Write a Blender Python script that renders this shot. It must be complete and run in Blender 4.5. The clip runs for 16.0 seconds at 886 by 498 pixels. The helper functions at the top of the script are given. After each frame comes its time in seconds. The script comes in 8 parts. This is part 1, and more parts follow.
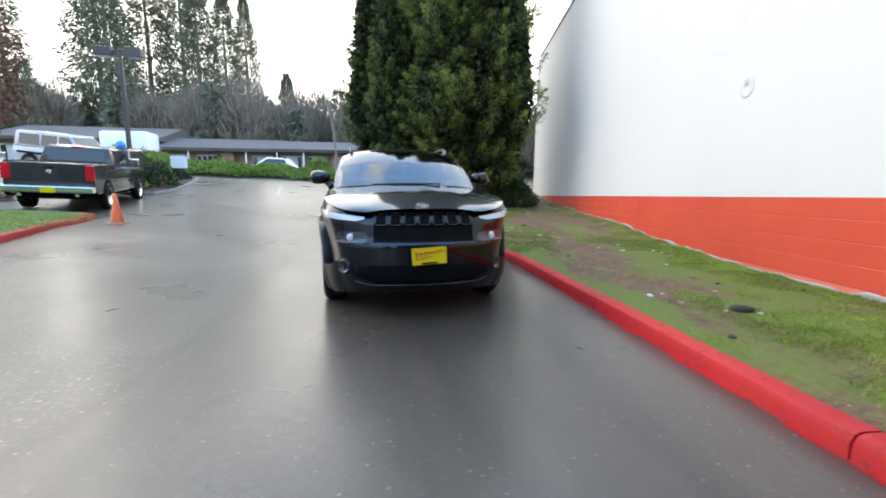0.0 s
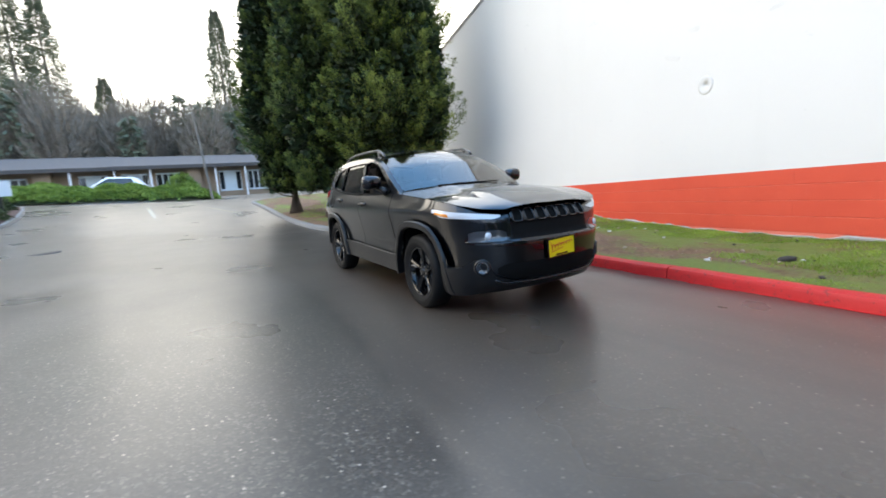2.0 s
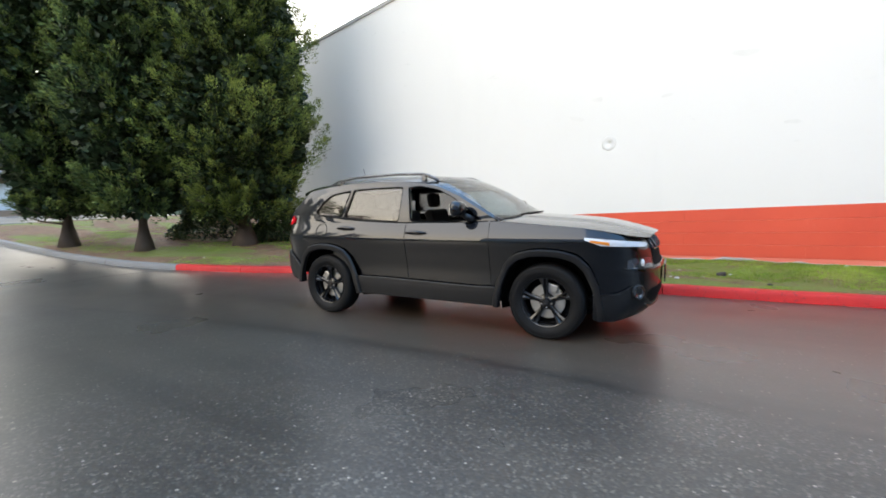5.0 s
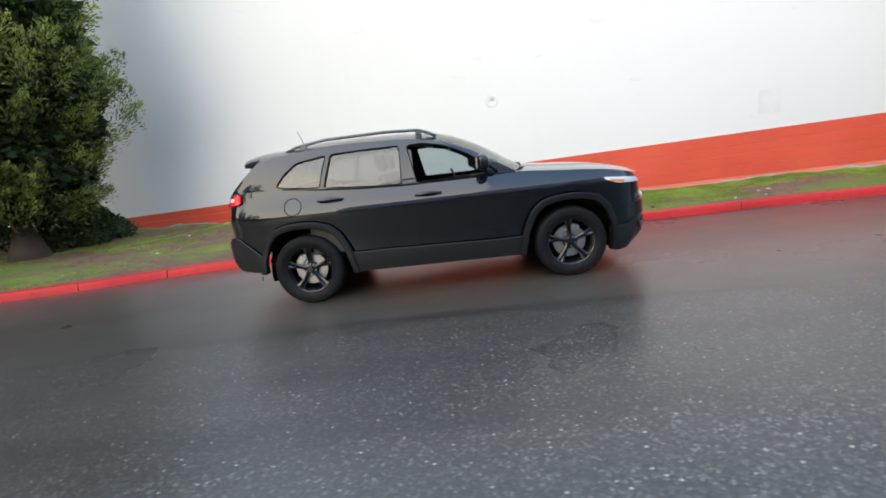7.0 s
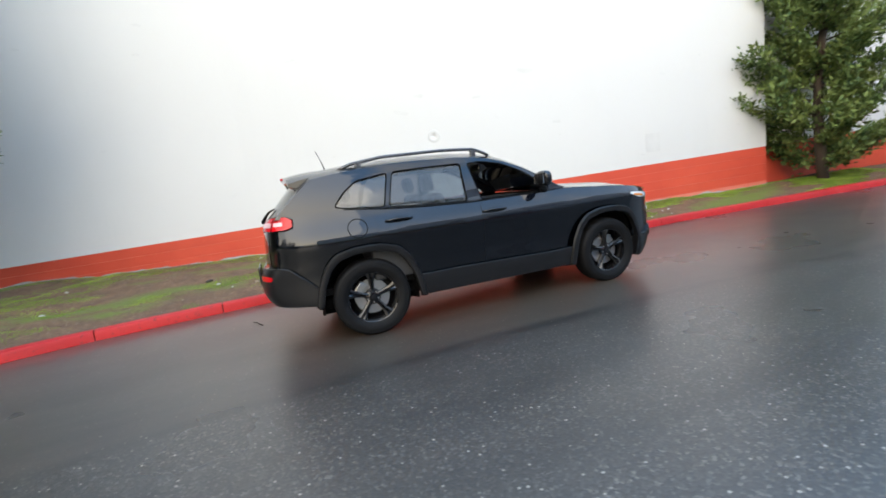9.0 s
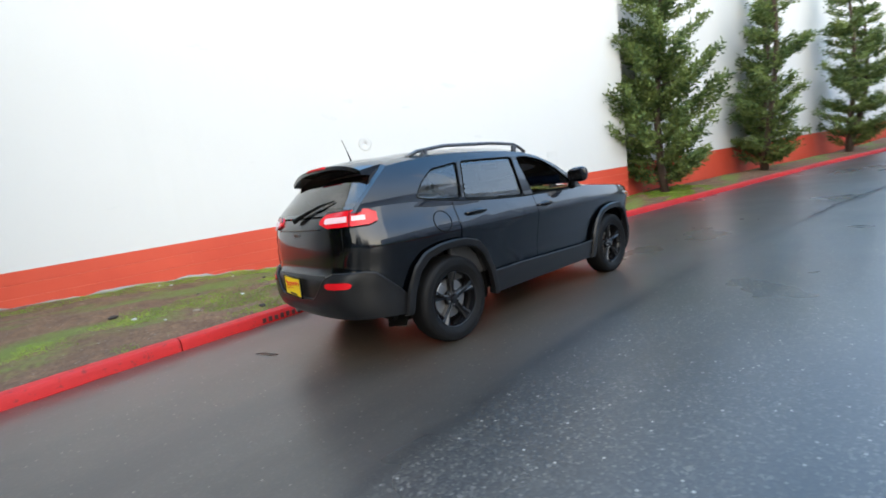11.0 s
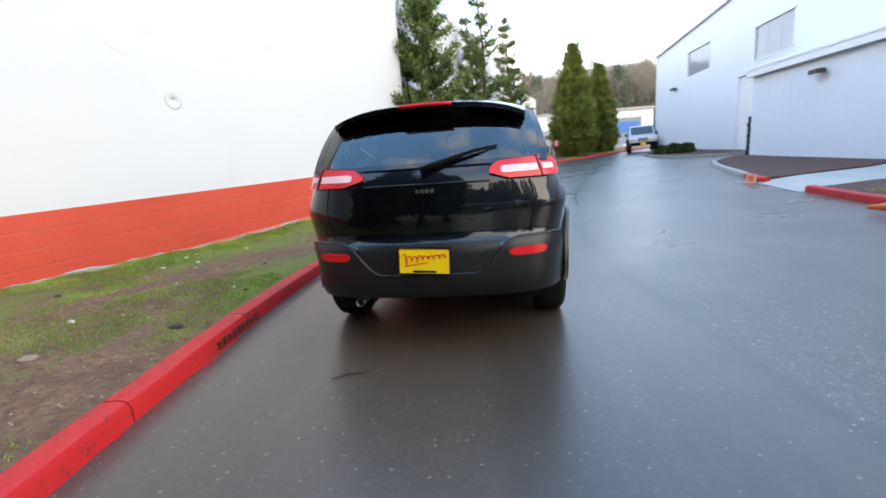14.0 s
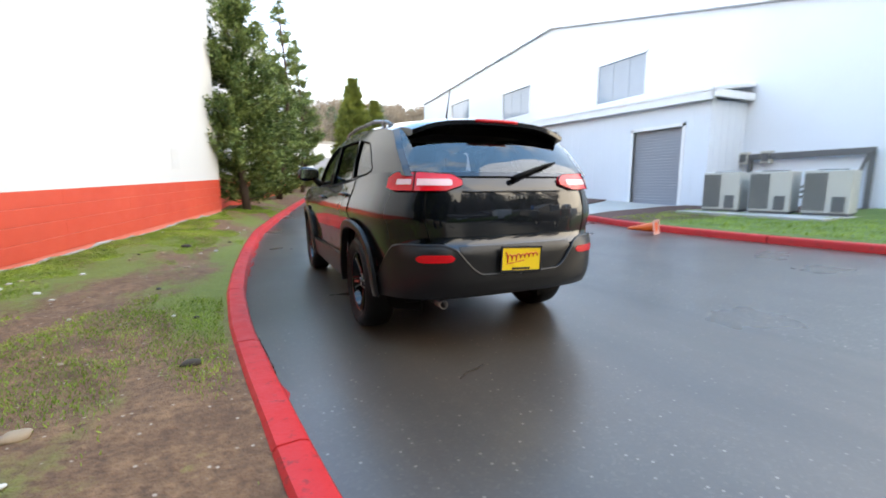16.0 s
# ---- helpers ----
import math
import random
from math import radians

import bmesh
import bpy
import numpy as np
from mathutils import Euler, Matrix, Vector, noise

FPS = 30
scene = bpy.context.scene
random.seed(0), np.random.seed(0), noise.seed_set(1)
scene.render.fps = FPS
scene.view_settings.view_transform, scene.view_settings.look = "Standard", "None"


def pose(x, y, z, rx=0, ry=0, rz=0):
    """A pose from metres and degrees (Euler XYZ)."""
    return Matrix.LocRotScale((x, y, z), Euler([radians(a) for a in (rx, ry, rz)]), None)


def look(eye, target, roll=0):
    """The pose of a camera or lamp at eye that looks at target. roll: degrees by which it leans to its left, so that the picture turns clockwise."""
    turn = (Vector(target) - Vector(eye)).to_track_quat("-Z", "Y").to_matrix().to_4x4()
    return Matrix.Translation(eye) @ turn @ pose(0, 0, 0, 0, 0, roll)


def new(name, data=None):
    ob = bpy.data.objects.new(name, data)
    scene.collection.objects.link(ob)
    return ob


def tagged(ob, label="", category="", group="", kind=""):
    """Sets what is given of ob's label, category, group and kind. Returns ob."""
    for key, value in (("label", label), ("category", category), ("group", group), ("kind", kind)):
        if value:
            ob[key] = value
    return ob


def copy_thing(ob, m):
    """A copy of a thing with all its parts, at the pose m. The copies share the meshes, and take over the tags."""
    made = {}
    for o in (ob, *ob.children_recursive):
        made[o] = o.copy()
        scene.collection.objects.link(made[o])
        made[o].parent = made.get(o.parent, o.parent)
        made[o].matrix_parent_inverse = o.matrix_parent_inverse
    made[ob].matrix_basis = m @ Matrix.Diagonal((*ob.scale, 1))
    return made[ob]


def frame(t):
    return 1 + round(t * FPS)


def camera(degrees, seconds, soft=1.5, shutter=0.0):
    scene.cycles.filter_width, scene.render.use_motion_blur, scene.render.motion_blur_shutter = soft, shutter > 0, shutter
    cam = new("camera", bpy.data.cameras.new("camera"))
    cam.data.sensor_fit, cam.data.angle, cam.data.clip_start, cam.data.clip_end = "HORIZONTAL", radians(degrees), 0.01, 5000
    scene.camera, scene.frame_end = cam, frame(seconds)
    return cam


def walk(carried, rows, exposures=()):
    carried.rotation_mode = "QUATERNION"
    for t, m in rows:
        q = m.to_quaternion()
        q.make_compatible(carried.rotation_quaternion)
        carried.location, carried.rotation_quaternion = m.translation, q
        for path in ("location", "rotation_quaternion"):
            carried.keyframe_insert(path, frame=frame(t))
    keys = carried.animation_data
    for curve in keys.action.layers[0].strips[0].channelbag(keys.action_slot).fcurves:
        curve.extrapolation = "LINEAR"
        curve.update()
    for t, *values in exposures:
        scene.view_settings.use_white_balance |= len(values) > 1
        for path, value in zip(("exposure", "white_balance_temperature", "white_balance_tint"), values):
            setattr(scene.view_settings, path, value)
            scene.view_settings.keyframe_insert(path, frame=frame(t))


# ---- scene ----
cam = camera(92.0, 16.0, soft=1.7, shutter=0.4)
PATH = [
    (0, (-0.468, -5.871, 1.217), (-0.077, -3.934, 0.905), 0.4),
    (0.5, (-0.966, -5.762, 1.183), (-0.61, -3.826, 0.829), 0.6),
    (1, (-1.516, -5.519, 1.17), (-0.885, -3.644, 0.874), -2.2),
    (1.5, (-2.081, -5.308, 1.192), (-1.262, -3.511, 0.875), -4.7),
    (2, (-2.585, -5.026, 1.205), (-1.614, -3.305, 0.899), -3.8),
    (2.5, (-3.077, -4.668, 1.236), (-1.873, -3.113, 0.875), -4.1),
    (3, (-3.48, -4.299, 1.282), (-2.144, -2.85, 0.944), -4.4),
    (3.5, (-3.945, -3.885, 1.329), (-2.422, -2.628, 1.011), -4.8),
    (4, (-4.251, -3.364, 1.295), (-2.659, -2.195, 0.981), -3.1),
    (4.2, (-4.37, -3.188, 1.299), (-2.75, -2.053, 1.005), -2.9),
    (6.5, (-4.951, -0.745, 1.291), (-2.998, -0.417, 1.009), -3.5),
    (7, (-5.061, -0.199, 1.318), (-3.104, -0.129, 0.913), -6.6),
    (7.5, (-5.02, 0.361, 1.33), (-3.053, 0.335, 0.97), -7.5),
    (8, (-4.999, 0.915, 1.303), (-3.047, 0.637, 0.968), -7.9),
    (8.5, (-4.865, 1.425, 1.307), (-2.939, 0.99, 0.987), -7.4),
    (9, (-4.698, 1.95, 1.303), (-2.825, 1.312, 1.015), -7.2),
    (11.3, (-3.09, 3.886, 1.265), (-1.719, 2.463, 0.953), -7.2),
    (11.5, (-2.891, 4.017, 1.262), (-1.616, 2.515, 0.919), -7.0),
    (12, (-2.359, 4.27, 1.221), (-1.216, 2.665, 0.875), -5.8),
    (12.5, (-1.846, 4.44, 1.186), (-0.887, 2.719, 0.84), -6.1),
    (13, (-1.304, 4.617, 1.167), (-0.501, 2.823, 0.799), -6.5),
    (13.5, (-0.815, 4.683, 1.167), (-0.234, 2.799, 0.831), -4.8),
    (14, (-0.325, 4.78, 1.186), (-0.066, 2.833, 0.805), -4.0),
    (14.5, (0.209, 4.814, 1.149), (0.235, 2.848, 0.782), -3.8),
    (15, (0.723, 4.874, 1.144), (0.396, 2.939, 0.756), -3.6),
    (15.5, (1.244, 4.786, 1.129), (0.731, 2.891, 0.75), -3.1),
    (16, (1.755, 4.677, 1.129), (0.934, 2.878, 0.832), -0.2),
]
EXPOSURES = [(0.0, 0.74, 7850, 9), (4.0, 0.66, 8250, 9), (9.2, 0.69, 8350, 8), (11.5, 0.72, 7850, 6), (13.5, 0.72, 7950, 9), (14.5, 0.70, 8300, 11), (15.0, 0.72, 8300, 11), (16.0, 0.97, 8700, 10)]
walk(cam, [(t, look(eye, target, roll)) for t, eye, target, roll in PATH], EXPOSURES)

# ---- light ----
world = bpy.data.worlds.new("sky")
scene.world = world
world.use_nodes = True
wn, wl = world.node_tree.nodes, world.node_tree.links
wn.clear()
w_out = wn.new("ShaderNodeOutputWorld")
w_bg = wn.new("ShaderNodeBackground")
w_sky = wn.new("ShaderNodeTexSky")
w_sky.sky_type = "NISHITA"
w_sky.sun_disc = False
w_sky.sun_elevation = radians(32)
w_sky.sun_rotation = radians(300)
w_sky.dust_density = 1.0
w_co = wn.new("ShaderNodeTexCoord")
w_no = wn.new("ShaderNodeTexNoise")
w_no.inputs["Scale"].default_value = 2.2
w_no.inputs["Detail"].default_value = 6
w_no.inputs["Roughness"].default_value = 0.55
w_ra = wn.new("ShaderNodeValToRGB")
w_ra.color_ramp.elements[0].position = 0.36
w_ra.color_ramp.elements[0].color = (0.72, 0.72, 0.72, 1)
w_ra.color_ramp.elements[1].position = 0.58
w_ra.color_ramp.elements[1].color = (0.9, 0.9, 0.9, 1)
w_mix = wn.new("ShaderNodeMix")
w_mix.data_type = "RGBA"
# thin bright cloud: white towards the horizon, bluer overhead
w_xyz = wn.new("ShaderNodeSeparateXYZ")
w_up = wn.new("ShaderNodeValToRGB")
w_up.color_ramp.elements[0].position = 0.12
w_up.color_ramp.elements[0].color = (0.90, 0.93, 0.97, 1)
w_up.color_ramp.elements[1].position = 0.80
w_up.color_ramp.elements[1].color = (0.16, 0.43, 0.94, 1)
# the cloud thins out towards -y
w_thin = wn.new("ShaderNodeMath")
w_thin.operation = "MULTIPLY_ADD"
w_thin.inputs[1].default_value = -0.26
# broken cloud overhead
w_cl = wn.new("ShaderNodeTexNoise")
w_cl.inputs["Scale"].default_value = 3.4
w_cl.inputs["Detail"].default_value = 5
w_cr = wn.new("ShaderNodeValToRGB")
w_cr.color_ramp.elements[0].position = 0.56
w_cr.color_ramp.elements[0].color = (0, 0, 0, 1)
w_cr.color_ramp.elements[1].position = 0.70
w_cr.color_ramp.elements[1].color = (0.75, 0.75, 0.75, 1)
w_cloud = wn.new("ShaderNodeMix")
w_cloud.data_type = "RGBA"
w_cloud.inputs[7].default_value = (0.80, 0.86, 0.95, 1)
w_white = wn.new("ShaderNodeMix")
w_white.data_type = "RGBA"
w_white.blend_type = "MULTIPLY"
w_white.inputs[0].default_value = 1.0
w_white.inputs[7].default_value = (19.0, 19.0, 19.0, 1)
wl.new(w_co.outputs["Generated"], w_xyz.inputs[0])
wl.new(w_xyz.outputs["Y"], w_thin.inputs[0])
wl.new(w_xyz.outputs["Z"], w_thin.inputs[2])
wl.new(w_thin.outputs[0], w_up.inputs["Fac"])
wl.new(w_co.outputs["Generated"], w_cl.inputs["Vector"])
wl.new(w_cl.outputs["Fac"], w_cr.inputs["Fac"])
wl.new(w_cr.outputs["Color"], w_cloud.inputs[0])
wl.new(w_up.outputs["Color"], w_cloud.inputs[6])
wl.new(w_cloud.outputs[2], w_white.inputs[6])
wl.new(w_white.outputs[2], w_mix.inputs[7])
wl.new(w_co.outputs["Generated"], w_no.inputs["Vector"])
wl.new(w_no.outputs["Fac"], w_ra.inputs["Fac"])
wl.new(w_ra.outputs["Color"], w_mix.inputs[0])
wl.new(w_sky.outputs["Color"], w_mix.inputs[6])
wl.new(w_mix.outputs[2], w_bg.inputs["Color"])
w_bg.inputs["Strength"].default_value = 0.15
wl.new(w_bg.outputs["Background"], w_out.inputs["Surface"])

sun_data = bpy.data.lights.new("sun", "SUN")
sun_data.energy = 1.1
sun_data.angle = radians(60)
sun_data.color = (1.0, 0.94, 0.84)
sun = new("sun", sun_data)
sun.matrix_world = look((-30, 17, 22), (0, 0, 0))


# ---- materials ----
class Nodes:
    """A small builder for one procedural material."""

    def __init__(self, name, fixed=False):
        self.mat = bpy.data.materials.new(name)
        self.mat.use_nodes = True
        self.t = self.mat.node_tree
        self.n = self.t.nodes
        self.l = self.t.links
        self.b = self.n["Principled BSDF"]
        self.co = self.n.new("ShaderNodeNewGeometry").outputs["Position"] if fixed else self.n.new("ShaderNodeTexCoord").outputs["Object"]

    def add(self, kind, **inputs):
        node = self.n.new(kind)
        for key, value in inputs.items():
            self.put(node.inputs[key.replace("_", " ")], value)
        return node

    def put(self, socket, value):
        if isinstance(value, bpy.types.NodeSocket):
            self.l.new(value, socket)
        else:
            socket.default_value = value

    def noise(self, scale, detail=4, rough=0.55, vector=None, dist=0.0):
        node = self.add("ShaderNodeTexNoise", Scale=scale, Detail=detail, Roughness=rough, Distortion=dist)
        self.l.new(vector or self.co, node.inputs["Vector"])
        return node.outputs["Fac"]

    def voronoi(self, scale, vector=None):
        node = self.add("ShaderNodeTexVoronoi", Scale=scale)
        self.l.new(vector or self.co, node.inputs["Vector"])
        return node

    def ramp(self, fac, *stops):
        node = self.n.new("ShaderNodeValToRGB")
        el = node.color_ramp.elements
        while len(el) < len(stops):
            el.new(0.5)
        for e, (p, c) in zip(el, stops):
            e.position = p
            e.color = (c, c, c, 1) if isinstance(c, (int, float)) else (*c, 1)
        self.l.new(fac, node.inputs["Fac"])
        return node.outputs["Color"]

    def mix(self, fac, a, b, mode="MIX"):
        node = self.n.new("ShaderNodeMix")
        node.data_type, node.blend_type = "RGBA", mode
        self.put(node.inputs[0], fac)
        for k, v in ((6, a), (7, b)):
            self.put(node.inputs[k], v if isinstance(v, bpy.types.NodeSocket) else (*v, 1))
        return node.outputs[2]

    def math(self, op, a, b=0.0):
        node = self.n.new("ShaderNodeMath")
        node.operation = op
        self.put(node.inputs[0], a)
        self.put(node.inputs[1], b)
        return node.outputs[0]

    def scaled(self, x, y, z):
        node = self.n.new("ShaderNodeMapping")
        node.inputs["Scale"].default_value = (x, y, z)
        self.l.new(self.co, node.inputs["Vector"])
        return node.outputs["Vector"]

    def bump(self, height, strength=0.3, distance=0.01):
        node = self.add("ShaderNodeBump", Strength=strength, Distance=distance, Height=height)
        self.l.new(node.outputs["Normal"], self.b.inputs["Normal"])

    def set(self, **inputs):
        for key, value in inputs.items():
            if isinstance(value, tuple) and len(value) == 3:
                value = (*value, 1)
            self.put(self.b.inputs[key.replace("_", " ")], value)
        return self


def simple(name, color, rough=0.5, metal=0.0, vary=0.12, scale=8.0, bump=0.0, **more):
    """A material of one colour with slight variation at two scales."""
    m = Nodes(name)
    big, fine = m.noise(scale * 0.15), m.noise(scale * 4, 3)
    lo = tuple(c * (1 - vary) for c in color)
    hi = tuple(min(1, c * (1 + vary)) for c in color)
    col = m.mix(big, lo, hi)
    col = m.mix(m.math("MULTIPLY", fine, vary), col, tuple(c * 0.6 for c in color))
    m.set(Base_Color=col, Roughness=m.ramp(fine, (0.2, max(0.02, rough - 0.06)), (0.8, min(1, rough + 0.06))), Metallic=metal, **more)
    if bump:
        m.bump(fine, bump, 0.004)
    return m.mat


def asphalt_material(name="wet asphalt"):
    """Two paved lanes: smooth and brownish along the kerb, coarse with pale stones beyond the seam."""
    m = Nodes(name)
    xyz = m.n.new("ShaderNodeSeparateXYZ")
    m.l.new(m.co, xyz.inputs[0])
    # the seam bows away from the kerb at both ends
    bow = m.math("MULTIPLY", m.math("MULTIPLY", xyz.outputs["Y"], xyz.outputs["Y"]), 0.0225)
    edge = m.math("ADD", m.math("ADD", xyz.outputs["X"], bow), m.math("MULTIPLY", m.noise(3.0, 5, 0.65), 0.22))
    edge = m.math("ADD", edge, 1.95)
    near = m.ramp(m.math("MULTIPLY", m.math("ABSOLUTE", xyz.outputs["Y"]), 0.1), (0.50, 1.0), (0.75, 0.0))
    lane = m.ramp(edge, (0.40, 1.0), (0.62, 0.0))
    coarse = m.math("MAXIMUM", lane, m.math("SUBTRACT", 1.0, near))
    seam = m.math("MULTIPLY", m.math("MULTIPLY", m.ramp(edge, (0.40, 0.0), (0.50, 1.0), (0.60, 0.0)), near), m.ramp(m.noise(1.6, 4, 0.6), (0.35, 0.15), (0.6, 0.85)))
    stones = m.voronoi(70.0)
    tint = m.n.new("ShaderNodeSeparateColor")
    m.l.new(stones.outputs["Color"], tint.inputs[0])
    base = m.ramp(tint.outputs[0], (0.0, (0.020, 0.018, 0.016)), (0.70, (0.044, 0.040, 0.035)), (0.90, (0.070, 0.064, 0.057)), (1.0, (0.13, 0.12, 0.108)))
    speck = m.voronoi(26.0)
    tint2 = m.n.new("ShaderNodeSeparateColor")
    m.l.new(speck.outputs["Color"], tint2.inputs[0])
    dot = m.math("MULTIPLY", m.ramp(speck.outputs["Distance"], (0.14, 1.0), (0.24, 0.0)), m.ramp(tint2.outputs[1], (0.82, 0.0), (0.90, 1.0)))
    dot = m.math("MULTIPLY", dot, m.math("ADD", m.math("MULTIPLY", coarse, 0.5), 0.5))
    big = m.noise(0.35, 5, 0.6)
    base = m.mix(m.ramp(big, (0.35, 0.0), (0.7, 0.5)), base, (0.060, 0.050, 0.042))
    smooth = m.mix(m.noise(9.0, 4), (0.046, 0.037, 0.030), (0.070, 0.057, 0.047))
    base = m.mix(m.math("MULTIPLY", m.math("SUBTRACT", 1.0, coarse), 0.75), base, smooth)
    base = m.mix(seam, base, (0.016, 0.014, 0.012))
    base = m.mix(dot, base, (0.30, 0.28, 0.25))
    wet = m.noise(0.55, 4, 0.5)
    fine = m.noise(120.0, 2)
    streak = m.noise(1.0, 5, 0.6, m.scaled(1.5, 0.14, 1.0))
    base = m.mix(m.ramp(streak, (0.48, 0.0), (0.66, 0.55)), base, (0.020, 0.018, 0.016))
    base = m.mix(1.0, base, (1.16, 1.04, 0.93), "MULTIPLY")
    m.set(Base_Color=base, Roughness=0.5, Specular_IOR_Level=0.18, Coat_Weight=1.0, Coat_IOR=1.42, Coat_Roughness=m.ramp(wet, (0.30, 0.25), (0.75, 0.40)))
    h = m.math("ADD", m.math("MULTIPLY", stones.outputs["Distance"], m.math("ADD", m.math("MULTIPLY", coarse, 0.7), 0.3)), m.math("MULTIPLY", fine, 0.5))
    m.bump(h, 0.13, 0.005)
    return m.mat


def wall_white_material():
    m = Nodes("white painted block wall")
    streak = m.noise(1.0, 5, 0.6, m.scaled(1.2, 1.2, 0.12))
    big = m.noise(0.25, 3)
    col = m.mix(m.ramp(big, (0.3, 0.0), (0.75, 1.0)), (0.60, 0.597, 0.58), (0.635, 0.632, 0.618))
    col = m.mix(m.ramp(streak, (0.56, 0.0), (0.85, 0.22)), col, (0.50, 0.51, 0.50))
    scuff = m.noise(1.3, 8, 0.72, m.scaled(1.0, 1.0, 3.0))
    col = m.mix(m.ramp(scuff, (0.655, 0.0), (0.70, 0.45)), col, (0.49, 0.49, 0.48))
    fine = m.noise(60.0, 3)
    m.set(Base_Color=col, Roughness=0.62)
    m.bump(m.math("ADD", m.noise(3.0, 3), m.math("MULTIPLY", fine, 0.15)), 0.25, 0.01)
    return m.mat


def paint_red_material(name, base, dark, pale, wear, chipped=(0.33, 0.29, 0.26)):
    m = Nodes(name, True)
    big, mid = m.noise(0.8, 4), m.noise(7.0, 6, 0.65)
    col = m.mix(m.ramp(big, (0.3, 0.0), (0.7, 1.0)), dark, base)
    col = m.mix(m.ramp(mid, (0.62, 0.0), (0.78, 0.5)), col, pale)
    chip = m.noise(18.0, 6, 0.7)
    col = m.mix(m.ramp(chip, (0.70 - wear, 0.0), (0.76 - wear, 0.75)), col, chipped)
    m.set(Base_Color=col, Roughness=m.ramp(mid, (0.3, 0.45), (0.7, 0.65)), Specular_IOR_Level=0.3)
    m.bump(m.math("ADD", mid, m.noise(50.0, 3)), 0.4, 0.006)
    return m.mat


def lawn_material():
    m = Nodes("patchy grass and bare earth")
    patch = m.noise(0.8, 6, 0.62, m.scaled(1.0, 0.45, 1.0), 0.4)
    fine = m.noise(22.0, 6, 0.7)
    clod = m.noise(3.5, 6, 0.7)
    earth = m.mix(m.ramp(fine, (0.3, 0.0), (0.7, 1.0)), (0.072, 0.031, 0.015), (0.30, 0.160, 0.080))
    earth = m.mix(m.ramp(clod, (0.42, 0.0), (0.66, 0.75)), earth, (0.088, 0.041, 0.021))
    bits = m.voronoi(34.0)
    pick = m.n.new("ShaderNodeSeparateColor")
    m.l.new(bits.outputs["Color"], pick.inputs[0])
    scrap = m.math("MULTIPLY", m.ramp(bits.outputs["Distance"], (0.18, 1.0), (0.30, 0.0)), m.ramp(pick.outputs[0], (0.90, 0.0), (0.93, 1.0)))
    earth = m.mix(scrap, earth, (0.42, 0.34, 0.27))
    moss = m.mix(m.noise(14.0, 5, 0.7), (0.065, 0.088, 0.012), (0.19, 0.215, 0.032))
    mask = m.ramp(m.math("ADD", patch, m.math("MULTIPLY", fine, 0.20)), (0.595, 0.0), (0.685, 1.0))
    col = m.mix(mask, earth, moss)
    m.set(Base_Color=col, Roughness=0.85)
    m.bump(m.math("ADD", fine, m.noise(70.0, 4)), 0.7, 0.03)
    return m.mat


def leaf_material(name, dark, mid, light, rough=0.6):
    m = Nodes(name)
    geo = m.n.new("ShaderNodeNewGeometry")
    col = m.ramp(geo.outputs["Random Per Island"], (0.0, dark), (0.6, mid), (1.0, light))
    patch = m.noise(1.9, 4)
    col = m.mix(m.ramp(patch, (0.44, 0.0), (0.62, 0.85)), col, tuple(c * 1.25 for c in light))
    m.set(Base_Color=col, Roughness=rough, Specular_IOR_Level=0.25)
    return m.mat


def glass_material(name, color, rough=0.0):
    m = Nodes(name)
    m.set(Base_Color=color, Roughness=rough, Transmission_Weight=1.0, IOR=1.45)
    return m.mat


def thin_glass(name, tint, rough=0.02, ior=1.75):
    """Window glass as a thin sheet: clear or tinted, with its gloss."""
    m = Nodes(name)
    clear = m.n.new("ShaderNodeBsdfTransparent")
    clear.inputs["Color"].default_value = (*tint, 1)
    gloss = m.n.new("ShaderNodeBsdfGlossy")
    gloss.inputs["Roughness"].default_value = rough
    fres = m.n.new("ShaderNodeFresnel")
    fres.inputs["IOR"].default_value = ior
    gloss.inputs["Color"].default_value = (1, 1, 1, 1)
    mixer = m.n.new("ShaderNodeMixShader")
    m.l.new(fres.outputs[0], mixer.inputs[0])
    m.l.new(clear.outputs[0], mixer.inputs[1])
    m.l.new(gloss.outputs[0], mixer.inputs[2])
    m.l.new(mixer.outputs[0], m.n["Material Output"].inputs["Surface"])
    return m.mat


def paint_material(name, color, rough=0.25, coat=1.0, metal=0.0):
    m = Nodes(name)
    flake = m.noise(900.0, 2)
    dirt = m.noise(3.0, 5, 0.65)
    col = m.mix(flake, tuple(c * 0.8 for c in color), tuple(min(1, c * 1.25) for c in color))
    m.set(Base_Color=col, Roughness=rough, Metallic=metal, Specular_IOR_Level=0.0, Coat_Weight=coat, Coat_IOR=1.50, Coat_Roughness=m.ramp(dirt, (0.4, 0.015), (0.8, 0.06)))
    return m.mat


ASPHALT = asphalt_material()
WHITE_WALL = wall_white_material()
RED_WALL = paint_red_material("red painted blocks", (0.66, 0.085, 0.045), (0.57, 0.065, 0.036), (0.68, 0.14, 0.085), -0.02)
RED_JOINT = paint_red_material("painted mortar joints", (0.74, 0.20, 0.14), (0.66, 0.14, 0.09), (0.78, 0.30, 0.22), 0.0)
RED_KERB = paint_red_material("red painted kerb", (0.56, 0.020, 0.019), (0.40, 0.014, 0.015), (0.58, 0.055, 0.045), 0.12, (0.16, 0.022, 0.020))
CONCRETE = simple("grey concrete", (0.34, 0.33, 0.31), 0.8, vary=0.25, bump=0.4)
DARK_CONCRETE = simple("dark kerb concrete", (0.20, 0.19, 0.18), 0.8, vary=0.3, bump=0.4)
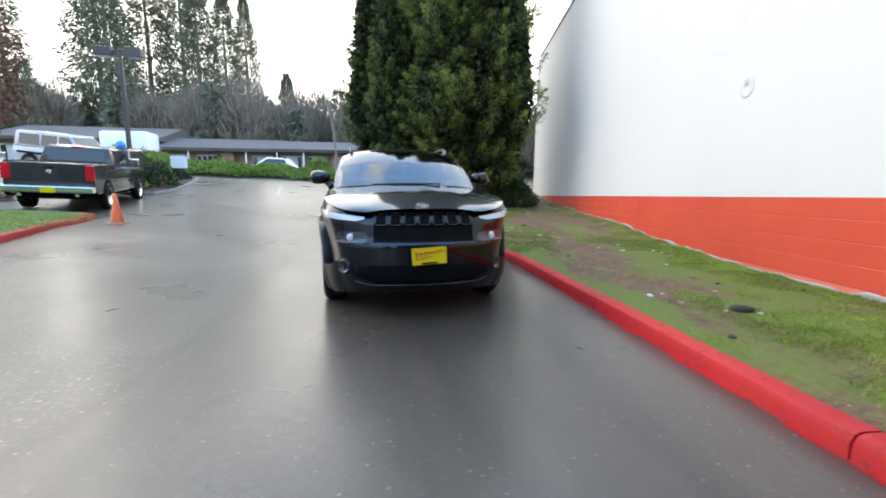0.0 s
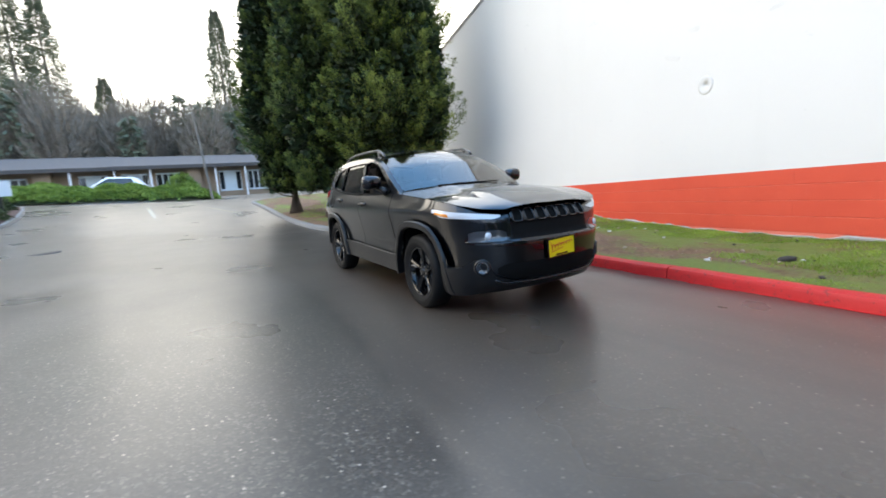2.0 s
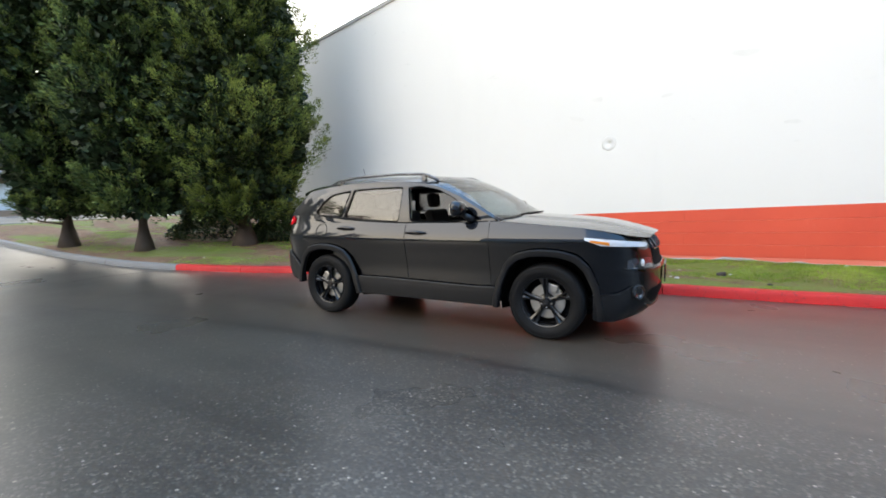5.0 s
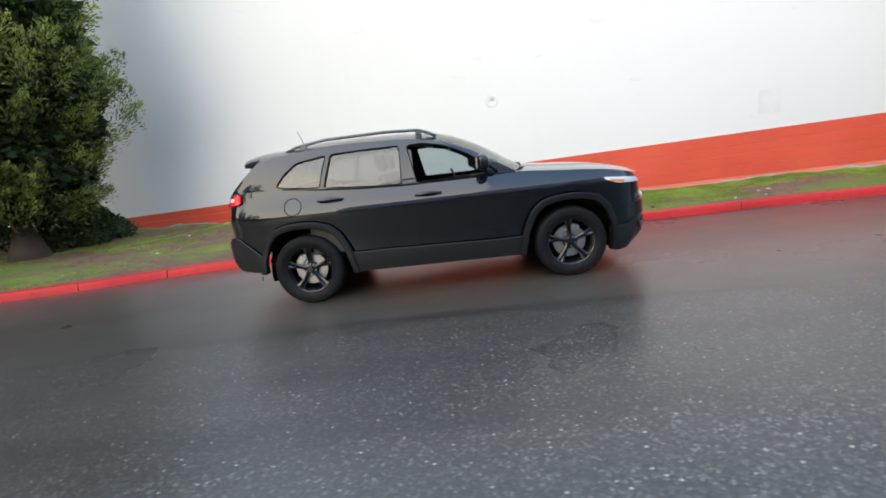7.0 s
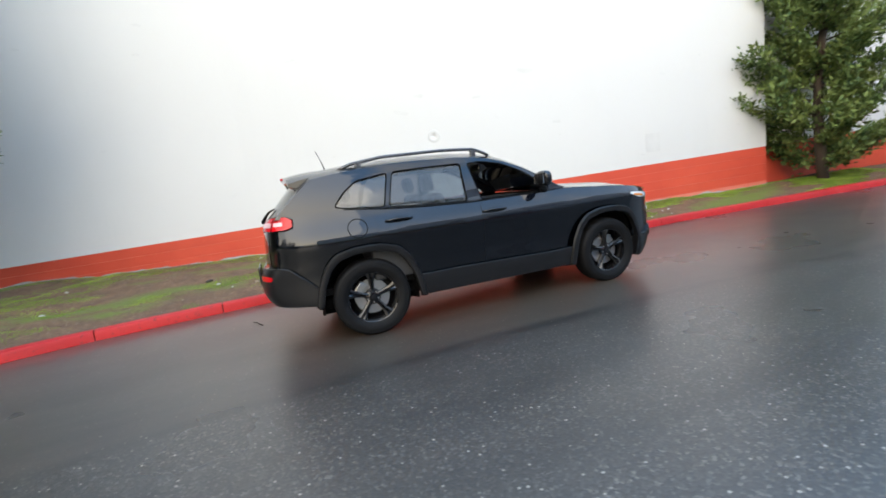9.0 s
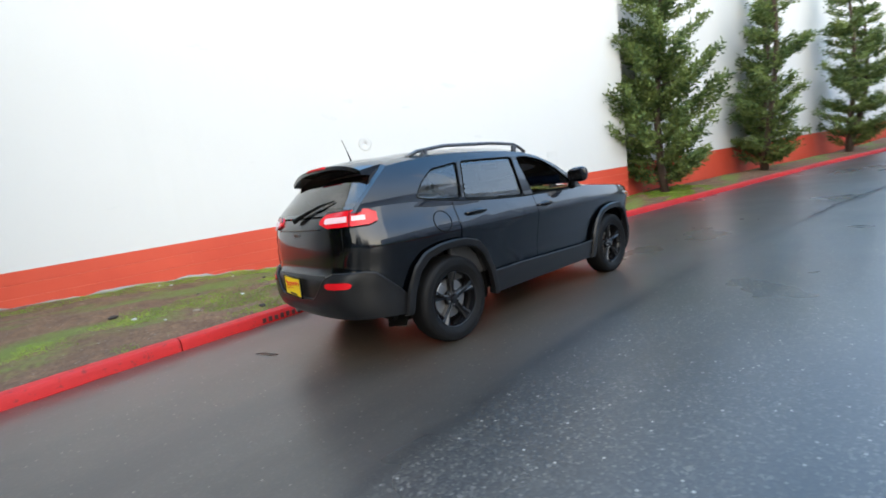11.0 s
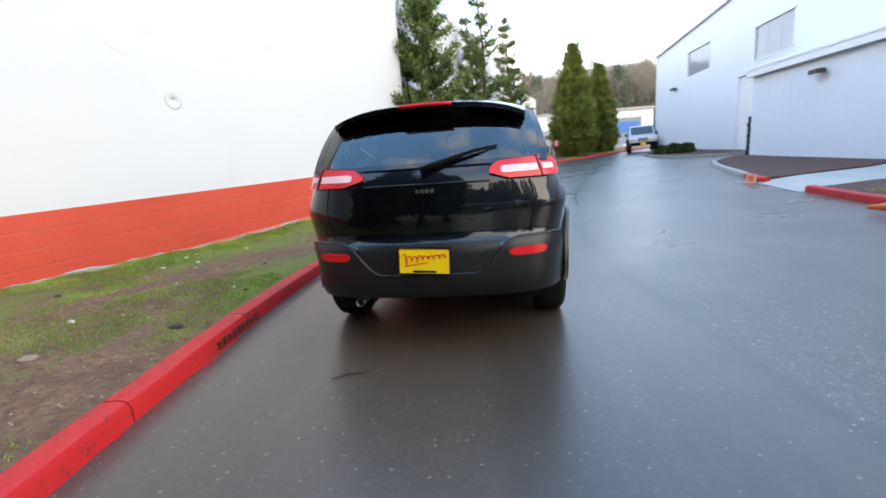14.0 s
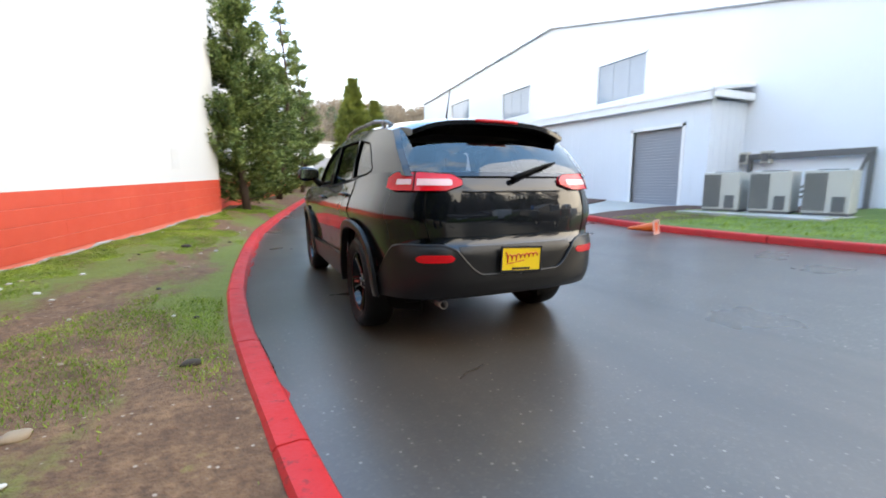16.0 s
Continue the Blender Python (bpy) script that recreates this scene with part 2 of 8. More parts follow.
LAWN = lawn_material()
MULCH = simple("red brown bark mulch", (0.075, 0.030, 0.020), 0.9, vary=0.5, scale=14, bump=0.9)
EARTH = simple("rough ground", (0.10, 0.11, 0.045), 0.95, vary=0.4, scale=2, bump=0.5)
GRASS = leaf_material("grass blades", (0.085, 0.155, 0.014), (0.155, 0.245, 0.026), (0.25, 0.335, 0.05))
CEDAR = leaf_material("cedar fronds", (0.020, 0.040, 0.014), (0.042, 0.070, 0.020), (0.072, 0.105, 0.028))
CEDAR_LIGHT = leaf_material("lit cedar fronds", (0.030, 0.050, 0.012), (0.062, 0.090, 0.018), (0.105, 0.135, 0.030))
# near-black green: shade deep in the crown is put into the colour
CEDAR_SHADE = leaf_material("shade-dark cedar fronds", (0.006, 0.013, 0.005), (0.012, 0.023, 0.008), (0.020, 0.034, 0.011))
# tip greens: yellow-green foliage, with light on the plume ends put into the colour
CEDAR_TIP = leaf_material("green cedar tips", (0.062, 0.095, 0.022), (0.105, 0.140, 0.032), (0.150, 0.185, 0.048))
CEDAR_GOLD = leaf_material("yellow-green cedar tips", (0.082, 0.120, 0.022), (0.140, 0.180, 0.036), (0.205, 0.240, 0.058))
PINE_TIP = leaf_material("pale pine tips", (0.075, 0.11, 0.03), (0.12, 0.16, 0.045), (0.18, 0.21, 0.07))
PINE = leaf_material("pine needles", (0.034, 0.068, 0.022), (0.085, 0.140, 0.040), (0.17, 0.22, 0.065))
CYPRESS = leaf_material("cypress fronds", (0.075, 0.105, 0.026), (0.125, 0.165, 0.036), (0.19, 0.22, 0.05))
IVY = leaf_material("ivy leaves", (0.055, 0.110, 0.020), (0.110, 0.190, 0.034), (0.185, 0.270, 0.060))
SHRUB = leaf_material("dark shrub leaves", (0.010, 0.022, 0.010), (0.022, 0.042, 0.016), (0.05, 0.075, 0.025))
BARK = simple("brown bark", (0.085, 0.058, 0.042), 0.9, vary=0.4, scale=16, bump=0.9)
GREY_BARK = simple("grey bark", (0.19, 0.17, 0.15), 0.9, vary=0.3, scale=10, bump=0.7)


# ---- building blocks ----
def part(name, bm, material, parent=None, label="", smooth=False, angle=None):
    """Links a bmesh as one mesh object, under a thing or part where given."""
    me = bpy.data.meshes.new(name)
    bm.to_mesh(me)
    bm.free()
    if smooth or angle:
        me.polygons.foreach_set("use_smooth", [True] * len(me.polygons))
        if angle:
            me.set_sharp_from_angle(angle=radians(angle))
    me.materials.append(material)
    ob = new(name, me)
    if parent:
        ob.parent = parent
    return tagged(ob, label)


def mesh_object(name, verts, faces, material, parent=None, label="", smooth=False):
    me = bpy.data.meshes.new(name)
    me.from_pydata([tuple(v) for v in verts], [], [tuple(f) for f in faces])
    if smooth:
        me.polygons.foreach_set("use_smooth", [True] * len(me.polygons))
    me.materials.append(material)
    ob = new(name, me)
    if parent:
        ob.parent = parent
    return tagged(ob, label)


def empty(name, label, category, m=None, group="", kind=""):
    ob = new(name)
    if m is not None:
        ob.matrix_basis = m
    return tagged(ob, label, category, group, kind)


def box(bm, x0, x1, y0, y1, z0, z1, bevel=0.0, m=None):
    vs = [bm.verts.new(p) for p in ((x0, y0, z0), (x1, y0, z0), (x1, y1, z0), (x0, y1, z0), (x0, y0, z1), (x1, y0, z1), (x1, y1, z1), (x0, y1, z1))]
    fs = [bm.faces.new([vs[i] for i in f]) for f in ((3, 2, 1, 0), (4, 5, 6, 7), (0, 1, 5, 4), (1, 2, 6, 5), (2, 3, 7, 6), (3, 0, 4, 7))]
    if m is not None:
        for v in vs:
            v.co = m @ v.co
    if bevel:
        es = list({e for f in fs for e in f.edges})
        bmesh.ops.bevel(bm, geom=es, offset=bevel, segments=2, profile=0.5, affect="EDGES")
    return bm


def boxed(*a, **k):
    return box(bmesh.new(), *a, **k)


def tube(bm, p0, p1, r0, r1=None, n=12, caps=True):
    """A tapered round bar from p0 to p1."""
    r1 = r0 if r1 is None else r1
    p0, p1 = Vector(p0), Vector(p1)
    q = (p1 - p0).to_track_quat("Z", "Y")
    rings = []
    for p, r in ((p0, r0), (p1, r1)):
        rings.append([bm.verts.new(p + q @ Vector((r * math.cos(2 * math.pi * i / n), r * math.sin(2 * math.pi * i / n), 0))) for i in range(n)])
    for i in range(n):
        j = (i + 1) % n
        bm.faces.new((rings[0][i], rings[0][j], rings[1][j], rings[1][i]))
    if caps:
        bm.faces.new(rings[0][::-1])
        bm.faces.new(rings[1])
    return bm


def pipe(bm, pts, r, n=10, closed=False):
    """A round bar along a line of points; r may be a list."""
    pts = [Vector(p) for p in pts]
    k = len(pts)
    rs = r if isinstance(r, (list, tuple)) else [r] * k
    rings = []
    for i, p in enumerate(pts):
        a = pts[(i - 1) % k] if closed else pts[max(0, i - 1)]
        b = pts[(i + 1) % k] if closed else pts[min(k - 1, i + 1)]
        q = (b - a).to_track_quat("Z", "Y")
        rings.append([bm.verts.new(p + q @ Vector((rs[i] * math.cos(2 * math.pi * j / n), rs[i] * math.sin(2 * math.pi * j / n), 0))) for j in range(n)])
    for i in range(k if closed else k - 1):
        a, b = rings[i], rings[(i + 1) % k]
        for j in range(n):
            bm.faces.new((a[j], a[(j + 1) % n], b[(j + 1) % n], b[j]))
    if not closed:
        bm.faces.new(rings[0][::-1])
        bm.faces.new(rings[-1])
    return bm


def lathe(bm, profile, n=32, m=None, closed=True):
    """Turns a profile of (radius, height) about z."""
    rings = [[bm.verts.new((r * math.cos(2 * math.pi * i / n), r * math.sin(2 * math.pi * i / n), h)) for i in range(n)] for r, h in profile]
    k = len(rings)
    for a in range(k if closed else k - 1):
        b = (a + 1) % k
        for i in range(n):
            j = (i + 1) % n
            bm.faces.new((rings[a][i], rings[a][j], rings[b][j], rings[b][i]))
    if m is not None:
        for ring in rings:
            for v in ring:
                v.co = m @ v.co
    return bm


def prism(bm, outline, depth, m=None, bevel=0.0):
    """A flat outline (x, y) given thickness along z, from 0 to depth."""
    lo = [bm.verts.new((x, y, 0)) for x, y in outline]
    hi = [bm.verts.new((x, y, depth)) for x, y in outline]
    n = len(outline)
    fs = [bm.faces.new(lo[::-1]), bm.faces.new(hi)]
    for i in range(n):
        j = (i + 1) % n
        fs.append(bm.faces.new((lo[i], lo[j], hi[j], hi[i])))
    if m is not None:
        for v in lo + hi:
            v.co = m @ v.co
    bmesh.ops.recalc_face_normals(bm, faces=fs)
    if bevel:
        bmesh.ops.bevel(bm, geom=list(fs[1].edges), offset=bevel, segments=2, profile=0.5, affect="EDGES")
    return bm


def interp(x, xs, ys):
    return float(np.interp(x, xs, ys))


def smooth_interp(x, xs, ys):
    """Interpolates through knots with gentle bends."""
    h = 0.12
    return (interp(x - h, xs, ys) + 2 * interp(x, xs, ys) + interp(x + h, xs, ys)) / 4


def soft_plus(v, k):
    return k * math.log1p(math.exp(max(-40.0, min(40.0, v / k))))


def land(x, y):
    """Height of the paved ground: level under the car, rising all round."""
    cx = 0.045 * (soft_plus(-x - 2.2, 0.8) - soft_plus(-x - 13, 0.8))
    ay = 0.02 * soft_plus(y - 5.2, 0.9) + 0.069 * soft_plus(y - 11, 1.2) - 0.058 * soft_plus(y - 20, 2.0) - 0.03 * soft_plus(y - 32, 2.0)
    by = 0.035 * (soft_plus(-y - 6, 1.5) - soft_plus(-y - 45, 3.0)) + 0.02 * (soft_plus(-y - 2.4, 0.6) - soft_plus(-y - 5.5, 0.6))
    rise = 0.5 / (1 + math.exp(-max(-30, min(30, (-x - 13.5) / 0.8)))) / (1 + math.exp(-max(-30, min(30, y - 14))))
    return cx + ay + by + rise

# ---- large structure ----
def axis_steps(lo, hi, near_lo, near_hi, fine, far):
    a = list(np.linspace(lo, near_lo, far, endpoint=False))
    return a + list(np.arange(near_lo, near_hi, fine)) + list(np.linspace(near_hi, hi, far))


def sheet(name, xs, ys, height, material, label, category):
    verts = [(x, y, height(x, y)) for y in ys for x in xs]
    n = len(xs)
    faces = [(j * n + i, j * n + i + 1, (j + 1) * n + i + 1, (j + 1) * n + i) for j in range(len(ys) - 1) for i in range(n - 1)]
    ob = mesh_object(name, verts, faces, material, smooth=True)
    return tagged(ob, label, category, kind="structure")


def hill(x, y):
    """The wooded land beyond the lot."""
    far = max(0.0, y - 46)
    h = 0.10 * min(far, 120)
    back = max(0.0, -y - 70)
    return land(x, y) - 0.35 + h + 0.27 * min(back, 160)


sheet("ground", axis_steps(-900, 900, -60, 60, 6, 10), axis_steps(-900, 900, -120, 120, 6, 10), hill, EARTH, "rough grassy earth under the wooded slopes", "ground")
sheet("road", list(np.arange(-34, 12.1, 0.5)), list(np.arange(-70, 40.1, 0.5)), land, ASPHALT, "wet dark grey asphalt of the car lot", "road")

KERB_Y = (-60, -40, -34, -30.5, -27.5, -23.8, -16.8, -11.5, -8.4, -5.1, -3.4, -1.5, 0, 1.3, 2.8, 3.5, 4.35, 5.45, 7.3, 8.7, 11.8, 16.5, 19.0, 20.2)
KERB_X = (-30, -18, -13, -9.2, -6.3, -3.4, -0.95, 0.25, 0.90, 1.50, 1.67, 1.79, 1.83, 1.77, 1.60, 1.50, 1.36, 1.01, 0.54, 0.34, 0.20, 0.04, -0.14, 0.33)
WALL_A, WALL_B = 4.562, 0.2475


def kerb_x(y):
    return smooth_interp(y, KERB_Y, KERB_X)


def wall_x(y):
    return WALL_A + WALL_B * y


def band_z(y):
    """Height of the top of the red band along the wall."""
    return 1.05 - 0.031 * (y + 1.2) / 0.971


def foot_z(y):
    return interp(y, (-40, -9, -5, -1, 2, 6, 10, 14, 20), (1.25, 0.42, 0.30, 0.20, 0.30, 0.36, 0.42, 0.75, 1.15))


def bank_z(x, y):
    """The grass bank between kerb and wall."""
    k = kerb_x(y) + 0.14
    w = max(k + 0.2, wall_x(min(y, 14.2)) if y < 14.5 else k + 6)
    u = max(0.0, min(1.6, (x - k) / (w - k)))
    z0 = land(kerb_x(y), y) + 0.10
    z = z0 + (max(z0 + 0.02, foot_z(y)) - z0) * min(1.0, u) ** 0.8
    lump = 0.05 * noise.noise((x * 0.9, y * 0.9, 0)) + 0.03 * noise.noise((x * 3, y * 3, 4))
    return z + lump * min(1.0, max(0.0, u) * 5)


def lawn_strip():
    ys = [y for y in np.arange(-60, -12, 1.0)] + [y for y in np.arange(-12, 20.4, 0.2)]
    n = 26
    verts, faces = [], []
    for y in ys:
        k = kerb_x(y) + 0.14
        w = wall_x(y) + 0.3 if y < 14.4 else 16.0
        if y < -33:
            w = k + 12
        for i in range(n):
            x = k + (w - k) * (i / (n - 1)) ** 1.3
            verts.append((x, y, bank_z(x, y)))
    for j in range(len(ys) - 1):
        for i in range(n - 1):
            a = j * n + i
            faces.append((a, a + 1, a + n + 1, a + n))
    ob = mesh_object("lawn", verts, faces, LAWN, smooth=True)
    tagged(ob, "patchy green grass and bare brown earth below the wall", "lawn", kind="structure")


lawn_strip()


def kerb_piece(bm, pts, width=0.16, height=0.125, side=1.0):
    """A kerb stone along points on the ground; its road face lies on the points, its back to +x where side is 1."""
    prof = [(0.0, -0.12), (0.0, height * 0.62), (0.018, height * 0.9), (0.05, height), (width - 0.02, height), (width, height - 0.02), (width, -0.12)]
    rings = []
    k = len(pts)
    for i, p in enumerate(pts):
        a, b = Vector(pts[max(0, i - 1)]), Vector(pts[min(k - 1, i + 1)])
        d = (b - a).normalized()
        out = Vector((d.y, -d.x, 0)).normalized() * side
        jig = 0.006 * noise.noise((p[0] * 2, p[1] * 2, 1.0))
        rings.append([bm.verts.new((p[0] + out.x * (u + jig), p[1] + out.y * (u + jig), p[2] + v + jig)) for u, v in prof])
    m = len(prof)
    for i in range(k - 1):
        for j in range(m - 1):
            bm.faces.new((rings[i][j], rings[i][j + 1], rings[i + 1][j + 1], rings[i + 1][j]))
    bm.faces.new(rings[0])
    bm.faces.new(rings[-1][::-1])
    bmesh.ops.recalc_face_normals(bm, faces=bm.faces[:])
    return bm


def kerb_line(pts, parent, colour_at, step=2.4, gap=0.012, side=1.0, joints=(), **k):
    """Splits a line into kerb stones with open joints, at the given places along y where there are any."""
    pts = [Vector(p) for p in pts]
    length = [0.0]
    for a, b in zip(pts, pts[1:]):
        length.append(length[-1] + (b - a).length)
    arr = np.array([tuple(p) for p in pts])

    def at(s):
        x, y = float(np.interp(s, length, arr[:, 0])), float(np.interp(s, length, arr[:, 1]))
        return (x, y, land(x, y))

    fixed = [float(np.interp(y, arr[:, 1], length)) for y in joints]
    cuts, s = [0.0], 0.0
    while s < length[-1] - 0.05:
        ahead = [f for f in fixed if f > s + 0.05]
        e = min(s + step, length[-1])
        if ahead and (ahead[0] < s + step * 1.5 or s >= fixed[0] - 0.05):
            e = ahead[0]
        if length[-1] - e < 0.4:
            e = length[-1]
        cuts.append(e)
        s = e
    for s, e in zip(cuts, cuts[1:]):
        cnt = max(2, int((e - s) / 0.22))
        line = [at(s + gap / 2 + (e - s - gap) * i / cnt) for i in range(cnt + 1)]
        mid = at((s + e) / 2)
        part("kerb_stone", kerb_piece(bmesh.new(), line, side=side, **k), colour_at(mid[0], mid[1]), parent, angle=40)


kerb_main = empty("kerb", "long kerb painted red with chipped, worn edges", "kerb", kind="structure")
kerb_line([(kerb_x(y), y, 0) for y in np.arange(-58, 19.6, 0.25)] + [(0.75, 20.3, 0), (1.5, 20.9, 0), (2.6, 21.3, 0), (5, 21.6, 0), (9, 21.8, 0), (14, 22, 0)],
          kerb_main, lambda x, y: RED_KERB if y < 7.1 else DARK_CONCRETE, joints=(-6.9, -4.59, -2.26, 0.1, 1.7, 3.0, 4.36, 5.5, 7.1))


# the white building with its red band
def wall_strip(y0, y1, inset, z_of_bottom, z_of_top, thick, step=1.0):
    bm = bmesh.new()
    n = max(1, int((y1 - y0) / step))
    rings = []
    for i in range(n + 1):
        y = y0 + (y1 - y0) * i / n
        x = wall_x(y) + inset
        rings.append([bm.verts.new(p) for p in ((x, y, z_of_bottom(y)), (x, y, z_of_top(y)), (x + thick, y, z_of_top(y)), (x + thick, y, z_of_bottom(y)))])
    for a, b in zip(rings, rings[1:]):
        for j in range(4):
            bm.faces.new((a[j], a[(j + 1) % 4], b[(j + 1) % 4], b[j]))
    bm.faces.new(rings[0][::-1])
    bm.faces.new(rings[-1])
    bmesh.ops.recalc_face_normals(bm, faces=bm.faces[:])
    return bm


def wall_top(y):
    return 7.05 - 0.02 * y


STEP_Y, END_Y, FAR_Y = -8.75, 13.4, -31.6
RECESS = 0.55
wall_main = tagged(part("wall_east", wall_strip(STEP_Y, END_Y, 0.0, band_z, wall_top, 0.3), WHITE_WALL), "tall white painted block wall above a red band", "wall", kind="structure")
wall_back = tagged(part("wall_south_east", wall_strip(FAR_Y, STEP_Y, RECESS, band_z, wall_top, 0.3), WHITE_WALL), "set-back white painted wall behind the pine trees", "wall", kind="structure")
part("wall_return", boxed(wall_x(STEP_Y) + 0.3, wall_x(STEP_Y) + RECESS + 0.1, STEP_Y - 0.002, STEP_Y + 0.3, 0, wall_top(STEP_Y)), WHITE_WALL, wall_main)
part("cap", wall_strip(STEP_Y - 0.05, END_Y + 0.05, -0.03, wall_top, lambda y: wall_top(y) + 0.10, 0.38), CONCRETE, wall_main, "thin grey metal coping")
part("red_band_core", wall_strip(STEP_Y, END_Y, 0.004, lambda y: -0.6, lambda y: band_z(y) - 0.001, 0.28), RED_JOINT, wall_main)
part("red_band_core", wall_strip(FAR_Y, STEP_Y, RECESS + 0.004, lambda y: -0.6, lambda y: band_z(y) - 0.001, 0.28), RED_WALL, wall_back)
ex, ey = wall_x(END_Y), END_Y
part("end_wall", boxed(ex + 0.02, ex + 22, ey, ey + 0.3, 0, wall_top(ey)), WHITE_WALL, wall_main)
fx, fy = wall_x(FAR_Y) + RECESS, FAR_Y
part("end_wall", boxed(fx + 0.3, fx + 25, fy, fy + 0.3, 0.0, wall_top(fy)), WHITE_WALL, wall_back)
annex = tagged(part("wall_annex", wall_strip(FAR_Y - 9.0, FAR_Y - 0.004, RECESS + 0.35, lambda y: -0.3, lambda y: wall_top(y) - 0.9, 0.3), WHITE_WALL), "lower white wall beyond the red band", "wall", kind="structure")
roof_bm = bmesh.new()
roof_bm.faces.new([roof_bm.verts.new(p) for p in ((wall_x(FAR_Y) + 0.8, FAR_Y + 0.2, 7.4), (28, FAR_Y + 0.2, 7.4), (28, END_Y, 6.6), (wall_x(END_Y) + 0.2, END_Y, 6.6))])
tagged(part("roof", roof_bm, CONCRETE), "flat grey roof behind the wall top", "roof", kind="structure")

# ---- the parked sport utility vehicle ----
CAR_BLACK = paint_material("black car paint", (0.0065, 0.0085, 0.013), 0.40, 1.0, 1.0)
PLASTIC = simple("dark grey bumper plastic", (0.009, 0.009, 0.010), 0.34, vary=0.15, scale=20, bump=0.05, Specular_IOR_Level=0.34)
GLOSS_BLACK = simple("gloss black trim", (0.006, 0.006, 0.007), 0.12, vary=0.1)
MATT_BLACK = simple("matt black recess", (0.005, 0.005, 0.005), 0.8, vary=0.1, Specular_IOR_Level=0.1)
RUBBER = simple("tyre rubber", (0.006, 0.006, 0.0065), 0.62, vary=0.3, scale=20, bump=0.15, Specular_IOR_Level=0.18)
STEEL = simple("brushed brake steel", (0.34, 0.335, 0.33), 0.42, 1.0, vary=0.2, scale=20)
STEEL_DARK = simple("dull exhaust steel", (0.20, 0.20, 0.20), 0.35, 1.0, vary=0.2, scale=20)
RAIL_SATIN = simple("satin dark rail metal", (0.10, 0.10, 0.105), 0.28, 0.7, vary=0.1, scale=20)
CHROME = simple("chrome", (0.75, 0.75, 0.76), 0.12, 1.0, vary=0.05)
CLEAR_LENS = simple("clear lamp lens over white reflector", (0.60, 0.61, 0.63), 0.08, 0.0, vary=0.1, scale=30, Coat_Weight=1.0)
DARK_LENS = simple("smoked lamp lens", (0.03, 0.033, 0.04), 0.06, 0.0, vary=0.2, Coat_Weight=1.0)
AMBER = simple("amber reflector", (0.75, 0.23, 0.03), 0.2, 0.0, vary=0.1, Coat_Weight=1.0)
RED_LENS = simple("red lamp lens", (0.62, 0.006, 0.014), 0.22, 0.0, vary=0.3, scale=60, Coat_Weight=0.25, Specular_IOR_Level=0.3)
PINK_LENS = simple("pale reflector in the tail lamp", (0.80, 0.50, 0.50), 0.3, 0.0, vary=0.3, scale=30, Coat_Weight=0.25)
YELLOW = simple("yellow dealer plate", (0.80, 0.55, 0.010), 0.35, 0.0, vary=0.06, Coat_Weight=0.4)
PLATE_RED = simple("red print", (0.55, 0.02, 0.015), 0.4)
SCREEN_GLASS = thin_glass("windscreen glass", (0.42, 0.50, 0.52), 0.01, 1.9)
TINT_GLASS = thin_glass("tinted privacy glass", (0.30, 0.285, 0.275), 0.01, 1.72)
CLOTH = simple("black seat cloth", (0.022, 0.022, 0.024), 0.85, vary=0.2, scale=30, bump=0.2)
DASH = simple("dashboard plastic", (0.03, 0.03, 0.032), 0.6, vary=0.15)
LINER = simple("pale grey headliner", (0.40, 0.39, 0.37), 0.9, vary=0.08)

# the plan outline of one half, from the nose round to the tail
PLAN_X = (0, 0.18, 0.36, 0.50, 0.64, 0.755, 0.835, 0.882, 0.905, 0.916, 0.922, 0.924, 0.924, 0.922, 0.918, 0.906, 0.882, 0.830, 0.745, 0.61, 0.40, 0.20, 0)
PLAN_Y = (-2.300, -2.297, -2.280, -2.245, -2.19, -2.10, -1.97, -1.79, -1.56, -1.25, -0.85, -0.2, 0.5, 1.0, 1.35, 1.64, 1.88, 2.06, 2.18, 2.255, 2.295, 2.308, 2.31)


def plan_curve():
    """The outline resampled evenly and eased, with its arc length and outward normals."""
    px, py = np.array(PLAN_X), np.array(PLAN_Y)
    s = np.concatenate([[0], np.cumsum(np.hypot(np.diff(px), np.diff(py)))])
    t = np.linspace(0, s[-1], 900)
    x, y = np.interp(t, s, px), np.interp(t, s, py)
    kern = np.hanning(61)
    kern /= kern.sum()
    pad = 60
    xe = np.concatenate([-x[pad:0:-1], x, -x[-2:-pad - 2:-1]])
    ye = np.concatenate([y[pad:0:-1], y, y[-2:-pad - 2:-1]])
    x, y = np.convolve(xe, kern, "same")[pad:-pad], np.convolve(ye, kern, "same")[pad:-pad]
    s = np.concatenate([[0], np.cumsum(np.hypot(np.diff(x), np.diff(y)))])
    tx, ty = np.gradient(x, s), np.gradient(y, s)
    n = np.hypot(tx, ty)
    return s, x, y, ty / n, -tx / n


CS, CX, CY, CNX, CNY = plan_curve()
S_END = float(CS[-1])


def s_at_y(y):
    return float(np.interp(y, CY, CS))


def s_front(x):
    return float(np.interp(x, CX[:300], CS[:300]))


def s_rear(x):
    return float(np.interp(-x, -CX[600:], CS[600:]))


TOP_Y = (-2.3, -2.2, -2.05, -1.9, -1.66, -1.14, -0.9, -0.43, 0.18, 0.69, 1.22, 1.54, 1.9, 2.1, 2.31)
TOP_Z = (0.925, 0.95, 0.985, 1.02, 1.06, 1.10, 1.125, 1.11, 1.11, 1.13, 1.17, 1.205, 1.215, 1.20, 1.165)
LOW_Y = (-2.3, -2.1, -1.8, -1.7, -0.9, 0.9, 1.8, 2.1, 2.31)
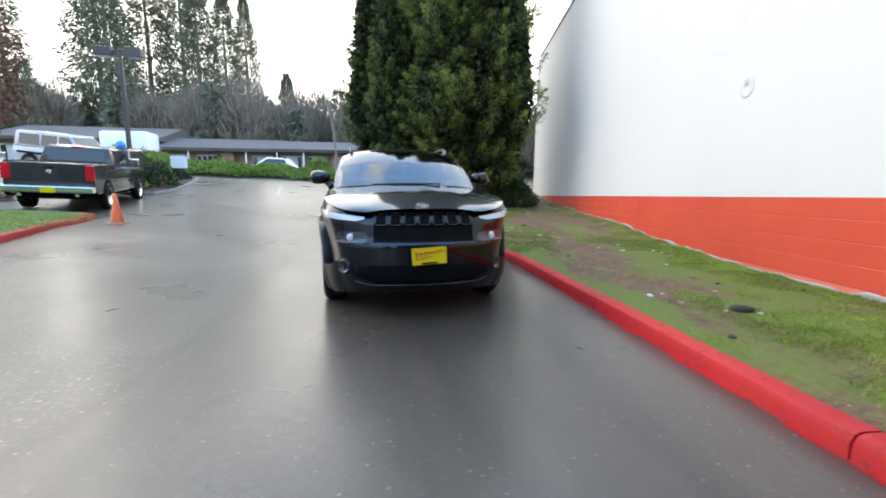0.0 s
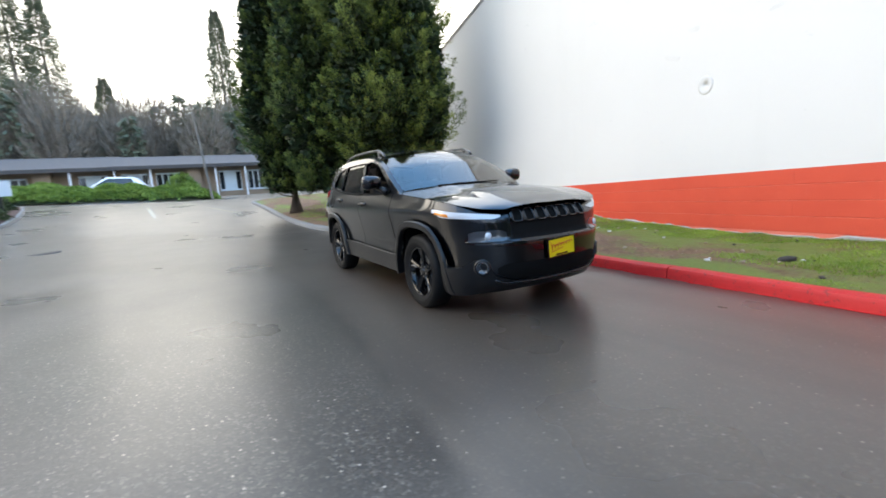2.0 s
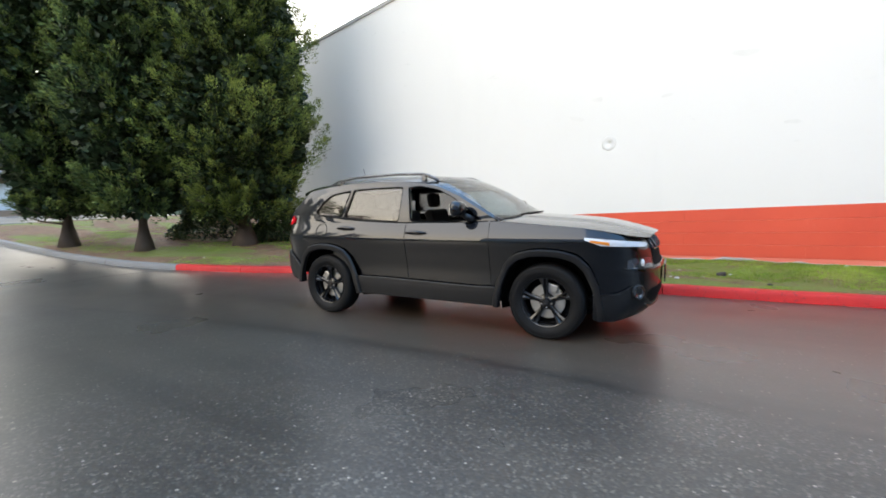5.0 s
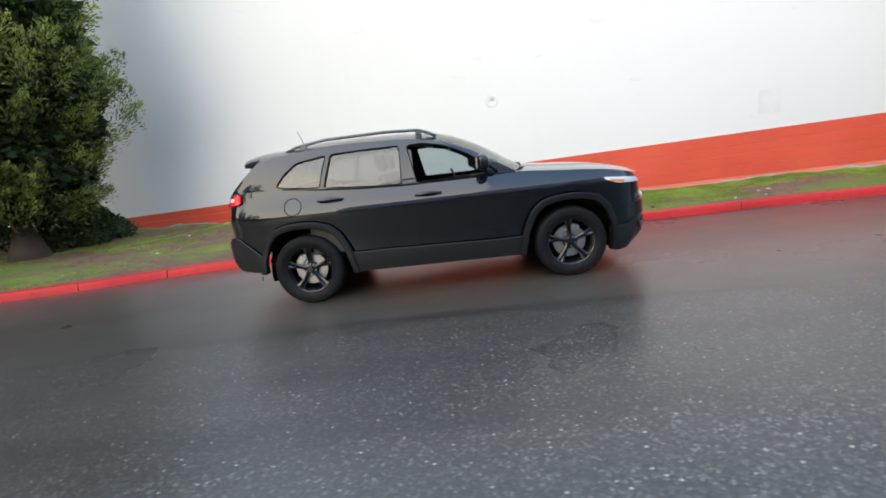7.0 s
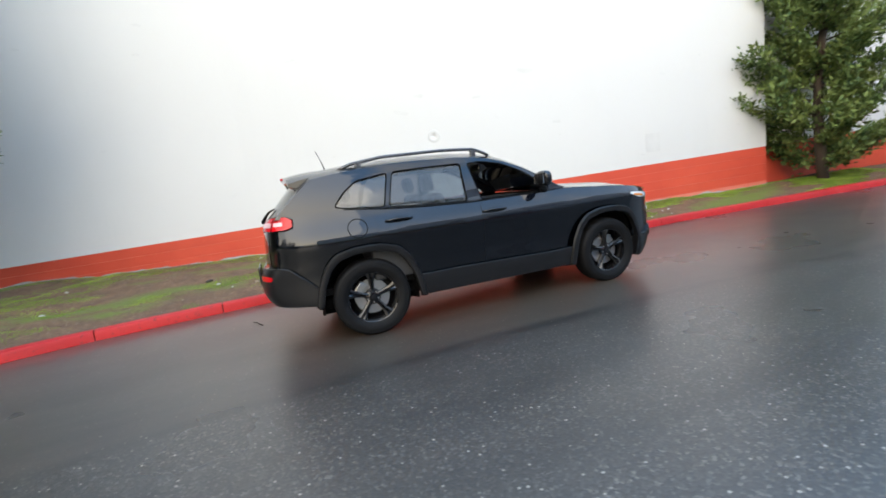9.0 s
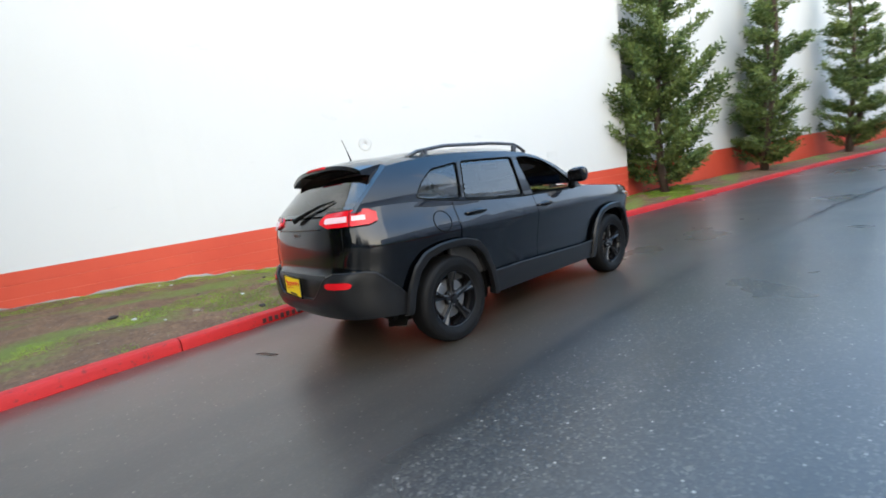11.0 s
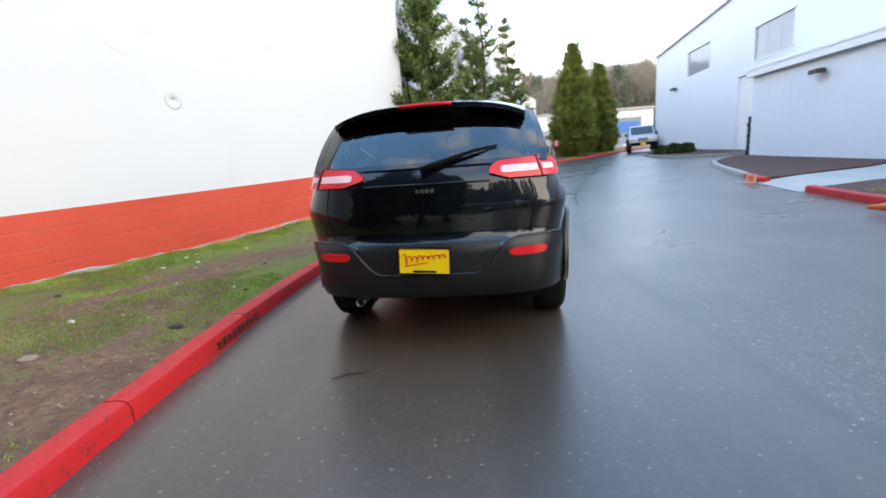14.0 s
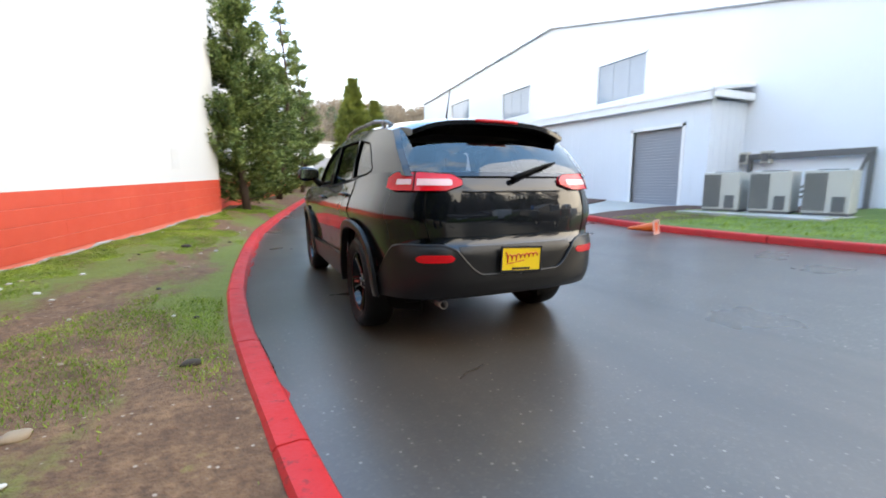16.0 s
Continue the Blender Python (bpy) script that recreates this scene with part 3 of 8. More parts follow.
LOW_Z = (0.25, 0.22, 0.20, 0.27, 0.28, 0.29, 0.36, 0.39, 0.39)


def top_z(y):
    return smooth_interp(y, TOP_Y, TOP_Z)


def low_z(y):
    return smooth_interp(y, LOW_Y, LOW_Z)


def off_side(z):
    return interp(z, (0.2, 0.30, 0.42, 0.50, 0.62, 0.80, 0.925, 0.955, 1.0, 1.06, 1.12, 1.22), (-0.12, -0.080, -0.062, -0.060, -0.052, -0.018, 0.010, 0.008, -0.008, -0.032, -0.058, -0.085))


def off_nose(z):
    return interp(z, (0.2, 0.25, 0.32, 0.42, 0.56, 0.68, 0.72, 0.80, 0.88, 0.93, 0.98, 1.05), (-0.20, -0.13, -0.06, -0.015, 0.0, 0.0, -0.03, -0.045, -0.06, -0.10, -0.16, -0.30))


def off_tail(z):
    return interp(z, (0.36, 0.42, 0.50, 0.58, 0.70, 0.735, 0.76, 0.90, 1.05, 1.10, 1.16, 1.22), (-0.10, -0.04, -0.005, 0.0, -0.005, -0.03, -0.055, -0.06, -0.075, -0.085, -0.115, -0.16))


def skin(s, z, off=0.0, side=1):
    """A point of the car's skin, s along the outline and z up; side -1 is the kerb-free side."""
    x, y = float(np.interp(s, CS, CX)), float(np.interp(s, CS, CY))
    nx, ny = float(np.interp(s, CS, CNX)), float(np.interp(s, CS, CNY))
    w = nx * nx
    d = off_side(z) * w + (off_nose(z) if ny < 0 else off_tail(z)) * (1 - w) + off
    return Vector((side * max(0.0, x + nx * d), y + ny * d, z))


ARCH = ((-0.465, -0.16), (-0.455, -0.02), (-0.415, 0.16), (-0.345, 0.31), (-0.26, 0.395), (-0.13, 0.432), (0, 0.440), (0.13, 0.432), (0.26, 0.395), (0.345, 0.31), (0.415, 0.16), (0.455, -0.02), (0.465, -0.16))
HUB_Y, HUB_Z, TYRE_R = 1.35, 0.364, 0.364


def arch_top(dy, scale=1.0):
    """Height over the hub of the wheel opening at dy along the car."""
    xs = [p[0] * scale for p in ARCH[3:10]]
    if abs(dy) > 0.465 * scale:
        return None
    zs = [p[1] * scale for p in ARCH]
    ys = [p[0] * scale for p in ARCH]
    half = len(ARCH) // 2
    return interp(-abs(dy), ys[:half + 1], zs[:half + 1])


def in_arch(y, z, scale=1.0):
    for hub in (-HUB_Y, HUB_Y):
        t = arch_top(y - hub, scale)
        if t is not None and z < HUB_Z + t:
            return True
    return False


def patch(name, ss, z_low, z_high, nz, off, material, parent, thick=0.012, side=1, label="", angle=35):
    """A panel lying on the skin: s values, its lower and upper edge as functions of s."""
    bm = bmesh.new()
    outer, inner = [], []
    for s in ss:
        a, b = z_low(s), z_high(s)
        o = off(s) if callable(off) else off
        outer.append([bm.verts.new(skin(s, a + (b - a) * j / nz, o, side)) for j in range(nz + 1)])
        inner.append([bm.verts.new(skin(s, a + (b - a) * j / nz, o - thick, side)) for j in (0, nz)])
    for i in range(len(ss) - 1):
        for j in range(nz):
            bm.faces.new((outer[i][j], outer[i + 1][j], outer[i + 1][j + 1], outer[i][j + 1]))
        bm.faces.new((outer[i][0], inner[i][0], inner[i + 1][0], outer[i + 1][0]))
        bm.faces.new((outer[i][nz], outer[i + 1][nz], inner[i + 1][1], inner[i][1]))
    for i in (0, -1):
        bm.faces.new([*outer[i], inner[i][1], inner[i][0]])
    bmesh.ops.recalc_face_normals(bm, faces=bm.faces[:])
    return part(name, bm, material, parent, label, angle=angle)


def lin(a, b, n):
    return [a + (b - a) * i / n for i in range(n + 1)]


def const(v):
    return lambda s: v


def y_of(s):
    return float(np.interp(s, CS, CY))


def x_of(s):
    return float(np.interp(s, CS, CX))


def curve_of(xs, ys, by=None):
    by = by or y_of
    return lambda s: interp(by(s), xs, ys)


car = empty("parked_car", "black compact sport utility vehicle with black wheels, front window open", "car", pose(0.10, 0, 0))


def car_body():
    bm = bmesh.new()
    ss = lin(0, S_END, 170)
    lows = (0.0, 0.35, 0.7)
    absol = [0.44, 0.48, 0.52, 0.56, 0.60, 0.64, 0.68, 0.71, 0.735, 0.76, 0.80, 0.84, 0.88]
    highs = (0.15, 0.3, 0.45, 0.6, 0.75, 0.88, 1.0)
    for side in (1, -1):
        cols = []
        for s in ss:
            y = y_of(s)
            a, b = low_z(y), top_z(y)
            zs = [a + (0.44 - a) * k for k in lows] + absol + [0.88 + (b - 0.88) * k for k in highs]
            cols.append([(bm.verts.new(skin(s, z, 0, side)), y, z) for z in zs])
        for i in range(len(ss) - 1):
            for j in range(len(cols[0]) - 1):
                quad = (cols[i][j], cols[i + 1][j], cols[i + 1][j + 1], cols[i][j + 1])
                y = sum(q[1] for q in quad) / 4
                z = sum(q[2] for q in quad) / 4
                if in_arch(y, z, 1.05):
                    continue
                f = bm.faces.new([q[0] for q in (quad if side == 1 else quad[::-1])])
    bmesh.ops.remove_doubles(bm, verts=bm.verts[:], dist=0.0005)
    loose = [v for v in bm.verts if not v.link_faces]
    bmesh.ops.delete(bm, geom=loose, context="VERTS")
    bmesh.ops.recalc_face_normals(bm, faces=bm.faces[:])
    part("body", bm, CAR_BLACK, car, angle=50)


car_body()


# bonnet: a height field between the wing edges
def bonnet():
    bm = bmesh.new()
    ys = lin(-2.20, -0.78, 34)
    rows = []
    for y in ys:
        s = s_at_y(max(y, -2.12))
        edge = skin(s, top_z(y), 0.0)
        xe = edge.x if y > -2.12 else interp(y, (-2.20, -2.12), (0.50, edge.x))
        row = []
        for i in range(33):
            r = -1 + 2 * i / 32
            x = xe * r
            dome = 0.045 * (1 - abs(r) ** 2.2) + 0.014 * (1 / (1 + math.exp((abs(x) - 0.42) / 0.02))) * interp(y, (-2.2, -1.8, -0.8), (0.2, 1, 1))
            z = top_z(y) + dome - 0.02 * max(0, (-2.05 - y) / 0.15) * (1 - abs(r)) + 0.004
            row.append(bm.verts.new((x, y - 0.05 * (1 - r * r) * interp(y, (-2.2, -2.0, -1.0, -0.78), (0.9, 0.3, 0.8, 1.6)), z)))
        rows.append(row)
    for a, b in zip(rows, rows[1:]):
        for i in range(32):
            bm.faces.new((a[i], a[i + 1], b[i + 1], b[i]))
    bmesh.ops.recalc_face_normals(bm, faces=bm.faces[:])
    part("bonnet", bm, CAR_BLACK, car, angle=40)


bonnet()

# greenhouse
FRONT_EDGE = ((-0.86, 1.13), (-0.70, 1.225), (-0.55, 1.315), (-0.43, 1.385), (-0.28, 1.45), (-0.15, 1.50), (-0.02, 1.530))
ROOF_EDGE = ((-0.02, 1.530), (0.10, 1.550), (0.30, 1.570), (0.72, 1.582), (1.02, 1.578), (1.36, 1.556), (1.60, 1.530), (1.74, 1.508))
BACK_EDGE = ((1.74, 1.508), (1.84, 1.43), (1.94, 1.34), (2.03, 1.255), (2.09, 1.185))


def shell_x(y, z):
    """Half width of the cabin at y and z."""
    t = (z - 1.12) / 0.45
    taper = interp(y, (-0.9, -0.6, -0.2, 0.3, 1.0, 1.4, 1.7, 1.9, 2.1), (0.945, 0.97, 0.99, 1.0, 0.995, 0.975, 0.945, 0.912, 0.87))
    return (0.862 - 0.150 * t + 0.022 * math.sin(math.pi * max(0.0, min(1.0, t)))) * taper


def smooth_line(pts, n):
    pts = np.array(pts, float)
    s = np.concatenate([[0], np.cumsum(np.hypot(*np.diff(pts, axis=0).T))])
    t = np.linspace(0, s[-1], n)
    return [(float(np.interp(v, s, pts[:, 0])), float(np.interp(v, s, pts[:, 1]))) for v in t]


def rounded(poly, r=0.035, n=4):
    """A closed outline with its corners rounded."""
    out = []
    k = len(poly)
    for i in range(k):
        p = Vector(poly[i])
        a, b = Vector(poly[i - 1]) - p, Vector(poly[(i + 1) % k]) - p
        ra, rb = min(r, a.length * 0.45), min(r, b.length * 0.45)
        pa, pb = p + a.normalized() * ra, p + b.normalized() * rb
        for j in range(n + 1):
            t = j / n
            q = (1 - t) ** 2 * pa + 2 * t * (1 - t) * p + t * t * pb
            out.append((q.x, q.y))
    return out


FRONT_WINDOW = rounded(((0.21, 1.500), (0.06, 1.508), (-0.17, 1.462), (-0.38, 1.362), (-0.58, 1.228), (-0.69, 1.140), (-0.43, 1.128), (0.135, 1.128)))
REAR_WINDOW = rounded(((0.985, 1.500), (0.62, 1.508), (0.285, 1.508), (0.290, 1.130), (0.69, 1.148), (1.075, 1.178)))
QUARTER_WINDOW = rounded(((1.575, 1.235), (1.475, 1.355), (1.34, 1.452), (1.035, 1.496), (1.085, 1.33), (1.118, 1.185), (1.46, 1.212)))
WINDOWS = (FRONT_WINDOW, REAR_WINDOW, QUARTER_WINDOW)


def flat_panel(bm, loops, place, depth):
    """Triangulates an outline with holes, maps it by place(p, inset) and gives it thickness."""
    from_pts = [[Vector((p[0], p[1], 0)) for p in loop] for loop in loops]
    tris = tessellate(from_pts)
    flat = [p for loop in loops for p in loop]
    outer = [bm.verts.new(place(p, 0.0)) for p in flat]
    inner = [bm.verts.new(place(p, depth)) for p in flat]
    for t in tris:
        bm.faces.new([outer[i] for i in t])
        bm.faces.new([inner[i] for i in t[::-1]])
    base = 0
    for loop in loops:
        k = len(loop)
        for i in range(k):
            a, b = base + i, base + (i + 1) % k
            bm.faces.new((outer[a], outer[b], inner[b], inner[a]))
        base += k
    bmesh.ops.recalc_face_normals(bm, faces=bm.faces[:])
    return bm


def tessellate(loops):
    from mathutils.geometry import tessellate_polygon
    return tessellate_polygon(loops)


def shell_normals(ob, side):
    """Gives a flat-cut cabin panel the smooth normals of the curved shell."""
    e = 0.01
    normals = []
    for v in ob.data.vertices:
        y, z = v.co.y, v.co.z
        n = Vector((1, -(shell_x(y + 4 * e, z) - shell_x(y - 4 * e, z)) / (8 * e), -(shell_x(y, z + e) - shell_x(y, z - e)) / (2 * e))).normalized()
        inner = abs(v.co.x) < shell_x(y, z) - 0.02
        normals.append((side * n.x, n.y, n.z) if not inner else (-side * n.x, -n.y, -n.z))
    ob.data.normals_split_custom_set_from_vertices(normals)


def cabin():
    belt = [(y, top_z(y) - 0.012) for y in lin(-0.86, 2.09, 40)]
    outline = belt + [p for p in smooth_line(BACK_EDGE, 10)[::-1][1:]] + [p for p in smooth_line(ROOF_EDGE, 30)[::-1][1:]] + [p for p in smooth_line(FRONT_EDGE, 16)[::-1][1:-1]]
    for side in (1, -1):
        def place(p, inset, side=side):
            return (side * (shell_x(p[0], p[1]) - inset), p[0], p[1])
        frame_ob = part("side_frame", flat_panel(bmesh.new(), [outline, *WINDOWS], place, 0.05), CAR_BLACK, car, smooth=True)
        shell_normals(frame_ob, side)
        for poly, mat, nm, lab in ((REAR_WINDOW, TINT_GLASS, "side_window", "tinted glass"), (QUARTER_WINDOW, TINT_GLASS, "quarter_window", "tinted glass"), (FRONT_WINDOW, SCREEN_GLASS, "side_window", "clear glass")):
            if poly is FRONT_WINDOW and side == -1:
                continue
            bm = bmesh.new()
            vs = [bm.verts.new(place(p, 0.014)) for p in poly]
            for t in tessellate([[Vector((p[0], p[1], 0)) for p in poly]]):
                bm.faces.new([vs[i] for i in t])
            bmesh.ops.recalc_face_normals(bm, faces=bm.faces[:])
            ob = part(nm, bm, mat, car, lab)
            ob.visible_shadow = False
        for poly in WINDOWS:
            part("window_seal", pipe(bmesh.new(), [Vector(place(p, 0.002)) for p in poly], 0.006, 6, True), MATT_BLACK, car, smooth=True)
        # gloss pillar cover between the doors
        strip = rounded(((0.218, 1.512), (0.278, 1.512), (0.282, 1.122), (0.145, 1.122)), 0.01)
        part("pillar_cover", flat_panel(bmesh.new(), [strip], lambda p, i: place(p, i - 0.004), 0.004), GLOSS_BLACK, car)
        strip = rounded(((0.992, 1.505), (1.028, 1.500), (1.110, 1.182), (1.082, 1.178)), 0.01)
        part("pillar_cover", flat_panel(bmesh.new(), [strip], lambda p, i: place(p, i - 0.004), 0.004), GLOSS_BLACK, car)
    # roof skin
    bm = bmesh.new()
    rows = []
    for y, z in smooth_line(ROOF_EDGE, 34):
        xe = shell_x(y, z)
        rows.append([bm.verts.new((xe * r, y + interp(y, (-0.02, 0.4, 1.5, 1.74), (-0.10, 0, 0, 0.06)) * (1 - r * r), z + 0.088 * (1 - abs(r) ** 3.4))) for r in lin(-1, 1, 28)])
    for a, b in zip(rows, rows[1:]):
        for i in range(28):
            bm.faces.new((a[i], a[i + 1], b[i + 1], b[i]))
    bmesh.ops.recalc_face_normals(bm, faces=bm.faces[:])
    part("roof", bm, CAR_BLACK, car, angle=60)
    bm = bmesh.new()
    rows = []
    for y, z in smooth_line(ROOF_EDGE, 12):
        xe = shell_x(y, z) - 0.06
        rows.append([bm.verts.new((xe * r, y, z - 0.03 + 0.05 * (1 - abs(r) ** 3.4))) for r in lin(-1, 1, 10)])
    for a, b in zip(rows, rows[1:]):
        for i in range(10):
            bm.faces.new((a[i], a[i + 1], b[i + 1], b[i]))
    part("headliner", bm, LINER, car, smooth=True)

    # windscreen and rear window, each with painted pillars beside the glass
    def screen(edge, n, bow_y, bow_z, cut, glass, glass_name, frame_name, low_cut=0.0, high_cut=0.0):
        line = smooth_line(edge, n)
        cols = 30
        pts = []
        for k, (y, z) in enumerate(line):
            t = k / (n - 1)
            xe = shell_x(y, z) - 0.002
            row = []
            for i in range(cols + 1):
                r = -1 + 2 * i / cols
                r = math.copysign(abs(r) ** 0.9, r)
                f = 1 - r * r
                row.append(Vector((xe * r, y + (bow_y[0] + (bow_y[1] - bow_y[0]) * t) * f, z + (bow_z[0] + (bow_z[1] - bow_z[0]) * t) * (1 - abs(r) ** 3.4))))
            pts.append(row)
        for name, mat, keep in ((glass_name, glass, True), (frame_name, CAR_BLACK, False)):
            bm = bmesh.new()
            vs = [[bm.verts.new(p) for p in row] for row in pts]
            for a in range(n - 1):
                t = (a + 0.5) / (n - 1)
                for i in range(cols):
                    r = abs(-1 + 2 * (i + 0.5) / cols)
                    inside = r < 1 - cut / 0.66 and low_cut < t < 1 - high_cut
                    if inside == keep:
                        bm.faces.new((vs[a][i], vs[a][i + 1], vs[a + 1][i + 1], vs[a + 1][i]))
            bmesh.ops.delete(bm, geom=[v for v in bm.verts if not v.link_faces], context="VERTS")
            bmesh.ops.recalc_face_normals(bm, faces=bm.faces[:])
            ob = part(name, bm, mat, car, smooth=True)
            if keep:
                ob.visible_shadow = False
        return pts

    screen(FRONT_EDGE, 22, (-0.14, -0.10), (0.045, 0.088), 0.055, SCREEN_GLASS, "windscreen", "windscreen_pillar", 0.0, 0.03)
    screen(BACK_EDGE, 18, (0.06, 0.10), (0.088, 0.0), 0.055, TINT_GLASS, "rear_window", "rear_pillar", 0.04, 0.03)


cabin()


def car_panels():
    side_z = lambda s: top_z(y_of(s)) - 0.006
    for side in (1, -1):
        # doors with their gaps
        def front_low(s):
            return 0.500
        def rear_low(s):
            y = y_of(s)
            t = arch_top(y - HUB_Y, 1.16)
            return max(0.502, HUB_Z + t) if t is not None and y < HUB_Y else 0.502
        door = patch("front_door", lin(s_at_y(-0.80), s_at_y(0.168), 16), front_low, side_z, 14, 0.006, CAR_BLACK, car, 0.010, side)
        rear = patch("rear_door", lin(s_at_y(0.178), s_at_y(1.235), 22), rear_low, side_z, 14, 0.006, CAR_BLACK, car, 0.010, side)
        for d, y0, y1, z in ((door, -0.095, 0.165, 1.008), (rear, 0.885, 1.145, 1.052)):
            bm = bmesh.new()
            mid = [skin(s_at_y(y), z + 0.010 * math.sin(math.pi * k / 10), 0.030 * math.sin(math.pi * k / 10) ** 0.5 + 0.008, side) for k, y in enumerate(lin(y0, y1, 10))]
            pipe(bm, mid, [0.010 + 0.006 * math.sin(math.pi * k / 10) for k in range(11)], 8)
            part("handle", bm, GLOSS_BLACK, d, "gloss black door handle", smooth=True)
            s0, s1 = s_at_y(y0 + 0.03), s_at_y(y1 - 0.06)
            patch("handle_cup", lin(s0, s1, 8), lambda s, s0=s0, s1=s1, z=z: z - 0.030 * math.sin(math.pi * (s - s0) / (s1 - s0)) ** 0.5 - 0.002,
                  lambda s, s0=s0, s1=s1, z=z: z + 0.030 * math.sin(math.pi * (s - s0) / (s1 - s0)) ** 0.5 + 0.002, 4, 0.0075, GLOSS_BLACK, d, 0.004, side)
        part("belt_trim", pipe(bmesh.new(), [(side * (shell_x(y, top_z(y)) + 0.002), y, top_z(y) + 0.002) for y in lin(-0.76, 1.50, 40)], 0.009, 6), MATT_BLACK, car, smooth=True)
        # lower cladding along the sill
        patch("sill_cladding", lin(s_at_y(-0.885), s_at_y(0.885), 24), lambda s: low_z(y_of(s)) + 0.005,
              lambda s: interp(y_of(s), (-0.885, -0.6, 0.5, 0.8, 0.885), (0.475, 0.468, 0.494, 0.490, 0.50)), 6, 0.044, PLASTIC, car, 0.05, side)
        part("sill_edge", pipe(bmesh.new(), [skin(s, interp(y_of(s), (-0.885, -0.6, 0.5, 0.8, 0.885), (0.475, 0.468, 0.494, 0.490, 0.50)), 0.036, side) for s in lin(s_at_y(-0.885), s_at_y(0.885), 30)], 0.009, 8), PLASTIC, car, smooth=True)
        # wheel arch trims and dark wells
        for hub in (-HUB_Y, HUB_Y):
            bm = bmesh.new()
            prof = smooth_line(ARCH, 40)
            rings = []
            for dy, dz in prof:
                ring = []
                for sc, off in ((1.00, -0.03), (1.00, 0.022), (1.03, 0.030), (1.12, 0.024), (1.145, 0.002)):
                    y, z = hub + dy * sc, HUB_Z + dz * (sc if dz > 0 else 1.0)
                    ring.append(bm.verts.new(skin(s_at_y(y), max(z, low_z(y)), off + interp(z, (0.2, 0.55, 0.82), (0.050, 0.044, 0.020)), side)))
                rings.append(ring)
            for a, b in zip(rings, rings[1:]):
                for j in range(4):
                    bm.faces.new((a[j], a[j + 1], b[j + 1], b[j]))
            bmesh.ops.recalc_face_normals(bm, faces=bm.faces[:])
            part("arch_trim", bm, PLASTIC, car, angle=50)
            bm = bmesh.new()
            rings = []
            for dy, dz in prof:
                p = skin(s_at_y(hub + dy), max(0.25, HUB_Z + dz), -0.03, side)
                rings.append((bm.verts.new(p), bm.verts.new((side * 0.52, hub + dy, HUB_Z + dz))))
            for a, b in zip(rings, rings[1:]):
                bm.faces.new((a[0], b[0], b[1], a[1]))
            bm.faces.new([r[1] for r in rings])
            part("wheel_well", bm, MATT_BLACK, car)
        # rear bumper cover, dark plastic, higher at the corners
        def bump_top(s):
            y, x = y_of(s), x_of(s)
            if y < 2.1:
                return interp(y, (1.80, 1.90, 2.05, 2.1), (0.50, 0.60, 0.735, 0.745))
            return interp(x, (0.0, 0.30, 0.36, 0.47, 0.55, 0.78), (0.545, 0.548, 0.585, 0.715, 0.745, 0.748))
        patch("rear_bumper", lin(s_at_y(1.805), S_END, 50), lambda s: low_z(y_of(s)) + 0.004, bump_top, 8, 0.022, PLASTIC, car, 0.04, side)
        part("bumper_edge", pipe(bmesh.new(), [skin(s, bump_top(s), 0.013, side) for s in lin(s_at_y(1.805), S_END, 60)], 0.0115, 8), PLASTIC, car, smooth=True)
        patch("plate_recess", lin(s_rear(0.44), S_END, 20), lambda s: interp(x_of(s), (0, 0.30, 0.36, 0.44), (0.55, 0.552, 0.59, 0.70)), const(0.735), 4, 0.006, PLASTIC, car, 0.01, side)
        refl_c, refl_w = s_rear(0.60), 0.125
        patch("rear_reflector", lin(refl_c - refl_w, refl_c + refl_w, 14), lambda s: 0.668 - 0.024 * max(0.0, 1 - abs((s - refl_c) / refl_w) ** 5) ** 0.5 - 0.002, lambda s: 0.668 + 0.022 * max(0.0, 1 - abs((s - refl_c) / refl_w) ** 5) ** 0.5 + 0.002, 3, 0.028, RED_LENS, car, 0.012, side, "red bumper reflector")
        # tail lamps wrap round the corner
        a, b = s_at_y(1.97), s_rear(0.40)
        lamp = patch("tail_lamp", lin(a, b, 30), lambda s: interp((s - a) / (b - a), (0, 0.12, 0.8, 1), (1.115, 1.095, 1.092, 1.128)),
                     lambda s: interp((s - a) / (b - a), (0, 0.1, 0.5, 0.9, 1), (1.180, 1.208, 1.208, 1.196, 1.162)), 5, 0.022, RED_LENS, car, 0.03, side, "red and clear tail lamp")
        part("lamp_gap", pipe(bmesh.new(), [skin(a + (b - a) * 0.40, z, 0.024, side) for z in lin(1.090, 1.212, 6)], 0.004, 5), MATT_BLACK, lamp, smooth=True)
        patch("side_reflector", lin(a + (b - a) * 0.16, a + (b - a) * 0.36, 8), const(1.132), const(1.166), 3, 0.026, PINK_LENS, lamp, 0.006, side, "pale inner lens")
        part("lamp_rim", pipe(bmesh.new(), [skin(a + (b - a) * u, interp(u, (0, 0.1, 0.5, 0.9, 1), (1.180, 1.210, 1.210, 1.198, 1.160)), 0.018, side) for u in lin(0, 1, 24)], 0.006, 6), GLOSS_BLACK, lamp, smooth=True)
        patch("reflector", lin(a + (b - a) * 0.44, a + (b - a) * 0.88, 16), lambda s: interp((s - a) / (b - a), (0.3, 0.85, 0.9), (1.128, 1.124, 1.136)),
              lambda s: interp((s - a) / (b - a), (0.3, 0.85, 0.9), (1.168, 1.166, 1.152)), 3, 0.026, PINK_LENS, lamp, 0.006, side, "pale inner lens")
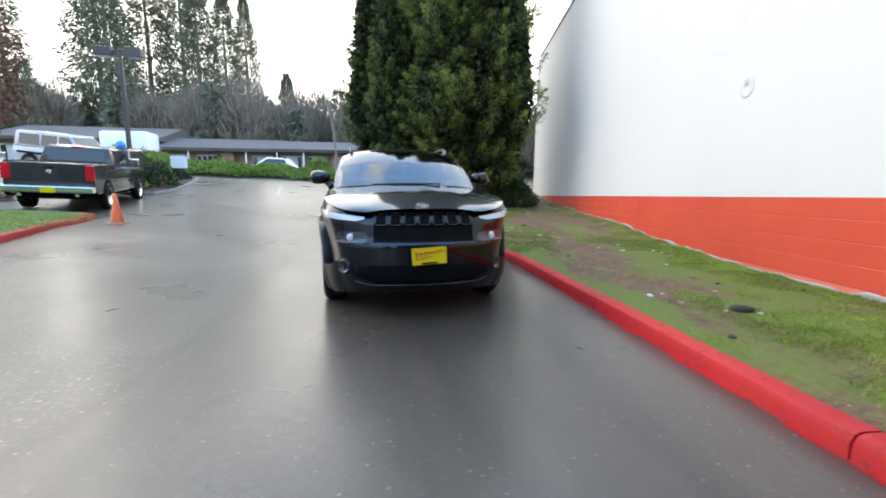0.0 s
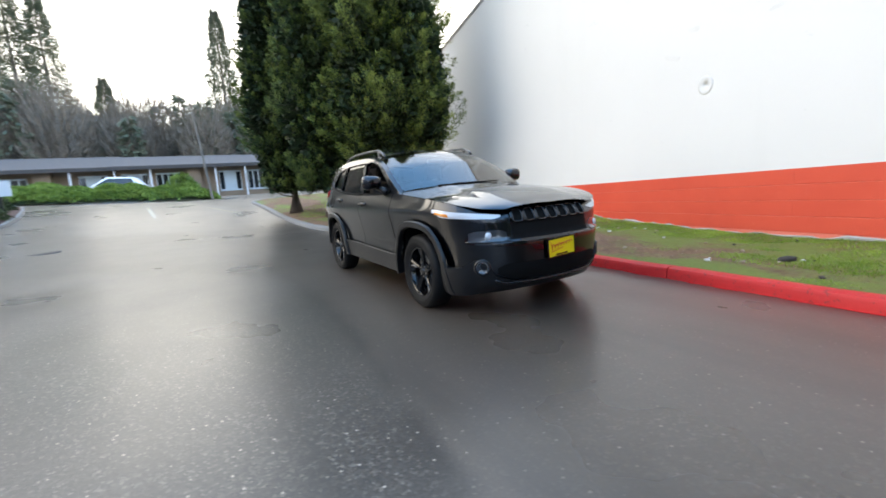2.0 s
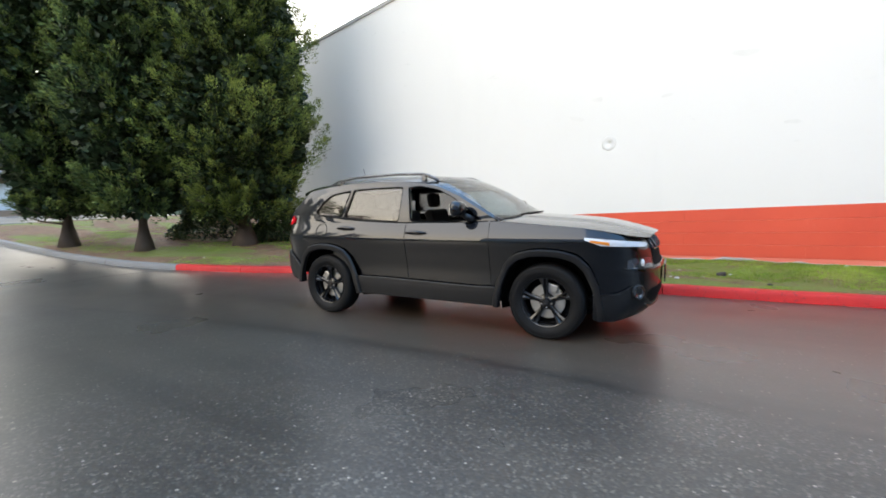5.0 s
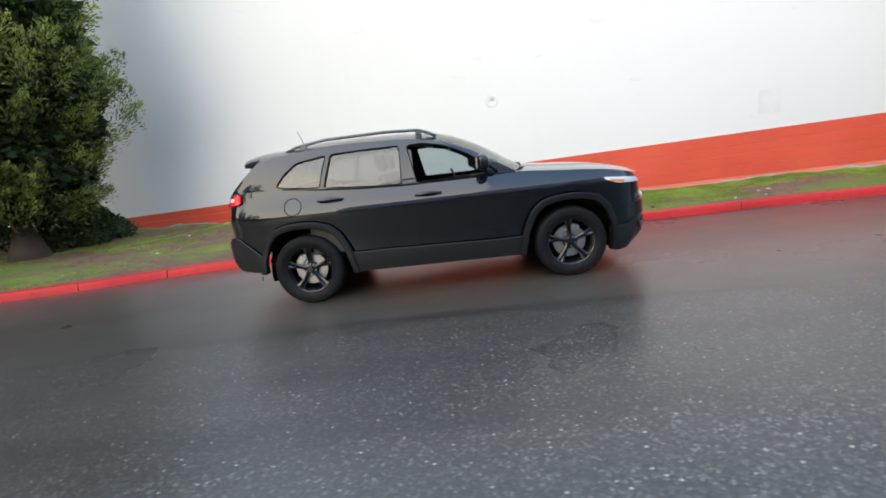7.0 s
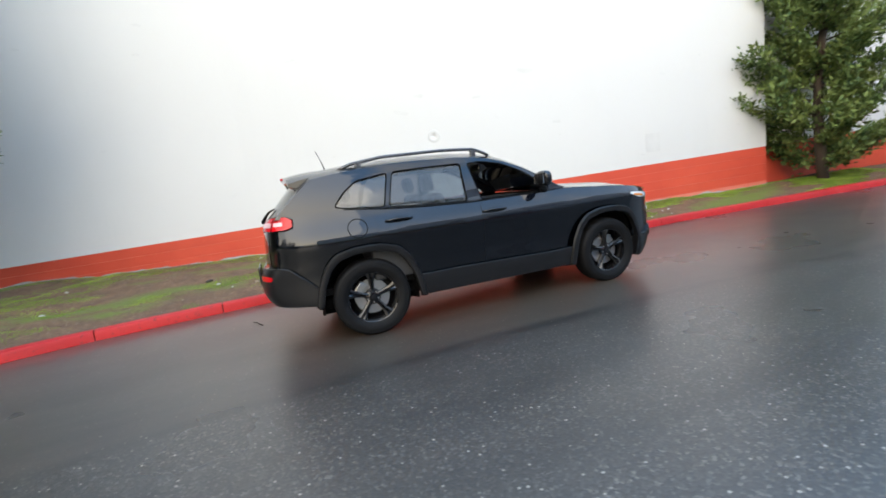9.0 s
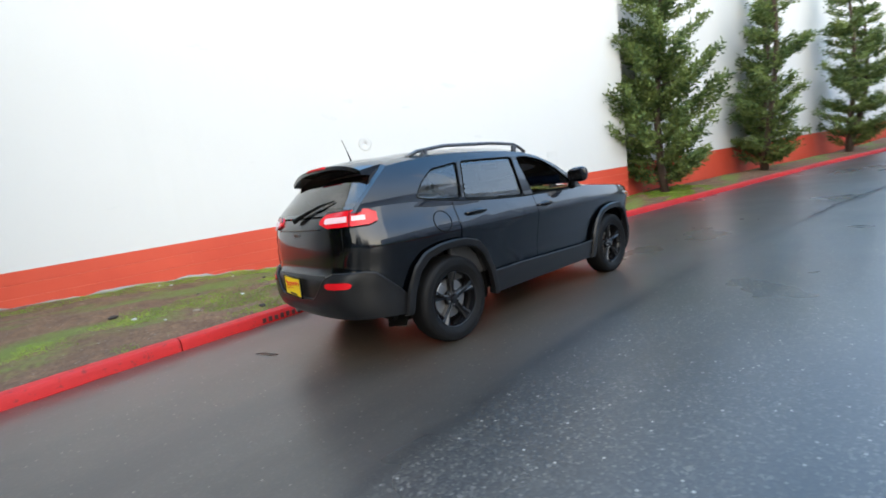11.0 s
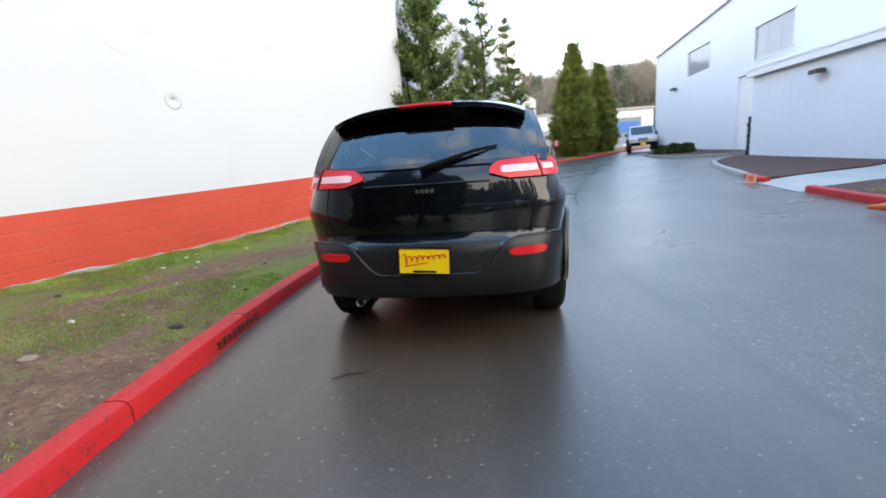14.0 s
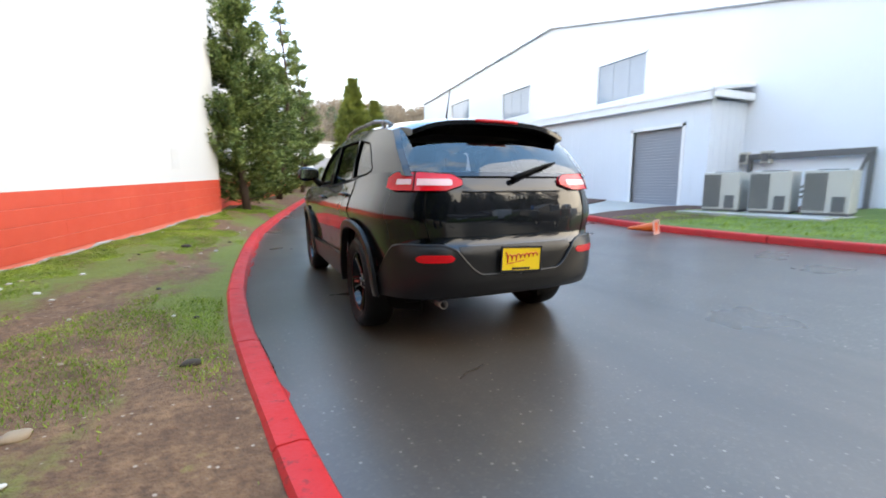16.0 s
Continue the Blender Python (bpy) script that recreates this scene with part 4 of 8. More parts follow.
        # head lamps: slim upper strips, amber at their tails, round lower lamps behind smoked covers
        a, b = s_front(0.53), s_at_y(-1.70)
        head = patch("running_lamp", lin(a, b, 26), lambda s: interp((s - a) / (b - a), (0, 0.1, 0.8, 1), (0.895, 0.880, 0.905, 0.955)),
                     lambda s: interp((s - a) / (b - a), (0, 0.5, 1), (0.912, 0.945, 0.978)), 4, 0.010, CLEAR_LENS, car, 0.02, side, "slim clear running lamp")
        patch("side_marker", lin(a + (b - a) * 0.70, a + (b - a) * 0.93, 8), lambda s: interp((s - a) / (b - a), (0.70, 0.93), (0.907, 0.936)),
              lambda s: interp((s - a) / (b - a), (0.70, 0.93), (0.935, 0.955)), 3, 0.013, AMBER, head, 0.004, side, "amber side marker")
        a, b = s_front(0.49), s_front(0.775)
        low = patch("head_lamp", lin(a, b, 18), lambda s: interp((s - a) / (b - a), (0, 0.15, 1), (0.71, 0.690, 0.70)), lambda s: interp((s - a) / (b - a), (0, 0.15, 0.8, 1), (0.76, 0.785, 0.785, 0.765)), 4, 0.006, DARK_LENS, car, 0.02, side, "smoked head lamp")
        c = skin(s_front(0.64), 0.738, 0.002, side)
        lens = bmesh.new()
        bmesh.ops.create_uvsphere(lens, u_segments=16, v_segments=8, radius=0.036, matrix=Matrix.Translation(c) @ Matrix.Diagonal((1, 0.5, 1, 1)))
        part("projector", lens, CLEAR_LENS, low, "round lens", smooth=True)
        part("lamp_brow", pipe(bmesh.new(), [skin(s, z, 0.008, side) for s, z in zip(lin(s_front(0.47), s_front(0.79), 14), lin(0.690, 0.694, 14))], 0.007, 6), GLOSS_BLACK, car, smooth=True)
        # fog lamps
        c = skin(s_front(0.695), 0.478, 0.006, side)
        n = skin(s_front(0.695), 0.478, 0.10, side) - c
        q = n.to_track_quat("Z", "Y").to_matrix().to_4x4()
        fog = part("fog_lamp", lathe(bmesh.new(), [(0.0005, 0.004), (0.040, 0.010), (0.047, 0.016), (0.055, 0.014), (0.058, -0.02), (0.0005, -0.02)], 20, Matrix.Translation(c) @ q), DARK_LENS, car, "round fog lamp", angle=40)
        part("bezel", lathe(bmesh.new(), [(0.052, 0.0), (0.062, 0.016), (0.075, 0.006), (0.075, -0.02), (0.052, -0.02)], 20, Matrix.Translation(c) @ q), PLASTIC, fog, angle=40)
        # lower front bumper
        patch("front_bumper", lin(0.0, s_at_y(-1.775), 40), lambda s: low_z(y_of(s)) + 0.004, lambda s: interp(x_of(s), (0, 0.45, 0.60, 0.66, 0.74, 0.82, 0.87), (0.335, 0.345, 0.40, 0.535, 0.545, 0.475, 0.465)), 7, lambda s: 0.014 + interp(x_of(s), (0.74, 0.82, 0.88), (0.0, 0.035, 0.055)), PLASTIC, car, 0.07, side)
        part("bumper_strip", pipe(bmesh.new(), [skin(s, interp(x_of(s), (0, 0.5, 0.60), (0.318, 0.326, 0.36)), 0.016, side) for s in lin(0.0, s_front(0.60), 16)], 0.010, 6), GLOSS_BLACK, car, smooth=True)
    # dark intakes of the nose
    for side in (1, -1):
        patch("lower_intake", lin(0.0, s_front(0.58), 20), lambda s: interp(x_of(s), (0, 0.46, 0.58), (0.345, 0.355, 0.42)), lambda s: interp(x_of(s), (0, 0.5, 0.58), (0.500, 0.500, 0.47)), 4, 0.004, MATT_BLACK, car, 0.02, side)
        patch("grille", lin(0.0, s_front(0.445), 18), const(0.700), const(0.945), 10, 0.004, MATT_BLACK, car, 0.02, side, "black grille backing")
        patch("grille_sill", lin(0.0, s_front(0.60), 18), lambda s: interp(x_of(s), (0, 0.45, 0.60), (0.668, 0.672, 0.684)), lambda s: interp(x_of(s), (0, 0.45, 0.60), (0.700, 0.702, 0.69)), 3, 0.010, CAR_BLACK, car, 0.012, side)


car_panels()


def grille_slots():
    for i in range(7):
        x = -0.378 + 0.126 * i
        side = 1 if x >= 0 else -1
        out = []
        for dx, z in rounded(((-0.047, 0.845), (-0.047, 0.945), (0.047, 0.945), (0.047, 0.845)), 0.022):
            out.append(skin(s_front(abs(x + dx)), z, 0.014, 1 if x + dx >= 0 else -1))
        part("grille_slot", pipe(bmesh.new(), out, 0.0085, 6, True), GLOSS_BLACK, car, smooth=True)
    for i in range(8):
        x = -0.441 + 0.126 * i
        bm = bmesh.new()
        rings = []
        for z in lin(0.855, 0.950, 6):
            ring = []
            for dx, off in ((-0.012, 0.004), (-0.008, 0.018), (0.008, 0.018), (0.012, 0.004)):
                ring.append(bm.verts.new(skin(s_front(abs(x + dx)), z, off, 1 if x + dx >= 0 else -1)))
            rings.append(ring)
        for a, b in zip(rings, rings[1:]):
            for j in range(3):
                bm.faces.new((a[j], a[j + 1], b[j + 1], b[j]))
        bmesh.ops.recalc_face_normals(bm, faces=bm.faces[:])
        part("grille_bar", bm, CAR_BLACK, car, angle=40)


grille_slots()


def wheel(m):
    w = new("wheel")
    w.parent = car
    w.matrix_basis = m
    # tyre; axle along local z, outside at +z
    prof = [(0.236, 0.085), (0.262, 0.103), (0.305, 0.112), (0.338, 0.104), (0.356, 0.088), (0.363, 0.055), (0.364, 0.0), (0.363, -0.055), (0.356, -0.088), (0.338, -0.104), (0.262, -0.103), (0.236, -0.085)]
    tyre = part("tyre", lathe(bmesh.new(), prof, 56), RUBBER, w, angle=50)
    for k, r in ((0, 0.325), (1, 0.285)):
        part("sidewall_ring", lathe(bmesh.new(), [(r, 0.107), (r + 0.003, 0.113), (r + 0.006, 0.107)], 48, closed=False), RUBBER, tyre, smooth=True)
    part("rim", lathe(bmesh.new(), [(0.236, 0.092), (0.240, 0.084), (0.232, 0.060), (0.214, 0.020), (0.208, -0.09), (0.200, -0.09), (0.204, 0.02), (0.222, 0.062), (0.228, 0.088)], 48), GLOSS_BLACK, w, "gloss black rim", angle=40)
    disc = part("brake_disc", lathe(bmesh.new(), [(0.06, 0.012), (0.165, 0.012), (0.165, -0.01), (0.06, -0.01)], 40), STEEL, w, "bright steel brake disc", angle=40)
    part("hub", lathe(bmesh.new(), [(0.0005, 0.074), (0.030, 0.072), (0.036, 0.060), (0.072, 0.050), (0.078, 0.02), (0.0005, 0.02)], 30), GLOSS_BLACK, w, angle=40)
    part("dark_backing", lathe(bmesh.new(), [(0.0005, -0.06), (0.205, -0.06), (0.205, -0.07), (0.0005, -0.07)], 30), MATT_BLACK, w)
    part("caliper", boxed(0.09, 0.175, -0.07, 0.07, -0.025, 0.03, 0.012), STEEL, w, "pale brake caliper")
    for i in range(5):
        a = radians(72 * i + 90)
        bm = bmesh.new()
        # a blade that is narrow at the hub, wide at the rim and folded along its middle
        rows = []
        for r, half, z in ((0.045, 0.024, 0.060), (0.09, 0.019, 0.060), (0.14, 0.024, 0.066), (0.19, 0.035, 0.076), (0.229, 0.050, 0.084)):
            rows.append([bm.verts.new((r, y, zz)) for y, zz in ((-half, z - 0.05), (-half, z - 0.006), (-half * 0.45, z), (0, z - 0.016), (half * 0.45, z), (half, z - 0.006), (half, z - 0.05))])
        for p, q in zip(rows, rows[1:]):
            for j in range(6):
                bm.faces.new((p[j], q[j], q[j + 1], p[j + 1]))
        bm.faces.new(rows[-1])
        bmesh.ops.rotate(bm, verts=bm.verts[:], cent=(0, 0, 0), matrix=Matrix.Rotation(a, 3, "Z"))
        bmesh.ops.recalc_face_normals(bm, faces=bm.faces[:])
        part("spoke", bm, GLOSS_BLACK, w, angle=30)
        b = a + radians(36)
        part("lug_nut", tube(bmesh.new(), (0.052 * math.cos(b), 0.052 * math.sin(b), 0.04), (0.052 * math.cos(b), 0.052 * math.sin(b), 0.062), 0.009, 0.008, 8), STEEL, w)
    return w


for hub in (-HUB_Y, HUB_Y):
    for side in (1, -1):
        wheel(pose(side * 0.79, hub, HUB_Z) @ pose(0, 0, 0, 0, 90 * side, 0) @ pose(0, 0, 0, 0, 0, 20 + 25 * hub))


def car_details():
    for side in (1, -1):
        # roof rails on feet
        line = smooth_line(((1.47, 1.570), (1.36, 1.615), (1.05, 1.655), (0.43, 1.662), (0.08, 1.645), (-0.03, 1.605), (-0.10, 1.565)), 26)
        rail = part("roof_rail", pipe(bmesh.new(), [(side * (shell_x(y, 1.56) - 0.085), y, z) for y, z in line], 0.016, 8), RAIL_SATIN, car, "satin black roof rail", smooth=True)
        for y in (0.08, 1.28):
            part("rail_foot", boxed(side * (shell_x(y, 1.56) - 0.085) - 0.014, side * (shell_x(y, 1.56) - 0.085) + 0.014, y - 0.035, y + 0.03, 1.565, 1.635, 0.012), RAIL_SATIN, rail)
        # door mirrors
        mir = bmesh.new()
        bmesh.ops.create_uvsphere(mir, u_segments=24, v_segments=14, radius=1.0)
        for v in mir.verts:
            x, y, z = v.co
            sx, sz = math.copysign(abs(x) ** 0.65, x), math.copysign(abs(z) ** 0.65, z)
            v.co = (side * (0.985 + sx * 0.115), -0.50 + (y * 0.085 if y < 0 else y * 0.035), 1.255 + sz * (0.078 + 0.008 * sx))
        bmesh.ops.recalc_face_normals(mir, faces=mir.faces[:])
        mirror = part("door_mirror", mir, CAR_BLACK, car, "black door mirror", smooth=True)
        part("mirror_arm", pipe(bmesh.new(), [(side * 0.845, -0.60, 1.135), (side * 0.875, -0.57, 1.165), (side * 0.93, -0.52, 1.200)], [0.045, 0.035, 0.026], 10), PLASTIC, mirror, smooth=True)
        part("mirror_glass", boxed(side * 0.985 - 0.085, side * 0.985 + 0.085, -0.466, -0.462, 1.205, 1.305, 0.0), CHROME, mirror, "mirror glass")
        part("mirror_lamp", pipe(bmesh.new(), [(side * (0.93 + 0.15 * t), -0.572 + 0.05 * t * t, 1.232) for t in lin(0, 1, 6)], 0.006, 6), DARK_LENS, mirror, smooth=True)
        # wipers at the foot of the windscreen
        part("wiper", pipe(bmesh.new(), [(side * 0.10 - 0.30, -0.965, 1.175), (side * 0.10 - 0.05, -1.00, 1.188), (side * 0.10 + 0.28, -0.985, 1.190)], 0.009, 6), MATT_BLACK, car, smooth=True)
    # scuttle below the windscreen
    bm = bmesh.new()
    rows = []
    for t in lin(0, 1, 4):
        rows.append([bm.verts.new((0.80 * r, -1.06 + 0.22 * t + 0.16 * r * r, 1.135 + 0.03 * (1 - r * r) + 0.01 * t)) for r in lin(-1, 1, 16)])
    for a, b in zip(rows, rows[1:]):
        for i in range(16):
            bm.faces.new((a[i], a[i + 1], b[i + 1], b[i]))
    part("scuttle", bm, MATT_BLACK, car, smooth=True)
    # roof spoiler with its stop lamp
    bm = bmesh.new()
    rows = []
    for t in lin(0, 1, 8):
        row = []
        for r in lin(-1, 1, 24):
            y = 1.66 + 0.27 * t + 0.05 * (1 - r * r) * t
            row.append((0.655 * r * (1 - 0.05 * t), y, 1.535 + 0.082 * (1 - abs(r) ** 3.4) - 0.035 * t * t - 0.006 * t))
        rows.append(row)
    top = [[bm.verts.new(p) for p in row] for row in rows]
    bot = [[bm.verts.new((p[0], p[1], q[2] - 0.030 - 0.040 * (1 - k / 8))) for p, q in zip(row, rows[-1])] for k, row in enumerate(rows)]
    for g, flip in ((top, False), (bot, True)):
        for a, b in zip(g, g[1:]):
            for i in range(24):
                q = (a[i], a[i + 1], b[i + 1], b[i])
                bm.faces.new(q[::-1] if flip else q)
    for i in range(24):
        bm.faces.new((top[-1][i], bot[-1][i], bot[-1][i + 1], top[-1][i + 1]))
    for k in range(8):
        for i in (0, 24):
            bm.faces.new((top[k][i], top[k + 1][i], bot[k + 1][i], bot[k][i]))
    bmesh.ops.recalc_face_normals(bm, faces=bm.faces[:])
    spoiler = part("spoiler", bm, CAR_BLACK, car, "black roof spoiler", angle=40)
    part("stop_lamp", pipe(bmesh.new(), [(0.17 * r, 1.985 - 0.003 * r * r, 1.572 - 0.003 * r * r) for r in lin(-1, 1, 8)], 0.012, 6), RED_LENS, spoiler, "red stop lamp strip", smooth=True)
    # rear wiper
    wip = part("rear_wiper", pipe(bmesh.new(), [(0.02, 2.228, 1.165), (-0.10, 2.200, 1.205), (-0.30, 2.145, 1.262), (-0.44, 2.085, 1.288)], [0.022, 0.016, 0.011, 0.006], 8), MATT_BLACK, car, "black rear wiper", smooth=True)
    # tailgate seam and handle strip
    part("tailgate_strip", pipe(bmesh.new(), [skin(s_rear(abs(x)), 1.085, 0.004, 1 if x >= 0 else -1) for x in lin(-0.40, 0.40, 20)], 0.007, 6), GLOSS_BLACK, car, smooth=True)
    for side in (1, -1):
        seam = [skin(s_rear(x), z, 0.0015, side) for x, z in ((0.655, 1.085), (0.665, 1.0), (0.66, 0.88), (0.63, 0.77))]
        part("tailgate_gap", pipe(bmesh.new(), seam, 0.004, 5), MATT_BLACK, car, smooth=True)
    # exhaust
    part("exhaust_pipe", lathe(bmesh.new(), [(0.024, -0.20), (0.030, -0.20), (0.031, 0.0), (0.025, 0.0)], 18, pose(0.50, 2.16, 0.335, -90, 0, 0)), STEEL_DARK, car, "chrome exhaust tip", smooth=True)
    # aerial
    part("aerial", pipe(bmesh.new(), [(0.18, 1.50, 1.60), (0.18, 1.51, 1.63), (0.18, 1.545, 1.74), (0.18, 1.585, 1.85)], [0.022, 0.009, 0.004, 0.003], 8), MATT_BLACK, car, "thin black aerial", smooth=True)
    # fuel flap
    c = (s_at_y(1.405), 1.025)
    ring = [skin(c[0] + 0.088 * math.cos(a), c[1] + 0.083 * math.sin(a), 0.001, -1) for a in lin(0, 2 * math.pi, 32)[:-1]]
    part("fuel_flap", pipe(bmesh.new(), ring, 0.0042, 5, True), MATT_BLACK, car, "round fuel flap seam", smooth=True)
    # maker's marks as plain bars
    for x in (-0.045, -0.015, 0.015, 0.045):
        p = skin(s_rear(abs(x)), 1.045, 0.005, 1)
        part("badge_bar", boxed(x - 0.010, x + 0.010, p.y - 0.006, p.y + 0.003, 1.034, 1.054, 0.002), STEEL_DARK, car, "dim maker's mark as a plain bar")
    part("bonnet_badge", boxed(-0.06, 0.06, -2.135, -2.125, 0.985, 1.003, 0.003), STEEL, car, "dim maker's mark as a plain bar")
    # underbody and floor close the shell
    part("underbody", boxed(-0.66, 0.66, -1.80, 1.85, 0.28, 0.40, 0.03), MATT_BLACK, car)
    part("floor_pan", boxed(-0.78, 0.78, -0.80, 1.78, 0.44, 0.50, 0.0), MATT_BLACK, car)
    part("bulkhead", boxed(-0.80, 0.80, -0.90, -0.84, 0.45, 1.12, 0.0), MATT_BLACK, car)
    # dealer plates
    for y, x, z, lean, flip in ((-2.318, 0.03, 0.590, 3, False), (2.338, 0.015, 0.640, -3, True)):
        base = pose(x, y, z, 90, 0, 0 if not flip else 180) @ pose(0, 0, 0, 0, 0, lean)
        pl = bmesh.new()
        box(pl, -0.152, 0.152, -0.076, 0.076, 0, 0.004)
        plate = part("licence_plate", pl, YELLOW, car, "yellow dealer plate with red script as plain strokes")
        plate.matrix_basis = base
        fr = bmesh.new()
        for a in ((-0.160, 0.160, 0.074, 0.086), (-0.160, 0.160, -0.086, -0.074), (-0.160, -0.150, -0.074, 0.074), (0.150, 0.160, -0.074, 0.074)):
            box(fr, *a, -0.006, 0.008)
        part("plate_frame", fr, GLOSS_BLACK, plate)
        # a slanting line of handwriting as plain loops
        line = []
        for k in range(84):
            t = k / 83
            h = 0.030 * math.exp(-9 * t) + 0.0125 + 0.012 * math.exp(-((t - 0.36) / 0.05) ** 2)
            line.append((-0.125 + 0.250 * t + 0.007 * math.sin(15 * math.pi * t), 0.010 + 0.030 * t + h * math.cos(15 * math.pi * t) - 0.006, 0.0052))
        part("script_stroke", pipe(bmesh.new(), line, 0.0040, 5), PLATE_RED, plate, smooth=True)
        part("script_underline", boxed(-0.12, 0.02, -0.003, 0.003, 0, 0.0014, 0.0, pose(0, -0.012, 0.0045, 0, 0, 10)), PLATE_RED, plate)
        part("lettering_bar", boxed(-0.07, 0.07, -0.070, -0.056, 0.004, 0.0052), GLOSS_BLACK, plate, "small dark line of lettering as a plain bar")


car_details()


def cabin_inside():
    def seat(x, y, wide):
        s = new("seat")
        s.parent = car
        s.location = (x, y, 0)
        part("cushion", boxed(-wide, wide, -0.27, 0.27, 0.50, 0.68, 0.06), CLOTH, s)
        part("backrest", boxed(-wide, wide, -0.07, 0.07, 0.0, 0.60, 0.06, pose(0, 0.27, 0.66, -14, 0, 0)), CLOTH, s)
        n = 1 if wide < 0.4 else 2
        for k in range(n):
            hx = 0 if n == 1 else (-0.36, 0.36)[k]
            part("headrest", boxed(hx - 0.13, hx + 0.13, -0.05, 0.05, 0.0, 0.19, 0.05, pose(0, 0.43, 1.27, -8, 0, 0)), CLOTH, s)
    seat(-0.38, 0.10, 0.25)
    seat(0.38, 0.10, 0.25)
    seat(0.0, 0.98, 0.66)
    part("dashboard", boxed(-0.76, 0.76, -0.86, -0.42, 0.78, 1.10, 0.09), DASH, car)
    part("console", boxed(-0.11, 0.11, -0.5, 0.40, 0.50, 0.80, 0.04), DASH, car)
    q = pose(0.38, -0.30, 1.02, 65, 0, 0)
    wheel_rim = part("steering_wheel", pipe(bmesh.new(), [q @ Vector((0.185 * math.cos(a), 0.185 * math.sin(a), 0)) for a in lin(0, 2 * math.pi, 28)[:-1]], 0.016, 8, True), DASH, car, smooth=True)
    part("spoke", boxed(-0.18, 0.18, -0.03, 0.03, -0.02, 0.02, 0.01, q), DASH, wheel_rim)
    part("rear_view_mirror", boxed(-0.12, 0.12, -0.02, 0.02, 1.44, 1.51, 0.015, pose(0, -0.22, 0)), GLOSS_BLACK, car)
    for side in (1, -1):
        part("door_lining", boxed(side * 0.80 - 0.03, side * 0.80 + 0.03, -0.75, 1.30, 0.50, 1.09, 0.02), DASH, car)
    part("load_cover", boxed(-0.72, 0.72, 1.40, 2.05, 1.05, 1.07, 0.0), DASH, car)


cabin_inside()

# ---- plants ----
def blades(name, pts, dirs, length, width, material, parent=None, label="", fold=0.25, seed=1):
    """Many small folded leaves in one mesh: a point, a way and a size for each."""
    rng = np.random.default_rng(seed)
    pts, dirs = np.asarray(pts, float), np.asarray(dirs, float)
    n = len(pts)
    dirs = dirs / np.linalg.norm(dirs, axis=1, keepdims=True)
    ref = rng.normal(size=(n, 3))
    side = np.cross(dirs, ref)
    side /= np.linalg.norm(side, axis=1, keepdims=True)
    up = np.cross(side, dirs)
    length, width = np.broadcast_to(length, n)[:, None], np.broadcast_to(width, n)[:, None]
    a = pts
    b = pts + dirs * length * 0.5 + side * width * 0.5 + up * width * fold
    c = pts + dirs * length
    d = pts + dirs * length * 0.5 - side * width * 0.5 + up * width * fold
    verts = np.stack([a, b, c, d], 1).reshape(-1, 3)
    me = bpy.data.meshes.new(name)
    me.vertices.add(4 * n)
    me.vertices.foreach_set("co", verts.ravel())
    me.loops.add(4 * n)
    me.loops.foreach_set("vertex_index", np.arange(4 * n))
    me.polygons.add(n)
    me.polygons.foreach_set("loop_start", np.arange(0, 4 * n, 4))
    me.update(calc_edges=True)
    me.materials.append(material)
    ob = new(name, me)
    if parent:
        ob.parent = parent
    return tagged(ob, label)


def wobble(theta, h, seed, amp):
    return 1 + amp * (math.sin(3 * theta + 1.7 * h + seed) * 0.4 + math.sin(5 * theta - 2.3 * h + 2 * seed) * 0.35 + math.sin(2 * h + seed * 3) * 0.35)


